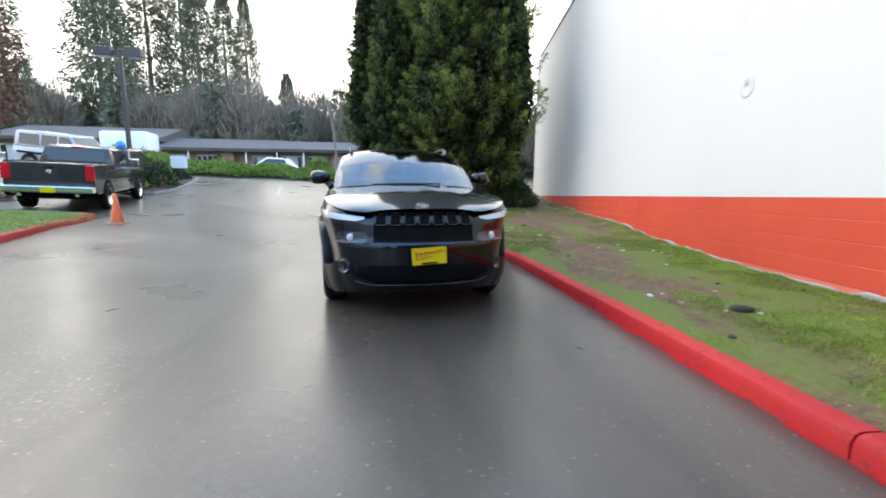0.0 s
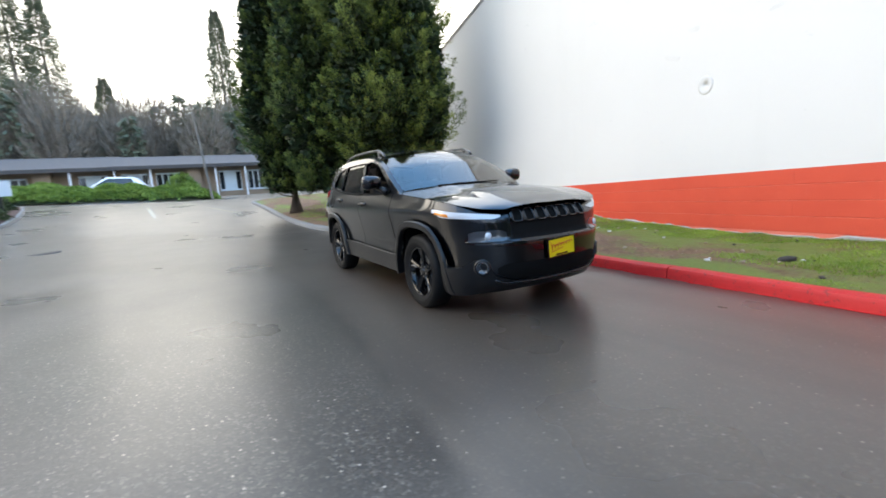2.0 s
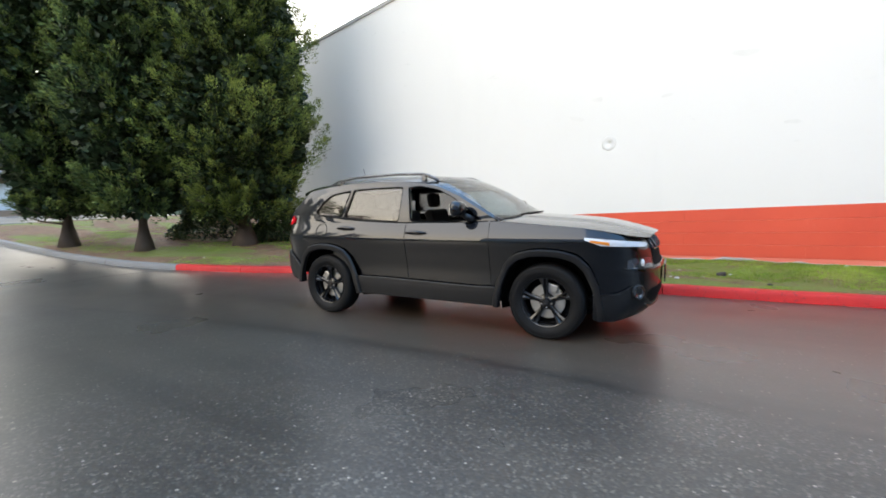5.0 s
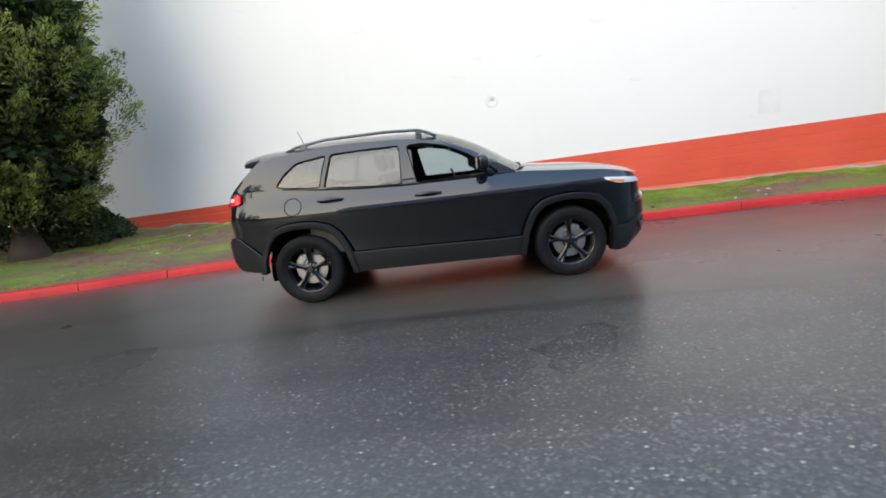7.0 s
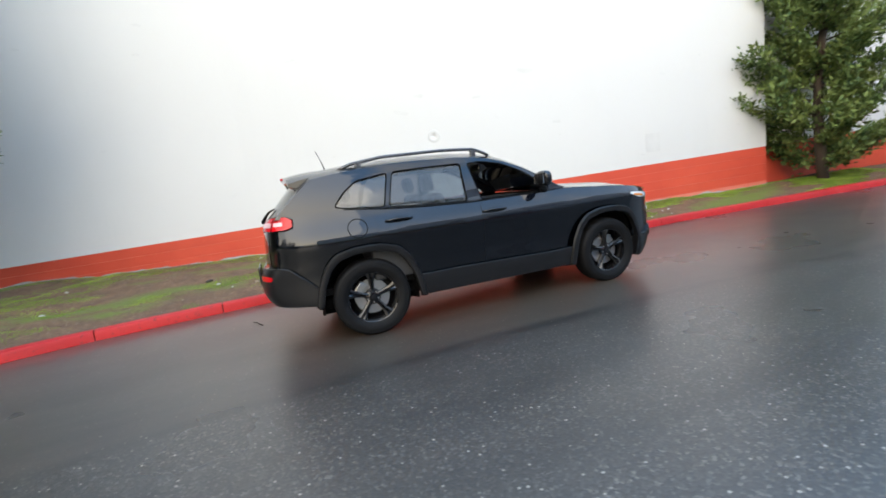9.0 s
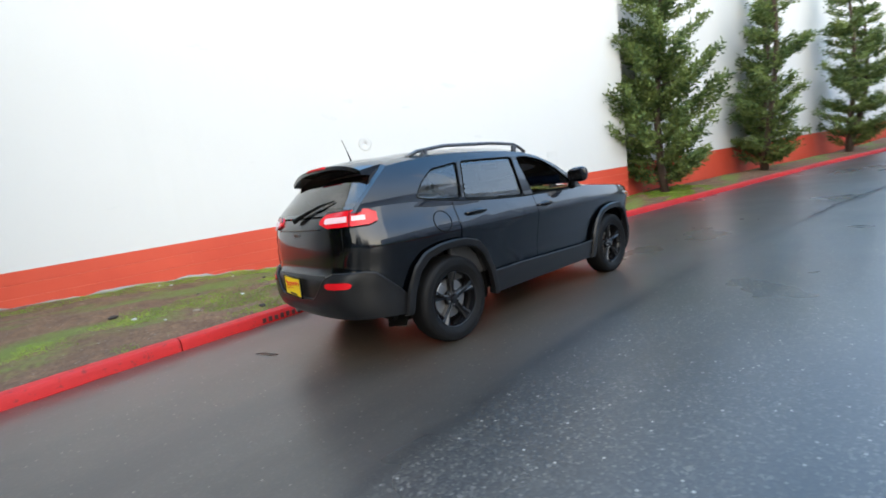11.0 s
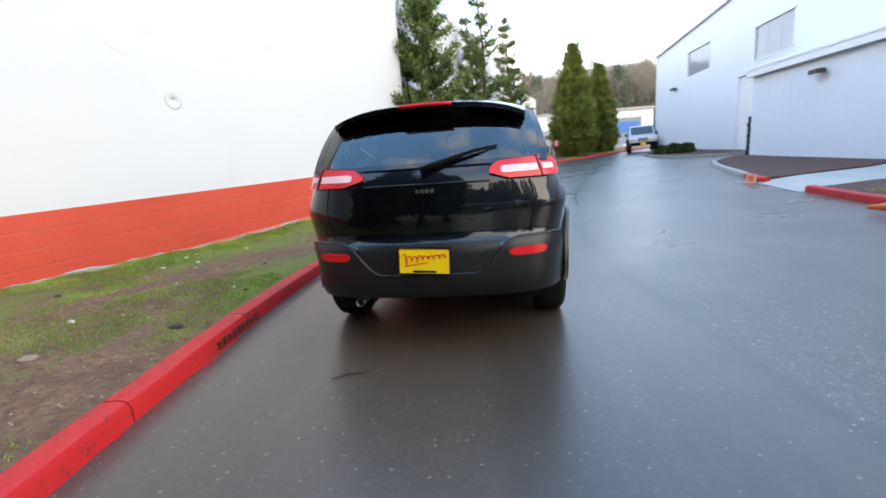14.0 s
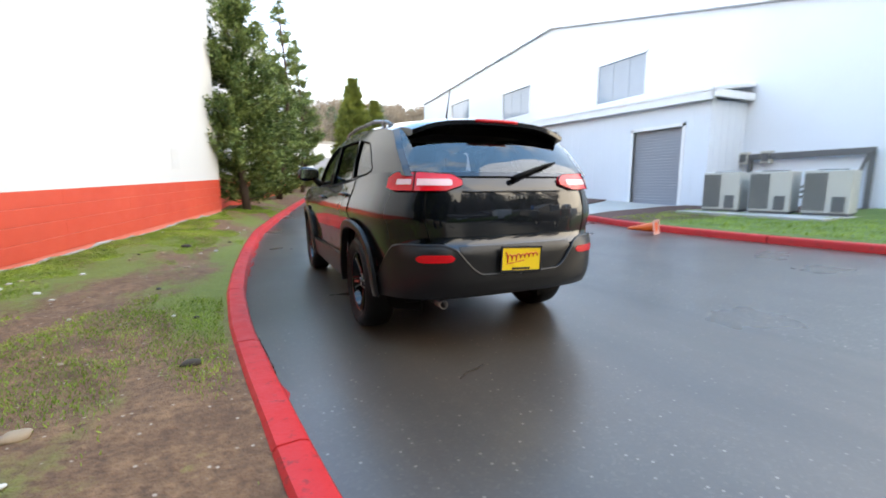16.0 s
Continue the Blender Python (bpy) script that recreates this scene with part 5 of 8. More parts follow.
def column_tree(name, x, y, height, radius, clear, material, label, seed, lobes=420, per=34, frond=(0.16, 0.30), taper=2.2, amp=0.16, base_z=None, tips=None):
    """A dense columnar conifer: trunk, and a crown of many drooping fronds gathered in lobes."""
    z0 = bank_z(x, y) if base_z is None else base_z
    tree = empty(name, label, "tree", pose(x, y, z0 - 0.05), "conifers by the wall")
    rng = np.random.default_rng(seed)
    bm = bmesh.new()
    pipe(bm, [(0, 0, 0), (0.02, 0.01, 0.35), (0.03, 0.0, 1.2), (0, 0.03, height * 0.5), (0, 0, height * 0.9)], [radius * 0.17, radius * 0.12, radius * 0.10, radius * 0.06, 0.02], 12)
    for k in range(26):
        a, h = rng.uniform(0, 2 * math.pi), rng.uniform(0.5, height * 0.8)
        r = radius * 0.8 * (1 - (h / height) ** taper)
        pipe(bm, [(0, 0, h), (r * 0.5 * math.cos(a), r * 0.5 * math.sin(a), h + 0.10), (r * math.cos(a), r * math.sin(a), h + 0.35)], [0.035, 0.022, 0.008], 5)
    part("trunk", bm, BARK, tree, smooth=True)
    P, D, L, W, T = [], [], [], [], []
    for k in range(lobes):
        h = clear + (height - clear) * rng.uniform(0, 1) ** 1.15
        th = rng.uniform(0, 2 * math.pi)
        u = (h - clear) / (height - clear)
        env = radius * (1 - u ** taper) * min(1.0, 0.55 + 2.2 * u) * wobble(th, h, seed, amp)
        r = env * (rng.uniform(0.80, 1.02) if rng.random() < 0.85 else rng.uniform(0.5, 0.8))
        c = np.array([r * math.cos(th), r * math.sin(th), h])
        out = np.array([math.cos(th), math.sin(th), 0.15])
        # a plume that sweeps out and up, wide below and thin at its tip
        size = rng.uniform(0.38, 0.78) * min(1.2, radius / 1.7)
        axis = out * rng.uniform(0.5, 0.9) + np.array([0, 0, rng.uniform(0.2, 0.9)]) + rng.normal(size=3) * 0.18
        axis /= np.linalg.norm(axis)
        bright = noise.noise((c[0] * 0.9, c[1] * 0.9, c[2] * 0.7 + seed)) + rng.normal() * 0.22 > -0.05
        m = int(per * rng.uniform(0.6, 1.4))
        t = rng.uniform(0, 1, m) ** 0.8
        rad = size * 0.34 * (1.05 - t) ** 0.6
        off = np.clip(rng.normal(size=(m, 3)), -1.5, 1.5) * rad[:, None] * 0.62
        P.append(c - axis * size * 0.45 + axis * (t * size)[:, None] + off)
        D.append(axis * 0.9 + off / size * 2.2 + rng.normal(size=(m, 3)) * 0.28)
        L.append(rng.uniform(*frond, m))
        W.append(rng.uniform(0.20, 0.36, m))
        T.append((t > (0.50 if bright else 0.85)))
    # inner fronds fill the crown; with tips, a darker green stands for shade
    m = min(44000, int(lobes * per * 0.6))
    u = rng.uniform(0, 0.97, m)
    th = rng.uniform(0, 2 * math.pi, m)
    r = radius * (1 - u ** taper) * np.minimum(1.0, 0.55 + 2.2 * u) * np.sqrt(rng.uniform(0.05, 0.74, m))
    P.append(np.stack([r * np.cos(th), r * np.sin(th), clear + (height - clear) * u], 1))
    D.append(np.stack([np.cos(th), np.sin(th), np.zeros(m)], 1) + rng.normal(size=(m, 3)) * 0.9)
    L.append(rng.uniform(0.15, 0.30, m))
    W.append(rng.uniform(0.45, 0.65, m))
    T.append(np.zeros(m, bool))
    P, D, L, T = np.concatenate(P), np.concatenate(D), np.concatenate(L), np.concatenate(T)
    W = L * np.concatenate(W)
    if tips is None:
        T[:] = False
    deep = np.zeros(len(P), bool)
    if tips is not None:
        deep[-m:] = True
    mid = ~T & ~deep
    crown = blades("crown", P[mid], D[mid], L[mid], W[mid], material, tree, seed=seed)
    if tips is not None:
        blades("inner_foliage", P[deep], D[deep], L[deep], W[deep], CEDAR_SHADE, crown, "inner fronds coloured dark for shade", seed=seed + 2)
    if tips is not None:
        blades("outer_foliage", P[T], D[T], L[T] * 0.8, W[T] * 0.8, tips, crown, "yellow-green tips lightened as if lit", seed=seed + 1)
    return tree


def pine_tree(name, x, y, height, spread, label, seed, stems=((0, 0, 1.0),), whorl=0.42, base_z=None, material=None, dens=1.0, sparse=0.15):
    """An open pine: stems, whorled limbs that turn up at their tips, tufts of needles along them."""
    z0 = bank_z(x, y) if base_z is None else base_z
    tree = empty(name, label, "tree", pose(x, y, z0 - 0.05), "pines by the wall")
    rng = np.random.default_rng(seed)
    bm = bmesh.new()
    P, D, L = [], [], []
    for sx, sy, k in stems:
        top = height * k
        lean = lambda h: (sx * min(1, h / 2.0) + 0.10 * math.sin(h * 0.9 + seed), sy * min(1, h / 2.0) + 0.10 * math.cos(h * 0.7 + seed))
        pipe(bm, [(*lean(h), h) for h in lin(0, top, 10)], [0.11 * (1 - 0.9 * i / 10) + 0.01 for i in range(11)], 8)
        h = 0.35
        while h < top * 0.98:
            u = h / top
            n = rng.integers(4, 7)
            for j in range(n):
                if rng.random() < sparse:
                    continue
                a = rng.uniform(0, 2 * math.pi)
                r = spread * (0.35 + 0.65 * math.sin(min(1.0, (u + 0.25)) * math.pi * 0.78)) * (1 - u ** 2.2) * rng.uniform(0.55, 1.15) / len(stems) ** 0.25 + 0.12
                cx, cy = lean(h)
                pts = [np.array([cx + r * t * math.cos(a), cy + r * t * math.sin(a), h + r * (0.10 * t + 0.42 * t * t)]) for t in (0, 0.35, 0.7, 1.0)]
                pipe(bm, pts, [0.022, 0.016, 0.010, 0.005], 5)
                m = int(200 * r * dens) + 30
                t = rng.uniform(0.18, 1.0, m)
                base = np.stack([np.interp(t, (0, 0.35, 0.7, 1.0), [p[i] for p in pts]) for i in range(3)], 1)
                way = np.array([math.cos(a), math.sin(a), 0.5])
                P.append(base + rng.normal(size=(m, 3)) * np.array([0.085, 0.085, 0.06]))
                D.append(way * 0.7 + rng.normal(size=(m, 3)) * 0.75 + np.array([0, 0, 0.25]))
                L.append(rng.uniform(0.09, 0.17, m))
            h += whorl * rng.uniform(0.6, 1.3)
    part("trunk", bm, BARK, tree, smooth=True)
    L = np.concatenate(L)
    blades("crown", np.concatenate(P), np.concatenate(D), L, L * 0.34, material or PINE, tree, seed=seed)
    return tree


def bush(name, x, y, z, rx, ry, rz, material, label, seed, count=2600, leaf=(0.06, 0.12), category="bush", group=""):
    ob = empty(name, label, category, pose(x, y, z), group)
    rng = np.random.default_rng(seed)
    bm = bmesh.new()
    for k in range(7):
        a = rng.uniform(0, 2 * math.pi)
        tube(bm, (0, 0, -0.05), (rx * 0.6 * math.cos(a), ry * 0.6 * math.sin(a), rz * 0.8), 0.02, 0.006, 5)
    part("stems", bm, BARK, ob)
    v = rng.normal(size=(count, 3))
    v /= np.linalg.norm(v, axis=1, keepdims=True)
    v[:, 2] = np.abs(v[:, 2])
    lump = 1 + 0.16 * np.sin(v[:, 0] * 7 + seed) * np.cos(v[:, 1] * 6 + seed) + 0.10 * np.sin(v[:, 2] * 9)
    rad = lump * rng.uniform(0.72, 1.03, count)
    p = v * rad[:, None] * np.array([rx, ry, rz])
    L = rng.uniform(*leaf, count)
    blades("leaves", p, v + rng.normal(size=(count, 3)) * 0.7, L, L * 0.55, material, ob, seed=seed)
    return ob


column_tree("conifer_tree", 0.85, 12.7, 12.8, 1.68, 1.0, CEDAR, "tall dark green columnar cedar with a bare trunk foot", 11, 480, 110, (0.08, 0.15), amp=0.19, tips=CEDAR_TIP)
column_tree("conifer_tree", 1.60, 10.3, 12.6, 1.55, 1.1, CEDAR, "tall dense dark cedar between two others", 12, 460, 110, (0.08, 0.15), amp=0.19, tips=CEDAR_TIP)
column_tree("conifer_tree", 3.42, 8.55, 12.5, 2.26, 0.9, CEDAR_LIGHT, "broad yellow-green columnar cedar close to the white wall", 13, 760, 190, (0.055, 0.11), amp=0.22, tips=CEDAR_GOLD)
bush("shrub", 4.85, 8.75, bank_z(4.85, 8.75), 0.85, 1.0, 0.95, SHRUB, "dark evergreen shrub at the foot of the wall", 21, 7000)
bush("shrub", 4.2, 11.2, bank_z(4.2, 11.2), 1.2, 1.3, 1.2, SHRUB, "dark evergreen shrub under the cedars", 22, 7000)

pine_tree("pine_tree", 1.78, -9.75, 7.6, 1.6, "bushy green pine against the white wall", 31, dens=1.45, sparse=0.05, whorl=0.30)
pine_tree("pine_tree", 0.40, -15.2, 8.0, 1.35, "forked open pine with upswept branches", 32, ((0, 0, 0.72), (-0.35, 0.75, 1.0), (0.25, -0.75, 0.9)), sparse=0.42, dens=1.15, whorl=0.45)
pine_tree("pine_tree", -1.28, -21.0, 8.2, 1.35, "slender upswept pine beside the red band", 33, ((0, 0.15, 1.0), (-0.3, -0.5, 0.75)), dens=1.2, sparse=0.35)
column_tree("cypress_tree", -6.4, -30.2, 8.2, 1.85, 0.15, CYPRESS, "large dense cone-shaped cypress beside the kerb", 41, 640, 130, (0.09, 0.17), 1.7, 0.06, land(-6.4, -30.2))
column_tree("cypress_tree", -8.9, -33.0, 7.0, 1.6, 0.15, CYPRESS, "second dense dark cypress beside the kerb", 42, 560, 130, (0.09, 0.17), 1.7, 0.06, land(-8.9, -33.0))


def grass_cover():
    """Short blades on the green patches of the bank."""
    rng = np.random.default_rng(5)
    P, D, L = [], [], []
    while len(P) < 170000:
        y = rng.uniform(-11, 15)
        k, w = kerb_x(y) + 0.2, wall_x(min(y, 13))
        x = rng.uniform(k, max(k + 0.3, w))
        v = noise.noise((x * 0.85, y * 0.38, 2.0)) + 0.5 * noise.noise((x * 2.6, y * 1.6, 5.0))
        edge = 0.25 if (w - x) < 0.5 else 0.0
        if v + edge < (0.30 if x - k < 0.5 and -2 < y < 6 else 0.10) + rng.uniform(-0.12, 0.12):
            continue
        P.append((x, y, bank_z(x, y) - 0.004))
        D.append((rng.normal() * 0.5, rng.normal() * 0.5, 1))
        L.append(rng.uniform(0.014, 0.034))
    L = np.array(L)
    tagged(blades("grass", P, D, L, L * 0.18, GRASS, seed=6), "short green grass blades on the bank", "grass", kind="stuff")
    P, D, L = [], [], []
    for _ in range(9000):
        x, y = rng.uniform(-9.0, -6.2), rng.uniform(-3.0, 6.0)
        if x < -6.6 - max(0, -y) * 0.75 - 1.2 and y < 0:
            continue
        P.append((x, y, land(x, y) + 0.125))
        D.append((rng.normal() * 0.5, rng.normal() * 0.5, 1))
        L.append(rng.uniform(0.03, 0.06))
    L = np.array(L)
    tagged(blades("grass", P, D, L, L * 0.25, GRASS, seed=7), "short green grass blades on the verge", "grass", kind="stuff")


grass_cover()


# ---- the opposite building and its verge ----
PALE_METAL = simple("pale blue-white wall cladding", (0.63, 0.69, 0.77), 0.5, vary=0.06, scale=3, bump=0.05)
TRIM_WHITE = simple("white fascia", (0.74, 0.76, 0.79), 0.5, vary=0.06)
DOOR_GREY = simple("grey roller door", (0.26, 0.28, 0.32), 0.5, vary=0.08)
# window glass: the sky's reflection is put into its blue-grey base colour
WINDOW_SKY = simple("sky-toned window glass", (0.22, 0.27, 0.33), 0.06, vary=0.2, scale=3, Coat_Weight=0.5)
LAWN_GREEN = simple("clipped green verge", (0.085, 0.135, 0.020), 0.9, vary=0.4, scale=12, bump=0.8)
CONE_BASE = simple("faded cone base", (0.66, 0.34, 0.29), 0.6, vary=0.15, scale=10)
ORANGE = simple("orange cone plastic", (0.80, 0.12, 0.012), 0.45, vary=0.12, scale=10)
WHITE_PAINT = simple("white paint", (0.75, 0.75, 0.74), 0.5, vary=0.1)
UNIT_METAL = simple("beige grey cabinet metal", (0.46, 0.46, 0.43), 0.5, vary=0.1)
FIN_DARK = simple("dark fins", (0.10, 0.105, 0.11), 0.6, vary=0.2)
LAMP_BROWN = simple("dark bronze metal", (0.045, 0.040, 0.040), 0.45, vary=0.1)

MX = -11.8


def main_building():
    top = ((-28.6, 7.45), (-12.6, 8.30), (4.0, 4.40))
    bm = bmesh.new()
    outline = [(-28.6, 0.0)] + [(4.0, 0.0)] + list(top[::-1])
    holes = [((-9.6, 4.35), (-7.1, 4.35), (-7.1, 5.95), (-9.6, 5.95)), ((-16.9, 4.70), (-14.2, 4.70), (-14.2, 6.20), (-16.9, 6.20)),
             ((-23.6, 5.25), (-20.8, 5.25), (-20.8, 6.70), (-23.6, 6.70)), ((-18.0, 0.60), (-15.6, 0.60), (-15.6, 4.30), (-18.0, 4.30))]
    flat_panel(bm, [outline, *[h[::-1] for h in holes]], lambda p, d: (MX - d, p[0], p[1]), 0.3)
    wall = tagged(part("wall_west", bm, PALE_METAL), "pale blue-white metal building wall with upper windows", "wall", kind="structure")
    part("end_wall", boxed(MX - 14, MX - 0.3, 3.7, 4.0, 0, 4.3), PALE_METAL, wall)
    part("end_wall", boxed(MX - 14, MX - 0.3, -28.6, -28.3, 0, 7.4), PALE_METAL, wall)
    roof = bmesh.new()
    for (y0, z0), (y1, z1) in zip(top, top[1:]):
        vs = [roof.verts.new(p) for p in ((MX + 0.15, y0, z0 + 0.03), (MX + 0.15, y1, z1 + 0.03), (MX - 14, y1, z1 + 0.03), (MX - 14, y0, z0 + 0.03))]
        lo = [roof.verts.new((v.co.x, v.co.y, v.co.z + 0.14)) for v in vs]
        roof.faces.new(vs)
        roof.faces.new(lo[::-1])
        for i in range(4):
            roof.faces.new((vs[i], lo[i], lo[(i + 1) % 4], vs[(i + 1) % 4]))
    tagged(part("roof_west", roof, TRIM_WHITE), "low gabled metal roof with white edge trim", "roof", kind="structure")
    for i, h in enumerate(holes[:3]):
        (y0, z0), (y1, z1) = h[0], h[2]
        win = empty("window_%d" % (i + 1), "large fixed upper window with vertical blinds", "window", pose(MX, 0, 0), kind="structure")
        fr = bmesh.new()
        for a in ((y0, y1, z1 - 0.06, z1), (y0, y1, z0, z0 + 0.06), (y0, y0 + 0.06, z0, z1), (y1 - 0.06, y1, z0, z1)):
            box(fr, -0.12, 0.012, *a)
        part("window_frame", fr, TRIM_WHITE, win)
        n = 3
        for k in range(n):
            w = (y1 - y0 - 0.12) / n
            part("pane", boxed(-0.09, -0.07, y0 + 0.06 + w * k + 0.008, y0 + 0.06 + w * (k + 1) - 0.008, z0 + 0.06, z1 - 0.06), WINDOW_SKY, win)
    # tall roller door beside the lean-to
    door = empty("door_2", "white tall roller door with horizontal slats", "door", pose(MX, 0, 0), kind="structure")
    for k in range(12):
        part("slat", boxed(-0.16, -0.12, -18.0, -15.6, 0.60 + 0.308 * k + 0.006, 0.60 + 0.308 * (k + 1) - 0.006), TRIM_WHITE, door)


main_building()


def lean_to():
    ax, y0, y1 = -10.2, -13.7, -3.45
    bm = bmesh.new()
    hole = ((-6.08, 0.46), (-4.30, 0.46), (-4.30, 2.83), (-6.08, 2.83))
    flat_panel(bm, [[(y0, 0.0), (y1, 0.0), (y1, 3.48), (y0, 3.72)], list(hole[::-1])], lambda p, d: (ax - d, p[0], p[1]), 0.2)
    wall = tagged(part("wall_lean_to", bm, PALE_METAL), "lower pale wall with a grey roller door", "wall", kind="structure")
    part("side_wall", boxed(MX + 0.01, ax - 0.2, y1 - 0.2, y1, 0, 3.46), PALE_METAL, wall)
    part("side_wall", boxed(MX + 0.01, ax - 0.2, y0, y0 + 0.2, 0, 3.66), PALE_METAL, wall)
    # ribs of the cladding
    for i in range(25):
        y = y0 + 0.2 + i * 0.4
        if -6.2 < y < -4.2:
            continue
        part("cladding_rib", boxed(ax, ax + 0.004, y - 0.008, y + 0.008, 0.35, 3.46), PALE_METAL, wall)
    for x in lin(MX + 0.2, ax - 0.2, 4):
        part("cladding_rib", boxed(x - 0.012, x + 0.012, y1, y1 + 0.012, 0.3, 3.44), PALE_METAL, wall)
    rf = bmesh.new()
    vs = [rf.verts.new(p) for p in ((ax + 0.22, y1 + 0.2, 3.74), (MX + 0.02, y1 + 0.2, 3.98), (MX + 0.02, y0 - 0.2, 4.22), (ax + 0.22, y0 - 0.2, 3.98))]
    rf.faces.new(vs)
    lo = [rf.verts.new((v.co.x, v.co.y, v.co.z - 0.08)) for v in vs]
    rf.faces.new(lo[::-1])
    for i in range(4):
        rf.faces.new((vs[i], lo[i], lo[(i + 1) % 4], vs[(i + 1) % 4]))
    bmesh.ops.recalc_face_normals(rf, faces=rf.faces[:])
    roof = tagged(part("roof_lean_to", rf, TRIM_WHITE), "low ribbed white lean-to roof with deep fascia", "roof", kind="structure")
    for i in range(30):
        t = i / 29
        y = y1 + 0.15 + (y0 - y1 - 0.3) * t
        part("roof_rib", tube(bmesh.new(), (ax + 0.20, y, 3.755 + 0.24 * t), (MX + 0.05, y, 3.995 + 0.24 * t), 0.018, n=6), TRIM_WHITE, roof)
    f = bmesh.new()
    fp = [(ax + 0.12, y1 + 0.10, 3.44), (ax + 0.12, y0 - 0.1, 3.68)]
    vs = [f.verts.new(p) for p in ((ax + 0.06, y1 + 0.14, 3.44), (ax + 0.20, y1 + 0.14, 3.44), (ax + 0.20, y1 + 0.14, 3.66), (ax + 0.06, y1 + 0.14, 3.66))]
    ws = [f.verts.new(p) for p in ((ax + 0.06, y0 - 0.14, 3.68), (ax + 0.20, y0 - 0.14, 3.68), (ax + 0.20, y0 - 0.14, 3.90), (ax + 0.06, y0 - 0.14, 3.90))]
    for i in range(4):
        f.faces.new((vs[i], ws[i], ws[(i + 1) % 4], vs[(i + 1) % 4]))
    f.faces.new(vs)
    f.faces.new(ws[::-1])
    bmesh.ops.recalc_face_normals(f, faces=f.faces[:])
    part("gutter", f, TRIM_WHITE, roof)
    part("gutter", boxed(MX + 0.02, ax + 0.20, y1 + 0.10, y1 + 0.20, 3.50, 3.70), TRIM_WHITE, roof)
    door = empty("door_1", "closed grey roller door with fine horizontal slats", "door", pose(ax, 0, 0), kind="structure")
    for k in range(26):
        z = 0.46 + 0.091 * k
        part("slat", boxed(-0.14, -0.11, -6.08, -4.30, z + 0.003, z + 0.087, 0.0), DOOR_GREY, door)
    fr = bmesh.new()
    for a in ((-6.18, -6.08, 0.40, 2.93), (-4.30, -4.20, 0.40, 2.93), (-6.18, -4.20, 2.83, 2.93)):
        box(fr, -0.10, 0.02, *a)
    part("door_frame", fr, TRIM_WHITE, door)
    # lamp over the wall
    for x, y, z in ((ax, -10.05, 3.20), (MX, -25.0, 4.9)):
        lamp = empty("wall_lamp", "dark bronze box lamp on the pale wall", "lamp", pose(x, y, z), "wall lamps")
        part("housing", boxed(0.10, 0.34, -0.22, 0.22, -0.08, 0.06, 0.03), LAMP_BROWN, lamp)
        part("bracket", boxed(0.0, 0.12, -0.06, 0.06, -0.05, 0.04, 0.01), LAMP_BROWN, lamp)
        part("lens", boxed(0.13, 0.31, -0.18, 0.18, -0.095, -0.081), TRIM_WHITE, lamp)


lean_to()


def verge_sheet(name, outline, material, label, lift, step=0.4, ramp=False):
    """A raised bed that follows the ground inside an outline."""
    bm = bmesh.new()
    tris = tessellate([[Vector((x, y, 0)) for x, y in outline]])
    vs = [bm.verts.new((x, y, 0)) for x, y in outline]
    for t in tris:
        bm.faces.new([vs[i] for i in t])
    for _ in range(3):
        es = [e for e in bm.edges if e.calc_length() > step]
        if not es:
            break
        bmesh.ops.subdivide_edges(bm, edges=es, cuts=1)
        bmesh.ops.triangulate(bm, faces=[f for f in bm.faces if len(f.verts) > 4])
    for v in bm.verts:
        up = max(0.008, lift * min(1.0, max(0.0, (-v.co.x - 6.1) / 1.2))) if ramp else lift + 0.02 * noise.noise((v.co.x, v.co.y, 0))
        v.co.z = land(v.co.x, v.co.y) + up
    bmesh.ops.recalc_face_normals(bm, faces=bm.faces[:])
    for f in bm.faces:
        if f.normal.z < 0:
            f.normal_flip()
    rim = [e for e in bm.edges if e.is_boundary]
    skirt = bmesh.ops.extrude_edge_only(bm, edges=rim)["geom"]
    for v in skirt:
        if isinstance(v, bmesh.types.BMVert):
            v.co.z -= 0.25
    return tagged(part(name, bm, material, angle=40), label, name.split("_")[0], kind="structure")


V_KERB = [(-6.15, -4.20), (-5.95, -2.6), (-5.85, -1.2), (-5.88, 0.3), (-6.0, 1.7), (-6.3, 3.0), (-6.62, 4.4), (-6.72, 5.7), (-6.85, 6.35), (-7.3, 6.6)]
verge_sheet("lawn_verge", [(-6.10, -2.2)] + [(x - 0.12, y) for x, y in V_KERB[2:]] + [(-14, 6.9), (-15, 0.2), (-11.2, -0.4), (-8.2, -1.5)], LAWN_GREEN, "bright green clipped grass verge behind the kerb", 0.115)
verge_sheet("bed_verge", [(-6.25, -4.1), (-6.08, -2.2), (-8.2, -1.5), (-11.2, -0.4), (-11.75, -0.4), (-11.75, -4.0), (-10.15, -4.0), (-8.2, -4.3)], MULCH, "red-brown bark mulch bed round the cooling units", 0.10)
verge_sheet("bed_far", [(-6.55, -6.3), (-7.0, -8.0), (-7.7, -10.8), (-8.3, -12.6), (-9.2, -13.6), (-10.15, -13.9), (-10.15, -7.1), (-9.0, -6.6)], MULCH, "dark red-brown bark mulch bed below the pale wall", 0.10)
verge_sheet("path", [(-6.05, -4.2), (-8.2, -4.35), (-10.18, -4.4), (-10.18, -7.2), (-9.0, -6.7), (-6.40, -6.2)], CONCRETE, "pale concrete path up to the roller door", 0.06, ramp=True)
kerb_verge = empty("kerb_verge", "red painted kerb round the grass verge", "kerb", kind="structure")
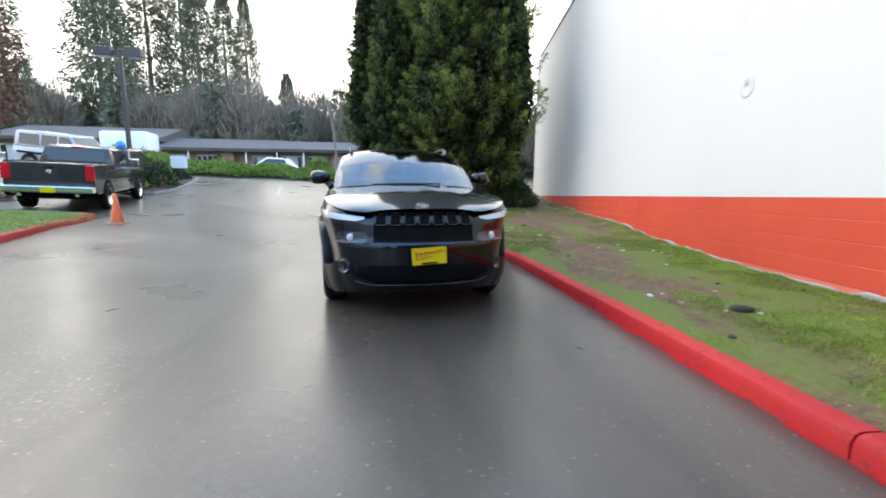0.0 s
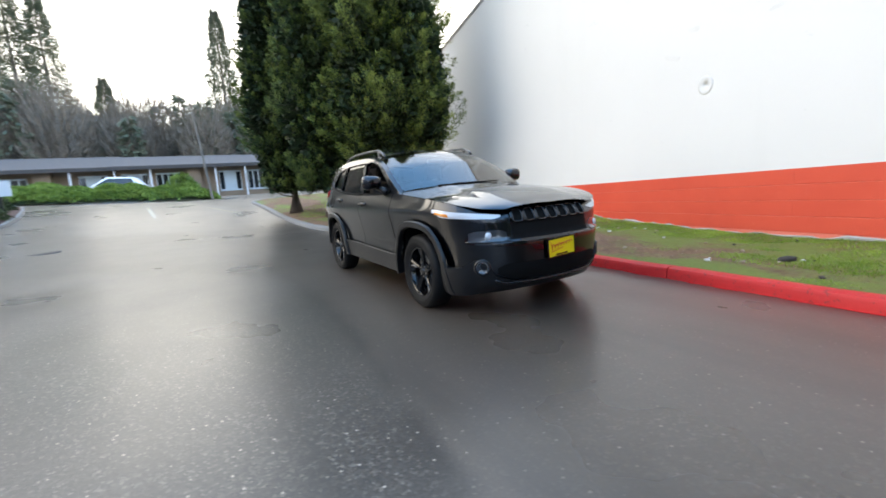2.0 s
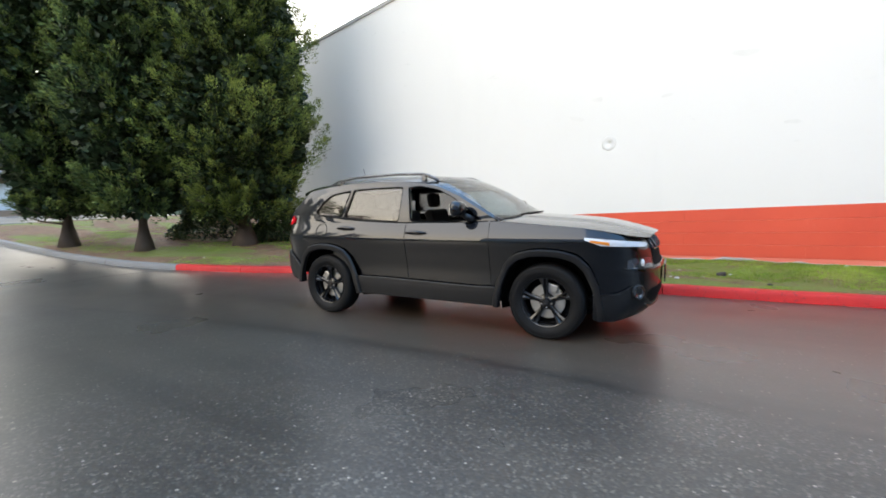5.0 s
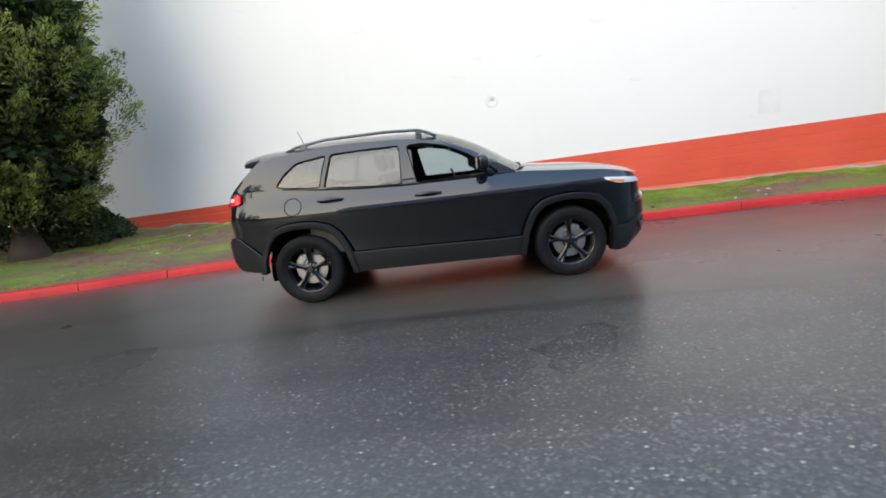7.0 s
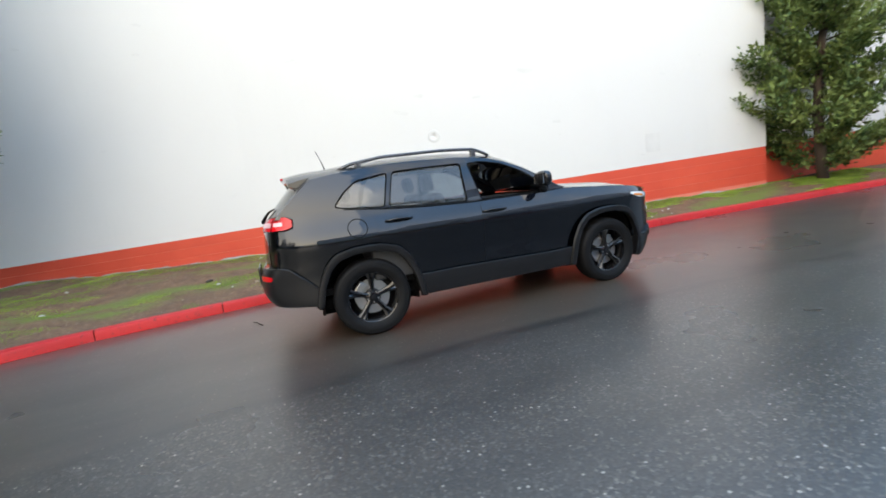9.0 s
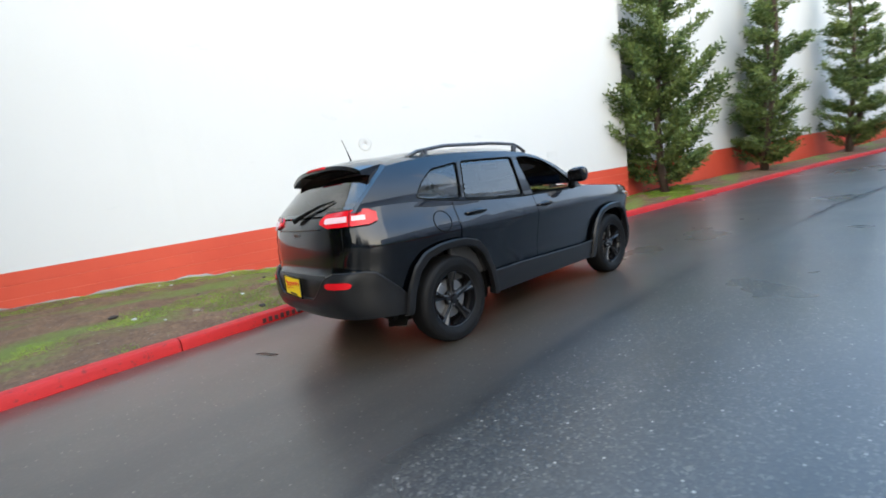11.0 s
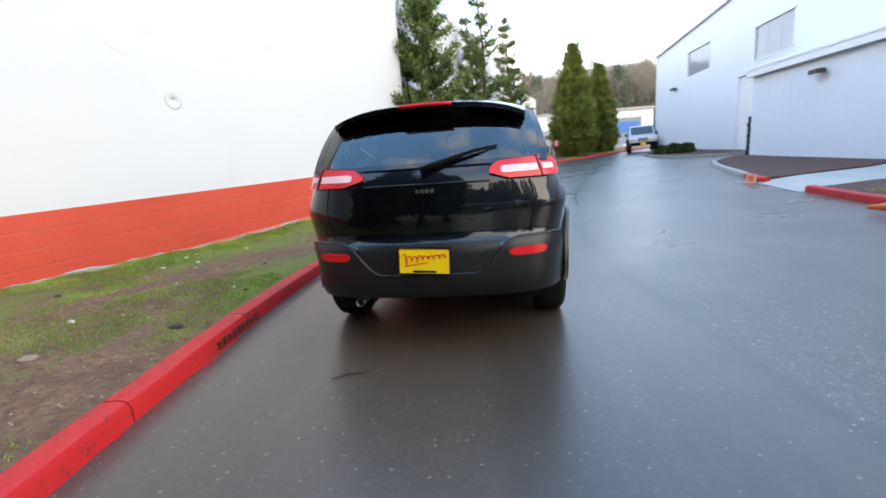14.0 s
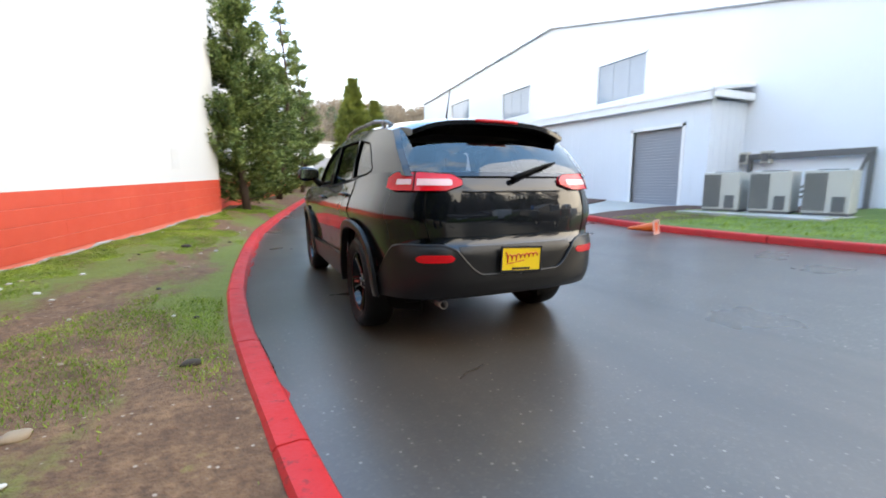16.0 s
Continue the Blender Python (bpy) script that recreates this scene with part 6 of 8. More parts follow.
kerb_line([(x, y, 0) for x, y in V_KERB], kerb_verge, lambda x, y: RED_KERB, side=-1.0)
kerb_far = empty("kerb_far", "grey kerb with one red end", "kerb", kind="structure")
kerb_line([(-6.45, -6.1, 0), (-6.7, -7.2, 0), (-7.0, -8.3, 0), (-7.35, -9.7, 0), (-7.75, -11.1, 0), (-8.3, -12.6, 0), (-9.2, -13.7, 0)], kerb_far, lambda x, y: RED_KERB if y > -7.6 else CONCRETE, 1.4, side=1.0)

F_KERB = [(-11.0, -15.3), (-10.0, -15.95), (-9.4, -16.6), (-8.85, -17.7), (-8.7, -19.3), (-8.8, -21.4), (-9.3, -23.4), (-10.2, -24.8)]
verge_sheet("bed_end", [(x - 0.1, y) for x, y in F_KERB] + [(-11.75, -24.9), (-11.75, -15.4)], MULCH, "dark mulch bed at the foot of the tall pale wall", 0.09)
kerb_end = empty("kerb_end", "low grey kerb round the bed at the building end", "kerb", kind="structure")
kerb_line([(x, y, 0) for x, y in F_KERB[::-1]], kerb_end, lambda x, y: DARK_CONCRETE, 1.8, side=-1.0)
for i, (x, y, q, h) in enumerate(((-9.6, -21.0, 0.36, 0.36), (-10.0, -20.4, 0.40, 0.42), (-10.4, -19.8, 0.38, 0.40))):
    bush("shrub", x, y, land(x, y) + 0.10, q, q, h, SHRUB, "low dark shrub in the bed by the pale wall", 80 + i, 1500, (0.08, 0.15), "bush", "shrubs by the pale wall")


def cooling_unit(m):
    m = m @ Matrix.Diagonal((0.9, 0.86, 0.9, 1))
    u = empty("cooling_unit", "beige metal outdoor cooling unit, half louvred", "cooling unit", m, "cooling units on the pad")
    part("cabinet", boxed(-0.38, 0.38, -0.46, 0.46, 0.06, 1.06, 0.015), UNIT_METAL, u)
    part("plinth", boxed(-0.36, 0.36, -0.44, 0.44, 0.0, 0.06), FIN_DARK, u)
    for k in range(9):
        part("louvre", boxed(0.381, 0.40, -0.44 + 0.05 * k, -0.41 + 0.05 * k, 0.12, 1.00), FIN_DARK, u)
    part("fan_guard", lathe(bmesh.new(), [(0.26, 1.06), (0.30, 1.09), (0.32, 1.06)], 20, closed=False), FIN_DARK, u)
    part("valve_panel", boxed(0.381, 0.40, 0.12, 0.36, 0.10, 0.45, 0.003), FIN_DARK, u, "dark service panel")
    return u


pad_z = land(-9.1, -2.0) + 0.13
unit = cooling_unit(pose(-9.25, -2.25, pad_z, 0, 0, 12))
for k, (x, y) in enumerate(((-9.46, -1.27), (-9.67, -0.29))):
    copy_thing(unit, pose(x, y, pad_z, 0, 0, 12))
tagged(part("pad", boxed(-10.2, -8.3, -2.9, 0.25, pad_z - 0.14, pad_z, 0.01, None), CONCRETE), "flat concrete pad under the cooling units", "pad", kind="structure")
rack = empty("pipe_rack", "dark steel pipe rack against the pale wall", "rack", pose(-11.2, -1.6, pad_z))
part("beam", boxed(-0.5, -0.42, -1.6, 1.2, 1.36, 1.52), FIN_DARK, rack)
part("brace", tube(bmesh.new(), (-0.45, 1.1, 1.4), (-0.3, 0.8, 0.2), 0.04), FIN_DARK, rack)
part("post", boxed(-0.5, -0.42, -1.6, -1.5, 0.0, 1.4), FIN_DARK, rack)
part("post", boxed(-0.5, -0.42, 1.1, 1.2, -0.1, 1.4), FIN_DARK, rack)
for k in range(3):
    part("pipe", tube(bmesh.new(), (1.45, -1.4, 0.55 - 0.12 * k), (0.6, 1.0, 0.62 - 0.12 * k), 0.03), FIN_DARK, rack)
# small meters on the pale wall
for y in (-3.35, -2.75):
    mt = empty("meter_box", "small grey meter box on the wall", "meter", pose(MX + 0.02, y, pad_z + 1.25))
    part("case", boxed(0, 0.16, -0.14, 0.14, 0, 0.34, 0.01), UNIT_METAL, mt)
    part("cover", boxed(0.16, 0.175, -0.10, 0.10, 0.05, 0.28, 0.005), FIN_DARK, mt)


def traffic_cone(m, label, group="cones"):
    c = empty("traffic_cone", label, "cone", m, group)
    b = bmesh.new()
    for a in ((-0.18, 0.18, 0.135, 0.18), (-0.18, 0.18, -0.18, -0.135), (-0.18, -0.135, -0.135, 0.135), (0.135, 0.18, -0.135, 0.135)):
        box(b, *a, -0.004, 0.03)
    box(b, -0.135, 0.135, -0.135, 0.135, 0.018, 0.03)
    part("base", b, CONE_BASE, c, "faded pinkish hollow base")
    part("opening", lathe(bmesh.new(), [(0.0005, 0.016), (0.10, 0.016), (0.11, 0.0175), (0.0005, 0.0178)], 20), ORANGE, c)
    part("body", lathe(bmesh.new(), [(0.135, 0.03), (0.128, 0.06), (0.03, 0.70), (0.022, 0.705), (0.022, 0.69), (0.12, 0.05)], 24), ORANGE, c, smooth=True)
    return c


traffic_cone(pose(-6.0, 5.5, land(-6.0, 5.5)), "upright orange traffic cone on the asphalt by the kerb")
traffic_cone(pose(-5.55, -1.2, land(-5.55, -1.3) + 0.135) @ pose(0, 0, 0, 96, 0, 20) @ Matrix.Scale(0.8, 4), "fallen orange traffic cone lying against the red kerb")
traffic_cone(pose(-6.30, -6.25, land(-6.3, -6.25) + 0.10) @ pose(0, 0, 0, 96, 0, -50) @ Matrix.Scale(0.6, 4), "small fallen orange cone at the kerb end")

# stack of tyres by the tall door
stack = empty("tyre_stack", "stack of black tyres standing by the pale wall", "tyres", pose(-10.9, -14.55, land(-10.9, -14.5)))
for k in range(7):
    part("tyre", lathe(bmesh.new(), [(0.20, 0.03), (0.30, 0.0), (0.335, 0.05), (0.335, 0.17), (0.30, 0.22), (0.20, 0.19)], 28, pose(random.uniform(-0.02, 0.02), random.uniform(-0.02, 0.02), 0.222 * k)), RUBBER, stack, angle=50)

# small red and white sign on a post by the cypress
sign = empty("sign_post", "small red and white sign on a wooden post", "sign", pose(-4.95, -29.2, land(-4.95, -29.2)))
part("post", boxed(-0.05, 0.05, -0.05, 0.05, 0, 1.35), BARK, sign)
board = part("board", boxed(-0.16, 0.16, 0.051, 0.065, 1.05, 1.55, 0.01), PLATE_RED, sign)
for k in range(3):
    part("bar", boxed(-0.11, 0.11, 0.066, 0.070, 1.16 + 0.12 * k, 1.21 + 0.12 * k), WHITE_PAINT, board, "white bar of lettering")

# ---- marks and pieces on the wall ----
PATCH_GREY = simple("weathered filler", (0.602, 0.599, 0.583), 0.8, vary=0.10, scale=30, bump=0.3)
wy = math.atan(WALL_B)


def on_wall(y, z, lift=0.0):
    """A pose on the wall's face, its z axis pointing out of the wall."""
    n = Vector((-1, WALL_B, 0)).normalized()
    p = Vector((wall_x(y), y, z)) + n * lift
    return Matrix.Translation(p) @ Matrix((Vector((WALL_B, 1, 0)).normalized(), Vector((0, 0, 1)), n)).transposed().to_4x4()


# a round filled opening and a square patch
ring = part("round_patch", lathe(bmesh.new(), [(0.0005, 0.002), (0.085, 0.0022), (0.10, 0.005), (0.125, 0.0045), (0.135, 0.0), (0.0005, -0.01)], 28, on_wall(-1.22, 2.39)), PATCH_GREY, wall_main, "round filled opening", smooth=True)
part("square_patch", boxed(-0.17, 0.17, -0.21, 0.21, -0.01, 0.006, 0.003, on_wall(-6.04, 1.69)), PATCH_GREY, wall_main, "square grey filled patch")
rng_w = random.Random(8)
for y, z, w in ((5.26, 2.83, 0.10), (1.31, 4.16, 0.08), (-1.0, 3.25, 0.16), (-0.6, 2.95, 0.20), (-2.2, 3.1, 0.14), (-3.3, 3.55, 0.22), (-4.1, 4.3, 0.18), (0.9, 2.2, 0.06), (2.6, 3.3, 0.07), (4.3, 4.6, 0.10), (-3.9, 2.4, 0.12), (6.4, 4.9, 0.10)):
    pts = [(w * rng_w.uniform(0.6, 1.1) * math.cos(a), 0.28 * w * rng_w.uniform(0.5, 1.2) * math.sin(a)) for a in lin(0, 2 * math.pi, 9)[:-1]]
    part("paint_scab", prism(bmesh.new(), pts, 0.003, on_wall(y, z) @ pose(0, 0, 0, 0, 0, rng_w.uniform(-12, 12))), PATCH_GREY, wall_main)

# ragged concrete footing below the red band
bm = bmesh.new()
rows = []
for y in np.arange(STEP_Y, END_Y, 0.12):
    z = bank_z(wall_x(y) - 0.05, y)
    h = 0.015 + 0.09 * max(0, noise.noise((y * 1.7, 0, 3))) + 0.03 * noise.noise((y * 6, 1, 3))
    d = 0.025 + 0.02 * noise.noise((y * 3, 2, 3))
    rows.append([bm.verts.new(p) for p in ((wall_x(y) - d, y, z - 0.15), (wall_x(y) - d, y, z + h * 0.7), (wall_x(y) - d * 0.3, y, z + h), (wall_x(y) + 0.05, y, z + h))])
for a, b in zip(rows, rows[1:]):
    for j in range(3):
        bm.faces.new((a[j], a[j + 1], b[j + 1], b[j]))
bmesh.ops.recalc_face_normals(bm, faces=bm.faces[:])
part("footing", bm, CONCRETE, wall_main, "chipped grey concrete footing")


# ---- marks on the road ----
SEAL = simple("dark crack sealant", (0.018, 0.017, 0.016), 0.36, vary=0.2, scale=30)
LINE_WHITE = simple("worn yellow-white line paint", (0.50, 0.47, 0.36), 0.6, vary=0.35, scale=40)


def road_ribbon(name, pts, width, material, label, ragged=0.3, lift=0.005, seed=3):
    rng = random.Random(seed)
    bm = bmesh.new()
    fine = []
    for a, b in zip(pts, pts[1:]):
        n = max(1, int(math.hypot(b[0] - a[0], b[1] - a[1]) / 0.12))
        fine += [(a[0] + (b[0] - a[0]) * i / n, a[1] + (b[1] - a[1]) * i / n) for i in range(n)]
    fine.append(pts[-1])
    prev = None
    for i, (x, y) in enumerate(fine):
        a, b = fine[max(0, i - 1)], fine[min(len(fine) - 1, i + 1)]
        d = Vector((b[0] - a[0], b[1] - a[1])).normalized()
        w = width * (1 + rng.uniform(-ragged, ragged)) / 2
        j = rng.uniform(-ragged, ragged) * width * 0.6 + (0.07 * noise.noise((x * 1.3, y * 1.3, seed)) if ragged > 0.5 else 0)
        ps = []
        for k in (-1, 1):
            px, py = x - d.y * (k * w + j), y + d.x * (k * w + j)
            ps.append(bm.verts.new((px, py, land(px, py) + lift)))
        if prev:
            bm.faces.new((prev[0], prev[1], ps[1], ps[0]))
        prev = ps
    bmesh.ops.recalc_face_normals(bm, faces=bm.faces[:])
    for f in bm.faces:
        if f.normal.z < 0:
            f.normal_flip()
    return tagged(part(name, bm, material), label, "road mark", kind="structure")


road_ribbon("trim_crack", [(-2.1, -5.2), (-2.57, -8.0), (-3.6, -11.4), (-4.64, -14.8), (-6.2, -20.0)], 0.04, SEAL, "dark sealed crack along the asphalt", 0.8, 0.012, seed=4)
road_ribbon("trim_crack", [(-1.1, 7.45), (-0.5, 7.55), (0.25, 7.4)], 0.05, SEAL, "short dark sealed crack across the asphalt", 0.6, 0.006, seed=24)
road_ribbon("trim_line", [(-3.1, 7.55), (-2.4, 7.50), (-1.7, 7.6)], 0.035, LINE_WHITE, "thin pale scratch across the asphalt", 0.5, 0.006, seed=25)
road_ribbon("trim_line", [(-4.0, 15.0), (-4.6, 19.8)], 0.10, LINE_WHITE, "worn pale parking bay line", 0.15)
road_ribbon("trim_line", [(-1.0, 15.0), (-2.1, 18.6)], 0.10, LINE_WHITE, "worn pale parking bay line", 0.2, seed=6)
# red overspray on the asphalt along the kerb
for k, (ya, yb) in enumerate(((-5.2, -4.3), (-4.1, -3.2), (-3.0, -2.5), (-2.2, -1.1), (1.9, 2.6), (3.1, 4.1), (4.5, 5.2))):
    road_ribbon("trim_overspray", [(kerb_x(y) - 0.014, y) for y in lin(ya, yb, 8)], 0.030, RED_KERB, "thin red paint overspray at the kerb's foot", 0.7, 0.003, seed=40 + k)
manhole = empty("manhole_cover", "round dark iron manhole cover in the asphalt", "manhole cover", pose(-5.75, 7.85, land(-5.75, 7.85)))
part("lid", lathe(bmesh.new(), [(0.0005, 0.004), (0.30, 0.004), (0.30, -0.02), (0.0005, -0.02)], 32), SEAL, manhole)
part("ring", lathe(bmesh.new(), [(0.31, 0.005), (0.34, 0.005), (0.34, -0.02), (0.31, -0.02)], 32), DARK_CONCRETE, manhole)
spot = empty("flattened_can", "small dark flattened scrap on the asphalt", "scrap", pose(-1.61, -3.49, 0.004))
part("scrap", lathe(bmesh.new(), [(0.0005, 0.012), (0.035, 0.010), (0.045, 0.0), (0.0005, -0.004)], 14, Matrix.Diagonal((1.3, 0.8, 1, 1))), MATT_BLACK, spot)


# worn stencilled lettering on the kerb's face, as plain bars
STENCIL = simple("worn black stencil paint", (0.055, 0.016, 0.014), 0.6, vary=0.5, scale=60)
for k, tall in enumerate((0.055, 0.060, 0.052, 0.058, 0.060, 0.054, 0.058, 0.050, 0.057)):
    y = 2.14 - 0.072 * k
    d = math.degrees(math.atan2(kerb_x(y - 0.05) - kerb_x(y + 0.05), 0.1))
    part("lettering_bar", boxed(-0.009, 0.02, -0.020, 0.020, 0.018, 0.018 + tall, 0.0, pose(kerb_x(y), y, land(kerb_x(y), y), 0, 0, d)), STENCIL, kerb_main, "worn black stencilled letter as a plain bar")


# ---- litter and stones on the bank ----
STONE = simple("pale brown stone", (0.30, 0.22, 0.15), 0.8, vary=0.3, scale=20, bump=0.4)
PALE_STONE = simple("pale chipped stone", (0.52, 0.49, 0.45), 0.8, vary=0.3, scale=20, bump=0.3)
CLOD = simple("dark earth clod", (0.045, 0.035, 0.028), 0.95, vary=0.3, scale=20, bump=0.6)


def stone(x, y, r, material, label, seed):
    bm = bmesh.new()
    bmesh.ops.create_icosphere(bm, subdivisions=2, radius=r)
    rng = random.Random(seed)
    a = rng.uniform(0, 6)
    for v in bm.verts:
        k = 1 + 0.3 * noise.noise(v.co / r * 1.1 + Vector((seed, 0, 0)))
        v.co = Vector((v.co.x * k * 1.25, v.co.y * k * 0.85, v.co.z * k * 0.55))
    bmesh.ops.rotate(bm, verts=bm.verts[:], cent=(0, 0, 0), matrix=Matrix.Rotation(a, 3, "Z"))
    ob = part("stone", bm, material, smooth=True)
    ob.location = (x, y, bank_z(x, y) + r * 0.2)
    return tagged(ob, label, "stone", "loose stones on the bank")


rs = random.Random(4)
for i in range(60):
    y = rs.uniform(-5.5, 7.5)
    x = rs.uniform(kerb_x(y) + 0.3, wall_x(y) - 0.15)
    stone(x, y, rs.choice((0.014, 0.018, 0.024, 0.03)), rs.choice((STONE, PALE_STONE, CLOD, PALE_STONE)), "small loose stone on the bare earth", i)
stone(2.62, 2.62, 0.045, STONE, "rounded tan stone on the bare earth", 91)
stone(2.65, -3.0, 0.07, CLOD, "dark clod of earth in the grass", 92)
stone(3.3, 3.4, 0.05, CLOD, "dark clod of earth in the grass", 93)
stone(2.1, 2.0, 0.045, CLOD, "dark clod of earth by the kerb", 94)


plank = empty("plank", "pale grey board lying on the grass behind the cedars", "board", pose(4.4, 12.1, bank_z(4.4, 12.1) + 0.06, 0, 6, 35))
part("board", boxed(-0.42, 0.42, -0.07, 0.07, -0.015, 0.015, 0.004), PALE_STONE, plank)
twig = empty("twig", "thin dark twig lying on the wet asphalt", "twig", pose(0.57, 2.5, 0.008, 0, 0, 25))
part("stick", pipe(bmesh.new(), [(-0.12, 0, 0), (-0.04, 0.012, 0.004), (0.05, -0.006, 0.003), (0.13, 0.015, 0)], [0.004, 0.006, 0.005, 0.003], 6), CLOD, twig)


# ---- vehicles across the lot ----
SILVER = paint_material("silver paint", (0.42, 0.44, 0.47), 0.35, 0.7, 0.2)
GREY_PAINT = paint_material("dark grey truck paint", (0.035, 0.033, 0.033), 0.3, 1.0, 0.3)
WHITE_CAR = paint_material("white car paint", (0.72, 0.74, 0.77), 0.35, 0.7)
CAR_GLASS = simple("dark car window", (0.02, 0.025, 0.03), 0.05, vary=0.2, Coat_Weight=0.5)
BLUE = simple("blue balloon skin", (0.02, 0.25, 0.70), 0.25, vary=0.1)


def side_extrude(bm, outline, half, top_in=0.0, z_in=1.0, bevel=0.03):
    """A side outline (along, up) given width across; points above z_in lean inward."""
    rings = []
    for sx in (-1, 1):
        rings.append([bm.verts.new((sx * (half - top_in * max(0.0, z - z_in)), y, z)) for y, z in outline])
    n = len(outline)
    fs = [bm.faces.new(rings[0]), bm.faces.new(rings[1][::-1])]
    for i in range(n):
        j = (i + 1) % n
        fs.append(bm.faces.new((rings[0][i], rings[1][i], rings[1][j], rings[0][j])))
    bmesh.ops.recalc_face_normals(bm, faces=bm.faces[:])
    if bevel:
        es = [e for e in bm.edges if len(e.link_faces) == 2 and e.calc_face_angle(0) > 0.5]
        bmesh.ops.bevel(bm, geom=es, offset=bevel, segments=2, profile=0.5, affect="EDGES")
    return bm


def simple_wheel(parent, x, y, r, rim_mat, side):
    w = new("wheel")
    w.parent = parent
    w.matrix_basis = pose(x, y, r) @ pose(0, 0, 0, 0, 90 * side, 0)
    part("tyre", lathe(bmesh.new(), [(r * 0.64, 0.11), (r * 0.9, 0.125), (r, 0.09), (r, -0.09), (r * 0.9, -0.125), (r * 0.64, -0.11)], 28), RUBBER, w, angle=50)
    part("rim", lathe(bmesh.new(), [(0.0005, 0.06), (r * 0.25, 0.075), (r * 0.30, 0.05), (r * 0.55, 0.075), (r * 0.65, 0.11), (r * 0.65, -0.05), (0.0005, -0.05)], 20), rim_mat, w, angle=40)


def window_panel(parent, pts, half, top_in, z_in, mat, lift=0.012):
    for side in (1, -1):
        bm = bmesh.new()
        vs = [bm.verts.new((side * (half - top_in * max(0.0, z - z_in) + lift), y, z)) for y, z in pts]
        f = bm.faces.new(vs)
        ex = bmesh.ops.extrude_face_region(bm, geom=[f])
        for v in [g for g in ex["geom"] if isinstance(g, bmesh.types.BMVert)]:
            v.co.x -= side * 0.03
        bmesh.ops.recalc_face_normals(bm, faces=bm.faces[:])
        part("window", bm, mat, parent)


def pickup_truck(m, paint, label, plate=True):
    t = empty("pickup_truck", label, "truck", m, "parked vehicles")
    # nose at +y, tail at y = 0
    body = [(0.10, 0.62), (0.04, 0.80), (0.04, 1.42), (2.05, 1.42), (2.10, 1.38), (4.15, 1.36), (5.55, 1.22), (5.75, 1.05), (5.78, 0.62), (5.60, 0.45), (0.30, 0.50)]
    part("body", side_extrude(bmesh.new(), body, 1.0, 0.08, 1.0, 0.05), paint, t, angle=40)
    cab = [(2.06, 1.36), (2.20, 1.88), (2.45, 1.96), (3.60, 1.96), (4.45, 1.36)]
    part("cab", side_extrude(bmesh.new(), cab, 0.96, 0.30, 1.36, 0.05), paint, t, angle=40)
    part("bed_floor", boxed(-0.80, 0.80, 0.12, 2.0, 1.415, 1.435, 0.0), MATT_BLACK, t)
    window_panel(t, [(2.35, 1.42), (2.42, 1.84), (3.02, 1.86), (3.05, 1.42)], 0.96, 0.30, 1.36, CAR_GLASS)
    window_panel(t, [(3.12, 1.42), (3.10, 1.86), (3.55, 1.84), (4.12, 1.42)], 0.96, 0.30, 1.36, CAR_GLASS)
    part("rear_window", boxed(-0.72, 0.72, -0.015, 0.015, -0.21, 0.21, 0.02, pose(0, 2.115, 1.63, -15, 0, 0)), CAR_GLASS, t)
    part("stop_lamp", boxed(-0.16, 0.16, 2.20, 2.26, 1.88, 1.92, 0.01), RED_LENS, t, "red stop lamp")
    gate = part("tailgate", boxed(-0.80, 0.80, 0.0, 0.05, 0.84, 1.40, 0.02), paint, t)
    part("badge", lathe(bmesh.new(), [(0.0005, 0.012), (0.055, 0.010), (0.065, 0.0), (0.0005, 0)], 6, pose(0, 0, 1.16, 90, 0, 0)), CHROME, gate, "silver maker's mark as a plain shape")
    part("handle", boxed(-0.12, 0.12, -0.02, 0.0, 1.26, 1.32, 0.006), GLOSS_BLACK, gate)
    bump = part("rear_bumper", boxed(-1.0, 1.0, -0.16, 0.08, 0.56, 0.76, 0.04), CHROME, t, "chrome rear bumper")
    if plate:
        part("licence_plate", boxed(-0.16, 0.16, -0.175, -0.165, 0.57, 0.73), YELLOW, bump, "yellow dealer plate")
    part("underside", boxed(-0.8, 0.8, 0.2, 5.4, 0.36, 0.56), MATT_BLACK, t)
    for side in (1, -1):
        part("tail_lamp", boxed(side * 0.90 - 0.10, side * 0.90 + 0.10, -0.01, 0.10, 0.92, 1.36, 0.02), RED_LENS, t, "red tail lamp")
        part("exhaust", tube(bmesh.new(), (side * 0.62, -0.12, 0.50), (side * 0.62, 0.2, 0.50), 0.05), CHROME, t)
        mir = part("door_mirror", boxed(side * 1.10 - 0.12, side * 1.10 + 0.12, 3.85, 3.95, 1.36, 1.60, 0.03), CHROME, t, "chrome door mirror")
        for y in (2.95, 3.75):
            part("door_handle", boxed(side * 0.99 - 0.02, side * 0.99 + 0.03, y - 0.10, y + 0.02, 1.22, 1.26, 0.01), CHROME, t)
        for y in (1.15, 4.72):
            arch = [(y + 0.52 * math.cos(a), 0.42 + 0.50 * math.sin(a)) for a in lin(0, math.pi, 14)]
            part("wheel_well", prism(bmesh.new(), arch, 0.02, Matrix(((0, 0, side, side * 0.985), (1, 0, 0, 0), (0, 1, 0, 0), (0, 0, 0, 1)))), MATT_BLACK, t)
            simple_wheel(t, side * 0.92, y, 0.41, CHROME, side)
    return t


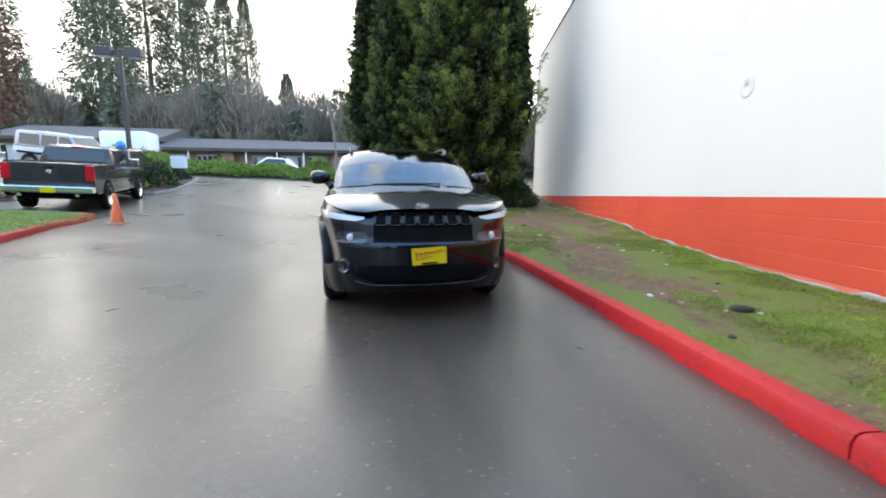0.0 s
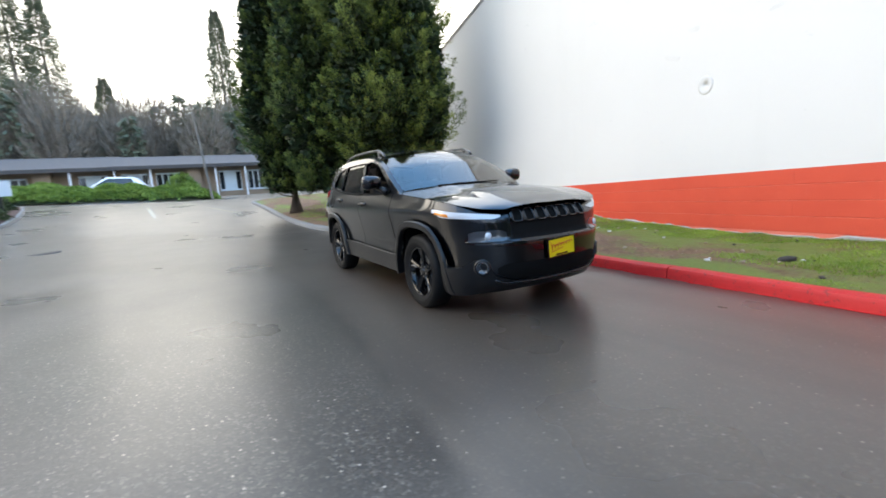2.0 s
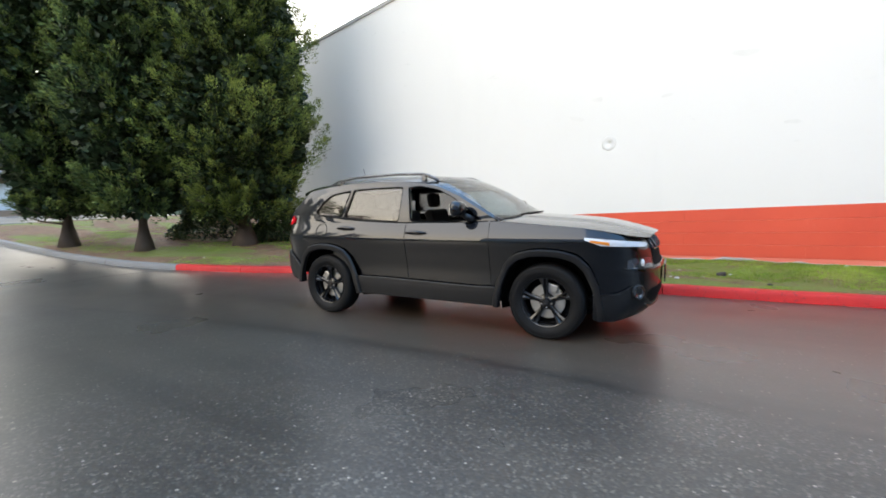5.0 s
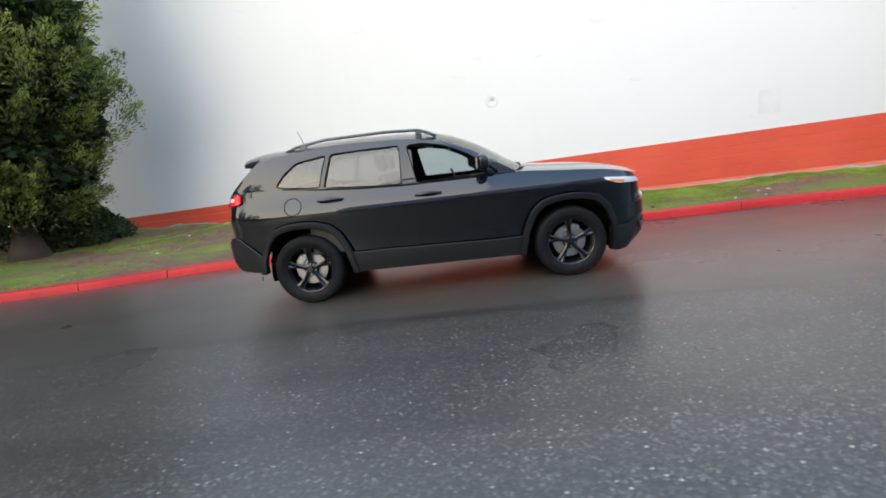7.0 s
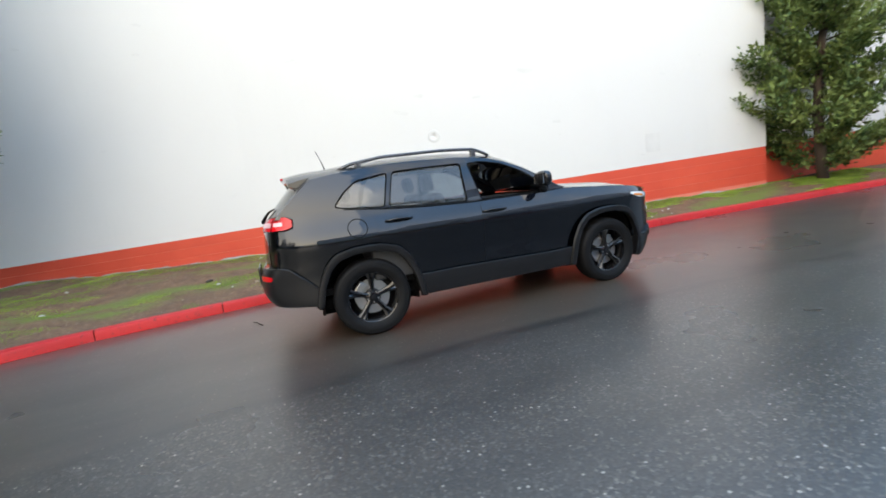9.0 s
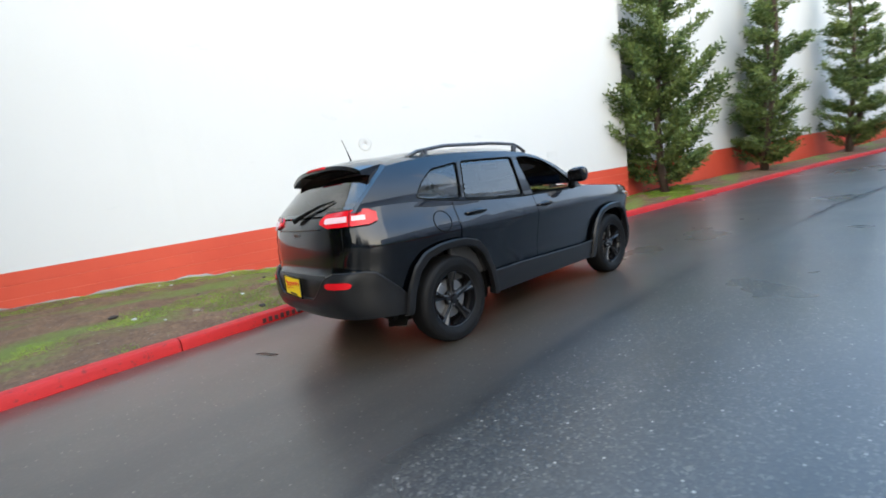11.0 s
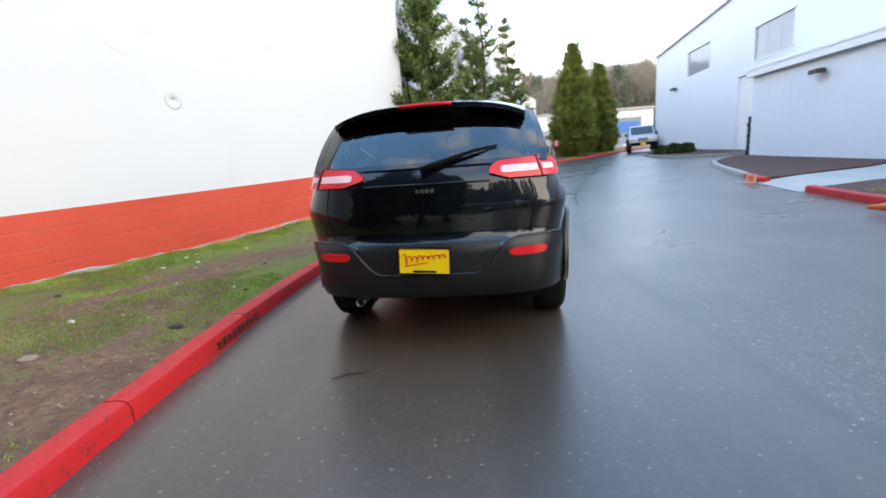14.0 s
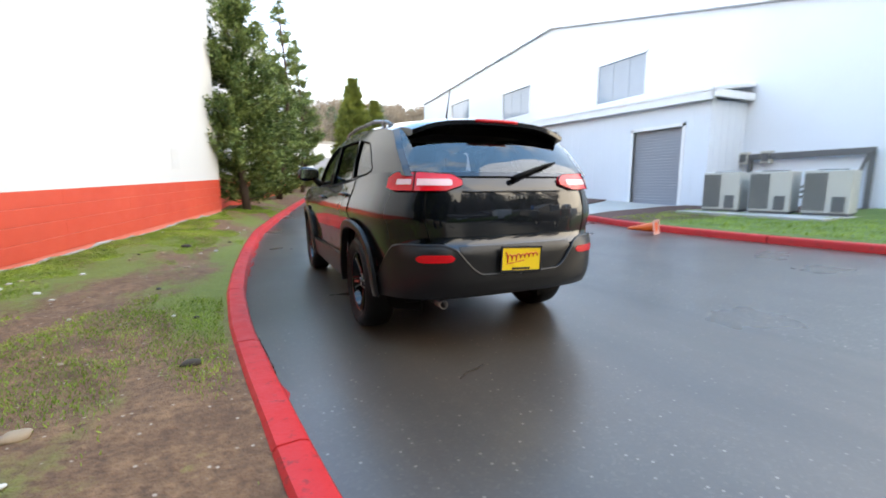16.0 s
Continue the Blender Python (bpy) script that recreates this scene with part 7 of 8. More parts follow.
def tilt_pose(x, y, rz, length=3.0):
    """Stands a vehicle on the sloping ground with its nose along rz."""
    d = Vector((-math.sin(radians(rz)), math.cos(radians(rz)), 0))
    r = Vector((d.y, -d.x, 0))
    z0 = land(x, y)
    z1 = land(x + d.x * length, y + d.y * length)
    zr, zl = land(x + r.x, y + r.y), land(x - r.x, y - r.y)
    f = Vector((d.x * length, d.y * length, z1 - z0)).normalized()
    s = Vector((2 * r.x, 2 * r.y, zr - zl)).normalized()
    u = s.cross(f).normalized()
    s = f.cross(u)
    return Matrix.Translation((x, y, z0)) @ Matrix((s, f, u)).transposed().to_4x4()


def boxy_wagon(m, paint, label, length=4.3, hood=1.25):
    t = empty("off_road_wagon", label, "car", m, "parked vehicles")
    L = length
    part("body", side_extrude(bmesh.new(), [(0.0, 0.60), (0.0, 1.12), (L - hood, 1.14), (L - 0.10, 1.10), (L, 0.95), (L, 0.62), (L - 0.2, 0.50), (0.2, 0.50)], 0.90, 0.05, 0.9, 0.05), paint, t, angle=40)
    part("cab", side_extrude(bmesh.new(), [(0.04, 1.13), (0.10, 1.78), (0.25, 1.84), (L - hood - 0.62, 1.84), (L - hood - 0.05, 1.14)], 0.86, 0.12, 1.13, 0.04), paint, t, angle=40)
    e = L - hood
    window_panel(t, [(0.25, 1.22), (0.28, 1.70), (1.15, 1.72), (1.15, 1.22)], 0.86, 0.12, 1.13, CAR_GLASS)
    window_panel(t, [(1.25, 1.22), (1.25, 1.72), (1.92, 1.72), (1.92, 1.22)], 0.86, 0.12, 1.13, CAR_GLASS)
    window_panel(t, [(2.02, 1.22), (2.02, 1.72), (e - 0.62, 1.72), (e - 0.22, 1.22)], 0.86, 0.12, 1.13, CAR_GLASS)
    part("windscreen", boxed(-0.70, 0.70, -0.01, 0.01, -0.33, 0.33, 0.0, pose(0, e - 0.315, 1.49, 39, 0, 0)), CAR_GLASS, t)
    part("spare_wheel", lathe(bmesh.new(), [(0.10, 0.10), (0.33, 0.10), (0.37, 0.06), (0.37, -0.06), (0.10, -0.06)], 24, pose(0, -0.12, 1.0, 90, 0, 0)), RUBBER, t, angle=50)
    part("front_bumper", boxed(-0.85, 0.85, L, L + 0.16, 0.50, 0.70, 0.03), MATT_BLACK, t)
    part("licence_plate", boxed(-0.16, 0.16, L + 0.161, L + 0.170, 0.52, 0.68), YELLOW, t, "yellow dealer plate")
    for k in range(7):
        part("grille_slot", boxed(-0.30 + 0.09 * k, -0.25 + 0.09 * k, L, L + 0.012, 0.76, 1.02, 0.0), MATT_BLACK, t)
    for side in (1, -1):
        part("head_lamp", lathe(bmesh.new(), [(0.0005, 0.02), (0.08, 0.015), (0.09, 0.0), (0.0005, -0.02)], 18, pose(side * 0.52, L, 0.90, -90, 0, 0)), CLEAR_LENS, t, smooth=True)
        part("door_mirror", boxed(side * 1.0 - 0.1, side * 1.0 + 0.1, e - 0.45, e - 0.35, 1.16, 1.34, 0.02), MATT_BLACK, t)
        for y in (0.75, L - 0.80):
            part("fender", boxed(side * 0.88 - 0.10, side * 0.88 + 0.10, y - 0.52, y + 0.52, 0.80, 0.90, 0.03), MATT_BLACK, t)
            simple_wheel(t, side * 0.83, y, 0.40, STEEL, side)
    return t


def low_car(m, paint, label, length=4.6, height=1.45, name="parked_sedan"):
    t = empty(name, label, "car", m, "parked vehicles")
    L, H = length, height
    part("body", side_extrude(bmesh.new(), [(0.0, 0.55), (0.05, 0.92), (0.9, 0.96), (L - 1.2, 0.95), (L - 0.15, 0.78), (L, 0.55), (L - 0.15, 0.28), (0.15, 0.30)], 0.88, 0.10, 0.6, 0.06), paint, t, angle=40)
    part("cab", side_extrude(bmesh.new(), [(0.35, 0.94), (0.95, H - 0.03), (1.3, H), (L - 2.25, H), (L - 1.35, 0.94)], 0.84, 0.35, 0.94, 0.06), paint, t, angle=40)
    window_panel(t, [(0.75, 1.0), (1.05, H - 0.10), (L - 2.35, H - 0.10), (L - 1.62, 1.0)], 0.84, 0.35, 0.94, CAR_GLASS)
    for side in (1, -1):
        part("tail_lamp", boxed(side * 0.68 - 0.14, side * 0.68 + 0.14, 0.0, 0.07, 0.74, 0.86, 0.01), RED_LENS, t)
        part("head_lamp", boxed(side * 0.66 - 0.16, side * 0.66 + 0.16, L - 0.12, L - 0.02, 0.62, 0.74, 0.02), CLEAR_LENS, t)
        for y in (0.85, L - 0.85):
            simple_wheel(t, side * 0.80, y, 0.32, STEEL, side)
    return t


truck = pickup_truck(tilt_pose(-8.5, 7.5, 11) @ Matrix.Diagonal((0.98, 0.96, 0.93, 1)), GREY_PAINT, "dark grey crew cab pickup truck with chrome bumper")
pickup_truck(tilt_pose(-12.25, 7.2, 11) @ Matrix.Diagonal((0.98, 0.96, 0.93, 1)), WHITE_CAR, "white pickup truck parked beside the grey one", False)
boxy_wagon(tilt_pose(-16.0, 18.9, -98), SILVER, "silver-blue boxy off-road wagon with a spare wheel behind")
black_car = low_car(tilt_pose(-10.6, 14.2, 4), CAR_BLACK, "black car parked nose in beyond the pickup", 4.6, 1.65)
boxy_wagon(tilt_pose(-11.5, -31.0, -14), SILVER, "silver off-road wagon facing the lot with a yellow plate")
low_car(tilt_pose(-14.2, -33.0, 60), GREY_PAINT, "dark car parked by the building end")
low_car(tilt_pose(-5.2, 33.0, 80), WHITE_CAR, "white car parked in front of the low shops", 4.8, 1.6)
low_car(tilt_pose(-18.4, 11.4, -80), WHITE_CAR, "white car at the edge of the lot")
balloon = empty("balloon", "round blue balloon floating on a string above the black car", "balloon", pose(-10.0, 14.6, land(-10.0, 14.6)))
bm = bmesh.new()
bmesh.ops.create_uvsphere(bm, u_segments=20, v_segments=12, radius=0.18, matrix=Matrix.Translation((0, 0, 1.82)) @ Matrix.Diagonal((1, 1, 1.1, 1)))
part("skin", bm, BLUE, balloon, smooth=True)
part("string", tube(bmesh.new(), (0, 0, 1.35), (0, 0, 1.64), 0.006, n=5), WHITE_PAINT, balloon)


# ---- lamp post, planter, hedge ----
def lamp_post(x, y):
    z = land(x, y)
    p = empty("street_lamp", "tall dark lamp post with two box heads", "lamp", pose(x, y, z))
    part("pole", boxed(-0.08, 0.08, -0.08, 0.08, 0, 6.0, 0.015), LAMP_BROWN, p)
    part("foot", lathe(bmesh.new(), [(0.0005, 0.5), (0.28, 0.5), (0.30, 0.46), (0.30, -0.3), (0.0005, -0.3)], 18), CONCRETE, p)
    for s in (1, -1):
        head = part("head", boxed(s * 0.62 - 0.34, s * 0.62 + 0.34, -0.24, 0.24, 5.68, 6.08, 0.03), LAMP_BROWN, p)
        part("arm", boxed(min(0.05 * s, 0.30 * s), max(0.05 * s, 0.30 * s), -0.05, 0.05, 5.78, 5.95), LAMP_BROWN, p)
        part("lens", boxed(s * 0.62 - 0.28, s * 0.62 + 0.28, -0.19, 0.19, 5.665, 5.679), TRIM_WHITE, head)


lamp_post(-10.95, 17.4)
PL = [(-9.0, 12.9), (-8.35, 13.2), (-8.1, 14.4), (-8.3, 16.6), (-8.8, 19.3), (-9.3, 21.3), (-10.2, 22.2), (-11.2, 22.0)]
kerb_planter = empty("kerb_planter", "grey concrete kerb round the planted bed", "kerb", kind="structure")
kerb_line([(x, y, 0) for x, y in PL], kerb_planter, lambda x, y: DARK_CONCRETE, side=-1.0)
verge_sheet("bed_planter", [(x - 0.12, y) for x, y in PL] + [(-12.2, 20), (-11.0, 14.0)], MULCH, "dark mulch bed with low shrubs", 0.13)
for i, (x, y, r, h, mt) in enumerate(((-9.1, 15.4, 0.75, 0.95, SHRUB), (-9.6, 14.0, 0.6, 0.8, IVY), (-10.0, 17.2, 0.9, 1.3, IVY), (-9.7, 19.4, 0.5, 0.5, SHRUB), (-10.6, 15.6, 0.9, 1.4, SHRUB))):
    bush("shrub", x, y, land(x, y) + 0.10, r, r, h, mt, "rounded green shrub in the mulch bed", 60 + i, 1500, (0.08, 0.15), "bush", "shrubs in the planted bed")
notice = empty("notice_board", "small pale blue-white notice board in the bed", "sign", pose(-9.2, 18.3, land(-9.2, 18.3)))
part("panel", boxed(-0.38, 0.38, -0.02, 0.02, 0.75, 1.35, 0.01), TRIM_WHITE, notice)
part("post", boxed(-0.04, 0.04, 0.02, 0.08, 0, 1.3), LAMP_BROWN, notice)


def hedge_bank():
    """A long bank of ivy-like ground cover."""
    rng = np.random.default_rng(77)
    n = 26000
    x = rng.uniform(-16.5, -1.2, n)
    v = rng.uniform(0, 1, n)
    y = 25.6 + v * 5.0 + 0.10 * (x + 8)
    top = 0.85 * np.sin(np.clip(v * 1.25 + 0.06, 0, 1) * math.pi * 0.62) ** 0.7 * np.clip((-1.2 - x) / 1.6, 0, 1) ** 0.6
    z = np.array([land(a, b) for a, b in zip(x, y)]) + top * (1 + 0.15 * np.sin(x * 1.7) + 0.10 * np.sin(x * 4.3 + 1))
    p = np.stack([x, y, z], 1)
    L = rng.uniform(0.12, 0.26, n)
    d = rng.normal(size=(n, 3)) * 0.7 + np.array([0, -0.5, 0.8])
    ob = blades("hedge", p, d, L, L * 0.6, IVY, seed=8)
    tagged(ob, "low spreading bank of bright green ground cover", "hedge", kind="stuff")
    # earth below the leaves
    bm = bmesh.new()
    rows = []
    for xx in lin(-16.5, -1.2, 40):
        row = []
        for vv in lin(0, 1, 8):
            yy = 25.6 + vv * 5.0 + 0.10 * (xx + 8)
            t = 0.85 * math.sin(min(1, vv * 1.25 + 0.06) * math.pi * 0.62) ** 0.7 * max(0.0, min(1, (-1.2 - xx) / 1.6)) ** 0.6
            row.append(bm.verts.new((xx, yy, land(xx, yy) + t - 0.12)))
        rows.append(row)
    for a, b in zip(rows, rows[1:]):
        for i in range(8):
            bm.faces.new((a[i], b[i], b[i + 1], a[i + 1]))
    tagged(part("ground_bank", bm, simple("shaded leaf mould", (0.03, 0.04, 0.012), 0.95, vary=0.3)), "dark leafy soil of the bank", "ground", kind="structure")


hedge_bank()
bush("shrub", -3.2, 28.6, land(-3.2, 28.6) + 0.6, 0.9, 0.9, 1.0, IVY, "rounded green shrub on the bank", 70, 1800, (0.10, 0.18))


# ---- low shops beyond the hedge ----
ROOF_BROWN = simple("brown grey shingles", (0.105, 0.092, 0.088), 0.85, vary=0.25, scale=20, bump=0.4)
TAN = simple("tan wooden siding", (0.27, 0.195, 0.14), 0.8, vary=0.2, scale=10)
BLUE_WHITE = simple("pale blue shop front", (0.52, 0.62, 0.68), 0.5, vary=0.15)


def shop_house(x0, x1, y, z, wall_h, roof_h, depth, label, bays):
    h = empty("shop_building", label, "building", pose(0, y, z), "low shops beyond the lot")
    wall = part("wall", boxed(x0, x1, 0, depth, -1.5, wall_h), TAN, h)
    rf = bmesh.new()
    prof = [(-1.6, wall_h - 0.10), (-1.6, wall_h + 0.10), (depth / 2, wall_h + roof_h), (depth + 0.8, wall_h + 0.1), (depth + 0.8, wall_h - 0.1)]
    lo = [rf.verts.new((x0 - 0.4, b, c)) for b, c in prof]
    hi = [rf.verts.new((x1 + 0.4, b, c)) for b, c in prof]
    rf.faces.new(lo)
    rf.faces.new(hi[::-1])
    for i in range(5):
        rf.faces.new((lo[i], lo[(i + 1) % 5], hi[(i + 1) % 5], hi[i]))
    bmesh.ops.recalc_face_normals(rf, faces=rf.faces[:])
    part("roof", rf, ROOF_BROWN, h)
    part("fascia", boxed(x0 - 0.42, x1 + 0.42, -1.66, -1.60, wall_h - 0.22, wall_h + 0.06), LAMP_BROWN, h)
    w = (x1 - x0) / bays
    for k in range(bays):
        a = x0 + w * k
        kind = k % 3
        if kind == 2:
            part("pier", boxed(a + w * 0.1, a + w * 0.5, -0.9, 0.0, -1.5, wall_h - 0.1), TAN, h)
            continue
        win = part("window", boxed(a + w * 0.12, a + w * 0.88, -0.06, 0.02, 0.2, wall_h - 0.5), BLUE_WHITE, h)
        n = 4
        for j in range(n):
            if kind == 0 and j in (1, 2):
                continue
            p0 = a + w * 0.12 + w * 0.76 * j / n
            part("pane", boxed(p0 + 0.06, p0 + w * 0.76 / n - 0.06, -0.09, -0.061, 0.35, wall_h - 0.65), CAR_GLASS, win)
        part("post", boxed(a - 0.06, a + 0.06, -1.45, -1.33, -1.5, wall_h - 0.1), TRIM_WHITE, h)


shop_house(-34, -19.8, 43.5, 1.35, 3.7, 1.75, 10, "long low building with a brown hipped roof", 5)
shop_house(-19.2, -8.6, 42.5, 1.5, 2.75, 1.45, 9, "low shop row with brown roof and white window frames", 4)
shop_house(-8.2, 4.5, 42.0, 1.6, 2.65, 1.35, 9, "low shop row with pale blue windows below a brown roof", 5)
shop_house(6.0, 17.0, 40.0, 1.55, 2.6, 1.3, 9, "low brown-roofed shop row behind the cedars", 4)
trailer = empty("box_trailer", "white rounded box trailer parked by the shops", "trailer", pose(-17.9, 33.1, land(-17.9, 33.1)))
part("box", boxed(-1.7, 1.7, -1.1, 1.1, 0.45, 2.65, 0.25), WHITE_CAR, trailer, angle=40)
simple_wheel(trailer, 0.0, -1.0, 0.35, STEEL, 1)
part("tow_bar", tube(bmesh.new(), (1.7, 0, 0.6), (2.7, 0, 0.5), 0.05), LAMP_BROWN, trailer)
# far white building past the wagon
far_b = empty("far_building", "low white industrial building beyond the lot", "building", pose(-13, -62, 1.6))
part("wall", boxed(-10, 10, -8, 0, 0, 5.6), TRIM_WHITE, far_b)
part("roof_edge", boxed(-10.2, 10.2, -8.2, 0.2, 5.6, 5.95), CONCRETE, far_b)
part("door", boxed(2.0, 6.5, 0.0, 0.06, 0, 3.6), DOOR_GREY, far_b)
part("door", boxed(-6.0, -1.5, 0.0, 0.06, 0, 3.6), DOOR_GREY, far_b)
BANNER = simple("blue banner cloth", (0.05, 0.16, 0.42), 0.7, vary=0.15)
gate = part("window", boxed(-8.4, -3.4, 0.061, 0.12, 0.9, 4.6), WINDOW_SKY, far_b, "wide grey-framed shop window")
for a in ((-8.5, -8.3, 0.8, 4.7), (-3.5, -3.3, 0.8, 4.7), (-8.3, -3.5, 4.5, 4.7)):
    part("frame", boxed(a[0], a[1], 0.10, 0.18, a[2], a[3]), UNIT_METAL, gate)
part("banner", boxed(-8.1, -3.9, 0.121, 0.15, 2.5, 4.0), BANNER, gate, "blue advertising banner")
# thin pole by the hedge
pole = empty("utility_pole", "thin grey pole beside the hedge", "pole", pose(-1.6, 25.2, land(-1.6, 25.2)))
part("shaft", tube(bmesh.new(), (0, 0, -0.2), (-0.45, 0, 5.2), 0.075, 0.05, 10), GREY_BARK, pole)
part("cap", tube(bmesh.new(), (-0.45, 0, 5.2), (-0.455, 0, 5.3), 0.06, 0.03, 10), GREY_BARK, pole)


# ---- woods ----
# far woods: distance haze is put into the paler fir and twig colours
FIR_HAZY = leaf_material("haze-pale fir needles", (0.075, 0.098, 0.066), (0.112, 0.137, 0.092), (0.160, 0.180, 0.122))
TWIG = leaf_material("bare brown twigs", (0.15, 0.122, 0.096), (0.20, 0.166, 0.132), (0.25, 0.210, 0.170))
RUSSET = leaf_material("russet dead leaves", (0.075, 0.030, 0.020), (0.12, 0.052, 0.034), (0.17, 0.085, 0.058))


def fir_points(rng, x, y, z, h, r, n, bare=0.25):
    """Leaves of one tall fir: layered drooping sprays with gaps between."""
    tiers = int(h * 1.1)
    t = rng.integers(0, tiers, n) / tiers
    hh = bare + (1 - bare) * t
    a = rng.uniform(0, 2 * math.pi, n)
    branch = np.floor(a / (2 * math.pi) * 11) / 11 * 2 * math.pi + (t * 37 % 1) * 6.28
    a = branch + rng.normal(size=n) * 0.16
    lim = r * (1.02 - t) ** 0.75 * (0.65 + 0.5 * np.abs(np.sin(t * 23 + x)))
    rr = lim * np.sqrt(rng.uniform(0.02, 1, n))
    p = np.stack([x + rr * np.cos(a), y + rr * np.sin(a), z + h * hh - rr * 0.22 + rng.normal(size=n) * 0.32], 1)
    d = np.stack([np.cos(a), np.sin(a), np.full(n, -0.35)], 1) + rng.normal(size=(n, 3)) * 0.35
    return p, d


def fir_tree(x, y, h, r, seed, n=15000, label="tall dark fir with ragged drooping branches", bare=0.25):
    z = hill(x, y)
    t = empty("fir_tree", label, "tree", pose(x, y, z), "tall firs on the slope")
    rng = np.random.default_rng(seed)
    part("trunk", pipe(bmesh.new(), [(0, 0, -0.5), (0, 0, h * 0.5), (0, 0, h * 0.99)], [h * 0.014, h * 0.008, 0.02], 8), GREY_BARK, t, smooth=True)
    p, d = fir_points(rng, 0, 0, 0, h, r, n, bare)
    L = rng.uniform(0.25, 0.62, n) * max(0.6, r / 4.0)
    blades("crown", p, d, L, L * 0.30, FIR_HAZY, t, seed=seed)


for i, (x, y, h, r) in enumerate(((-46, 55, 33, 4.5), (-40.5, 56, 30, 3.6), (-52, 62, 36, 5), (-35.5, 66, 37, 5.5), (-29.5, 67, 33, 4.8), (-26.0, 70, 34, 4.6), (-22.0, 64, 29, 4.2), (-19.0, 66, 27, 3.8), (-16.5, 68, 26, 3.5), (-31.5, 60, 31, 4.4), (-12.5, 80, 18, 4.0), (2.8, 62, 24, 4.0), (8.0, 60, 17, 3.8), (-60, 60, 34, 5), (14, 66, 22, 4))):
    fir_tree(x, y, h, r * 0.85, 100 + i, bare=0.30 if i < 10 else 0.1)


def woods(name, label, spots, material_mix, seed):
    rng = np.random.default_rng(seed)
    P, D, L = {0: [], 1: []}, {0: [], 1: []}, {0: [], 1: []}
    bm = bmesh.new()
    for x, y in spots:
        z = hill(x, y) - 0.5
        if rng.random() < material_mix:
            h, r = rng.uniform(8, 14), rng.uniform(2.0, 3.2)
            p, d = fir_points(rng, x, y, z, h, r, 1000, 0.05)
            k = 0
            l = rng.uniform(0.4, 0.85, 1000)
        else:
            h, r = rng.uniform(7, 12), rng.uniform(2.0, 3.4)
            n = 1100
            v = rng.normal(size=(n, 3))
            v /= np.linalg.norm(v, axis=1, keepdims=True)
            p = np.array([x, y, z + h * 0.62]) + v * np.array([r, r, h * 0.42]) * rng.uniform(0.3, 1, n)[:, None] ** 0.5
            d = v * 0.5 + np.array([0, 0, 1.0]) + rng.normal(size=(n, 3)) * 0.3
            k = 1
            l = rng.uniform(0.9, 1.9, n)
            for j in range(3):
                q = rng.normal(size=2) * r * 0.35
                tube(bm, (x, y, z), (x + q[0], y + q[1], z + h * 0.85), 0.12, 0.03, 4, False)
        P[k].append(p)
        D[k].append(d)
        L[k].append(l)
    for k, mat, width in ((0, FIR_HAZY, 0.38), (1, TWIG, 0.055)):
        if P[k]:
            l = np.concatenate(L[k])
            ob = blades(name, np.concatenate(P[k]), np.concatenate(D[k]), l, l * width, mat, seed=seed + k)
            tagged(ob, label if k == 0 else "bare brown winter trees between the firs", "woods", kind="stuff")
    tagged(part("woods", bm, GREY_BARK), "thin grey trunks in the winter woods", "woods", kind="stuff")


wr = random.Random(12)
woods("woods", "dense dark green firs on the far slope", [(wr.uniform(-75, 45), wr.uniform(54, 92)) for _ in range(620)], 0.42, 300)
woods("woods", "mixed firs on the hill behind the buildings", [(wr.uniform(-75, 25), wr.uniform(-130, -80)) for _ in range(420)], 0.22, 400)
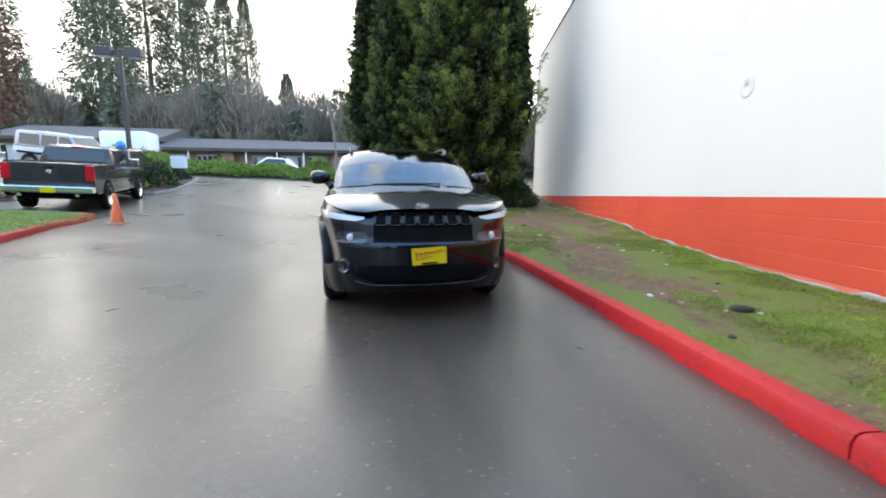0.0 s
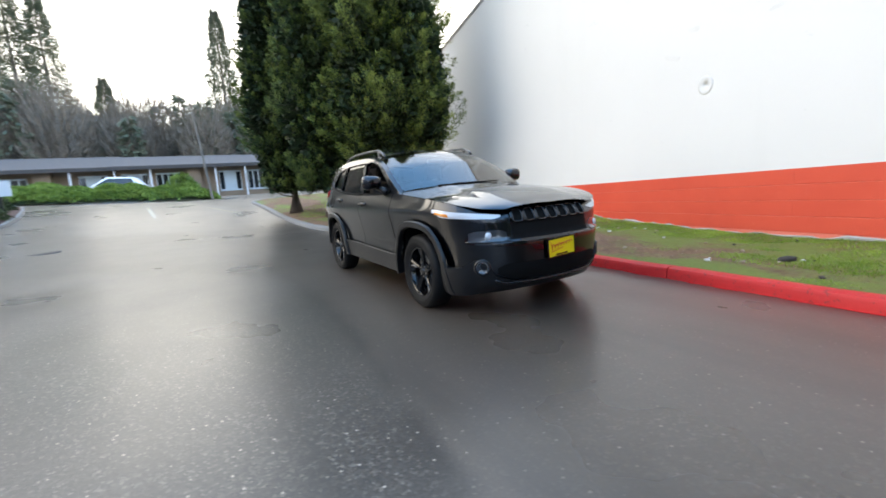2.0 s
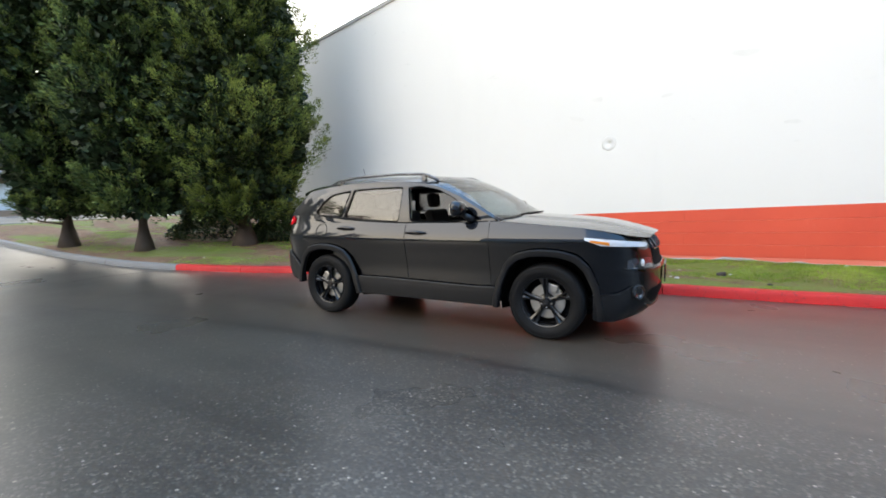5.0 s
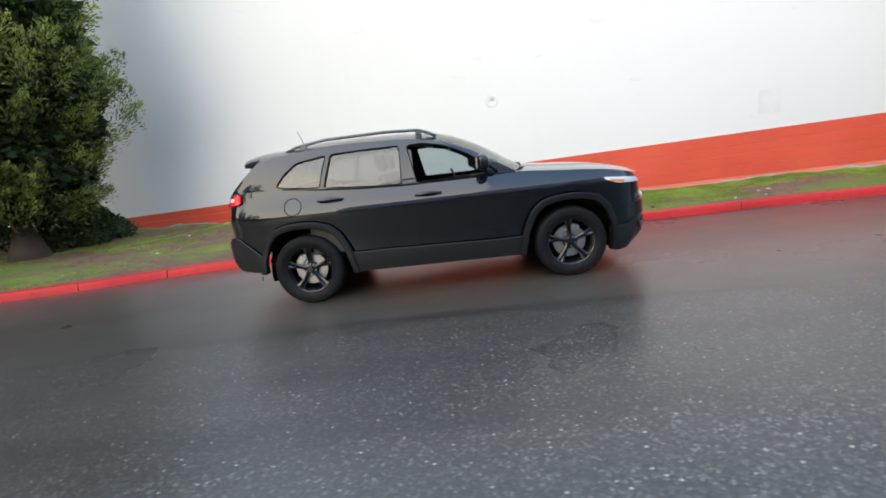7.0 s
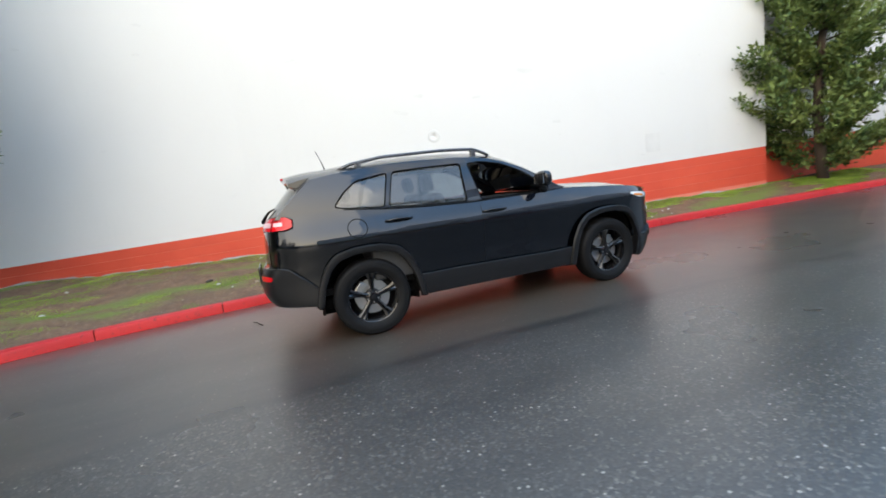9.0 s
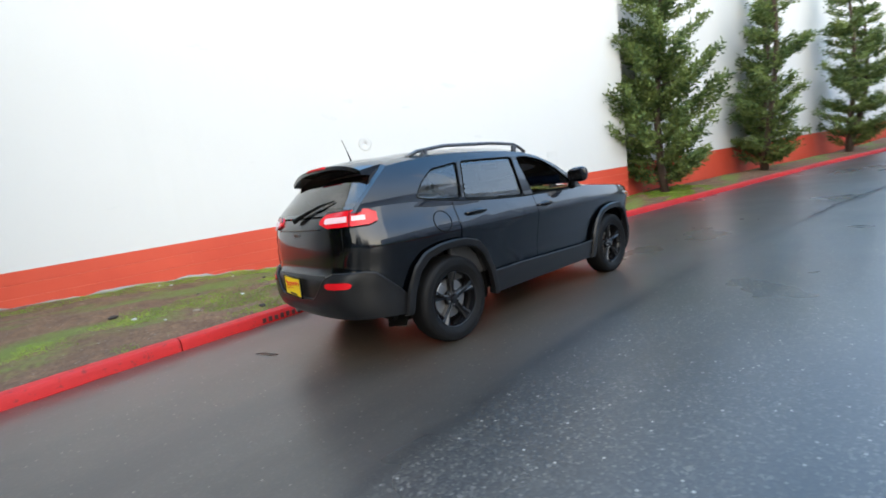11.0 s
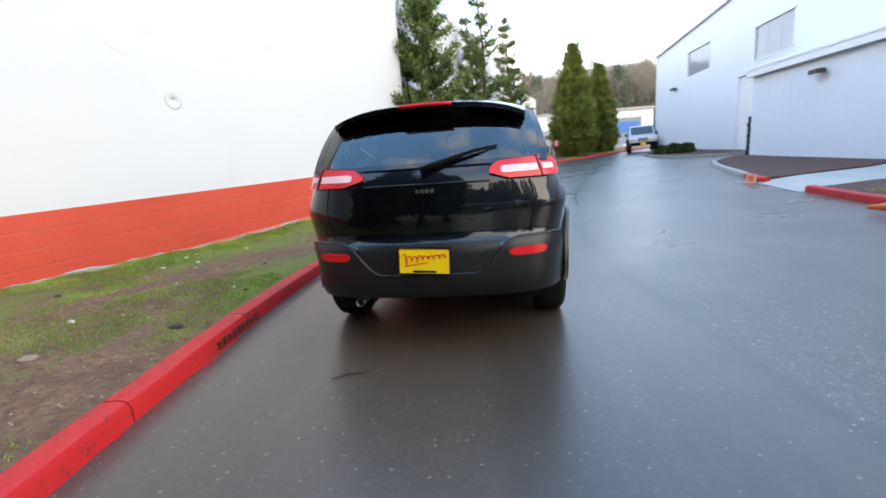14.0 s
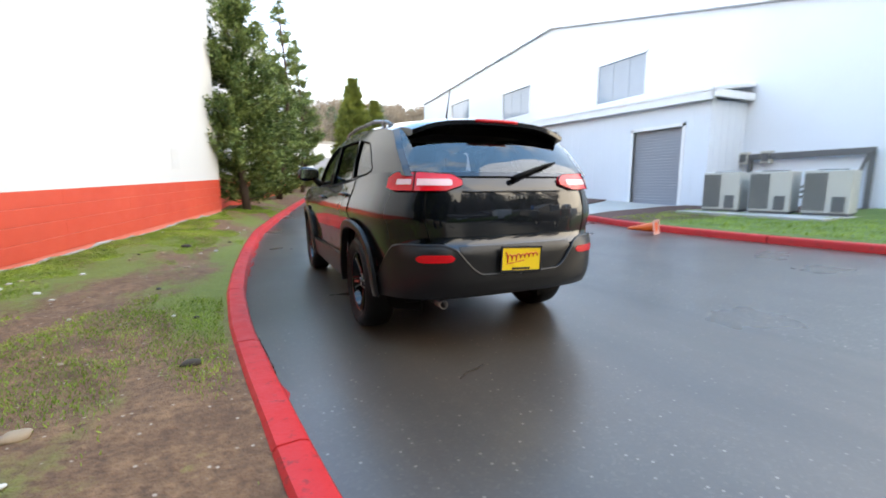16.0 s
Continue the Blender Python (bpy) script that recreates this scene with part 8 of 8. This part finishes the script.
# russet-leaved tree at the edge of the lot
russet = empty("beech_tree", "narrow tree keeping its russet dead leaves", "tree", pose(-13.9, 13.6, land(-13.9, 13.6)))
part("trunk", pipe(bmesh.new(), [(0, 0, -0.1), (0.05, 0, 2.0), (0, 0, 7.0)], [0.14, 0.10, 0.02], 8), GREY_BARK, russet, smooth=True)
rr_ = np.random.default_rng(9)
n_ = 3800
v_ = rr_.normal(size=(n_, 3))
v_ /= np.linalg.norm(v_, axis=1, keepdims=True)
p_ = v_ * rr_.uniform(0.5, 1.0, n_)[:, None] * np.array([1.25, 1.25, 3.0]) * (1 + 0.15 * np.sin(v_[:, 2:3] * 9)) + np.array([0, 0, 4.6])
blades("crown", p_, v_ + rr_.normal(size=(n_, 3)) * 0.6 - np.array([0, 0, 0.5]), 0.17, 0.09, RUSSET, russet, seed=10)


# ---- blocks of the red band, one by one ----
def band_blocks():
    """Painted blocks in running bond, their courses level with the top of the band."""
    length, course = 3.2, 0.20
    meshes = {}
    n = Vector((-1, WALL_B, 0)).normalized()
    count = 0
    for row in range(4):
        y = STEP_Y + 0.02 - (length / 2 if row % 2 else 0)
        while y < 10.6:
            y0, y1 = max(y, STEP_Y + 0.004), y + length / math.sqrt(1 + WALL_B ** 2)
            key = round(y1 - y0, 3)
            if key not in meshes:
                bm = bmesh.new()
                w = (y1 - y0) * math.sqrt(1 + WALL_B ** 2)
                box(bm, 0, w, 0.004, course - 0.004, 0.0, 0.016)
                top = [e for e in bm.edges if all(v.co.z > 0.01 for v in e.verts) and abs(e.verts[0].co.x - e.verts[1].co.x) > 0.01]
                bmesh.ops.bevel(bm, geom=top, offset=0.003, segments=1, affect="EDGES")
                me = bpy.data.meshes.new("block")
                bm.to_mesh(me)
                bm.free()
                me.materials.append(RED_WALL)
                meshes[key] = me
            z = band_z(y0) - course * row
            along = Vector((wall_x(y1) - wall_x(y0), y1 - y0, band_z(y1) - band_z(y0))).normalized()
            if y1 - y0 > 0.05:
                ob = new("block", meshes[key])
                up = n.cross(along)
                ob.matrix_basis = Matrix.Translation(Vector((wall_x(y0), y0, z)) + n * -0.013) @ Matrix((along, up, n)).transposed().to_4x4()
                ob.parent = wall_main
                count += 1
            y += length / math.sqrt(1 + WALL_B ** 2)


band_blocks()
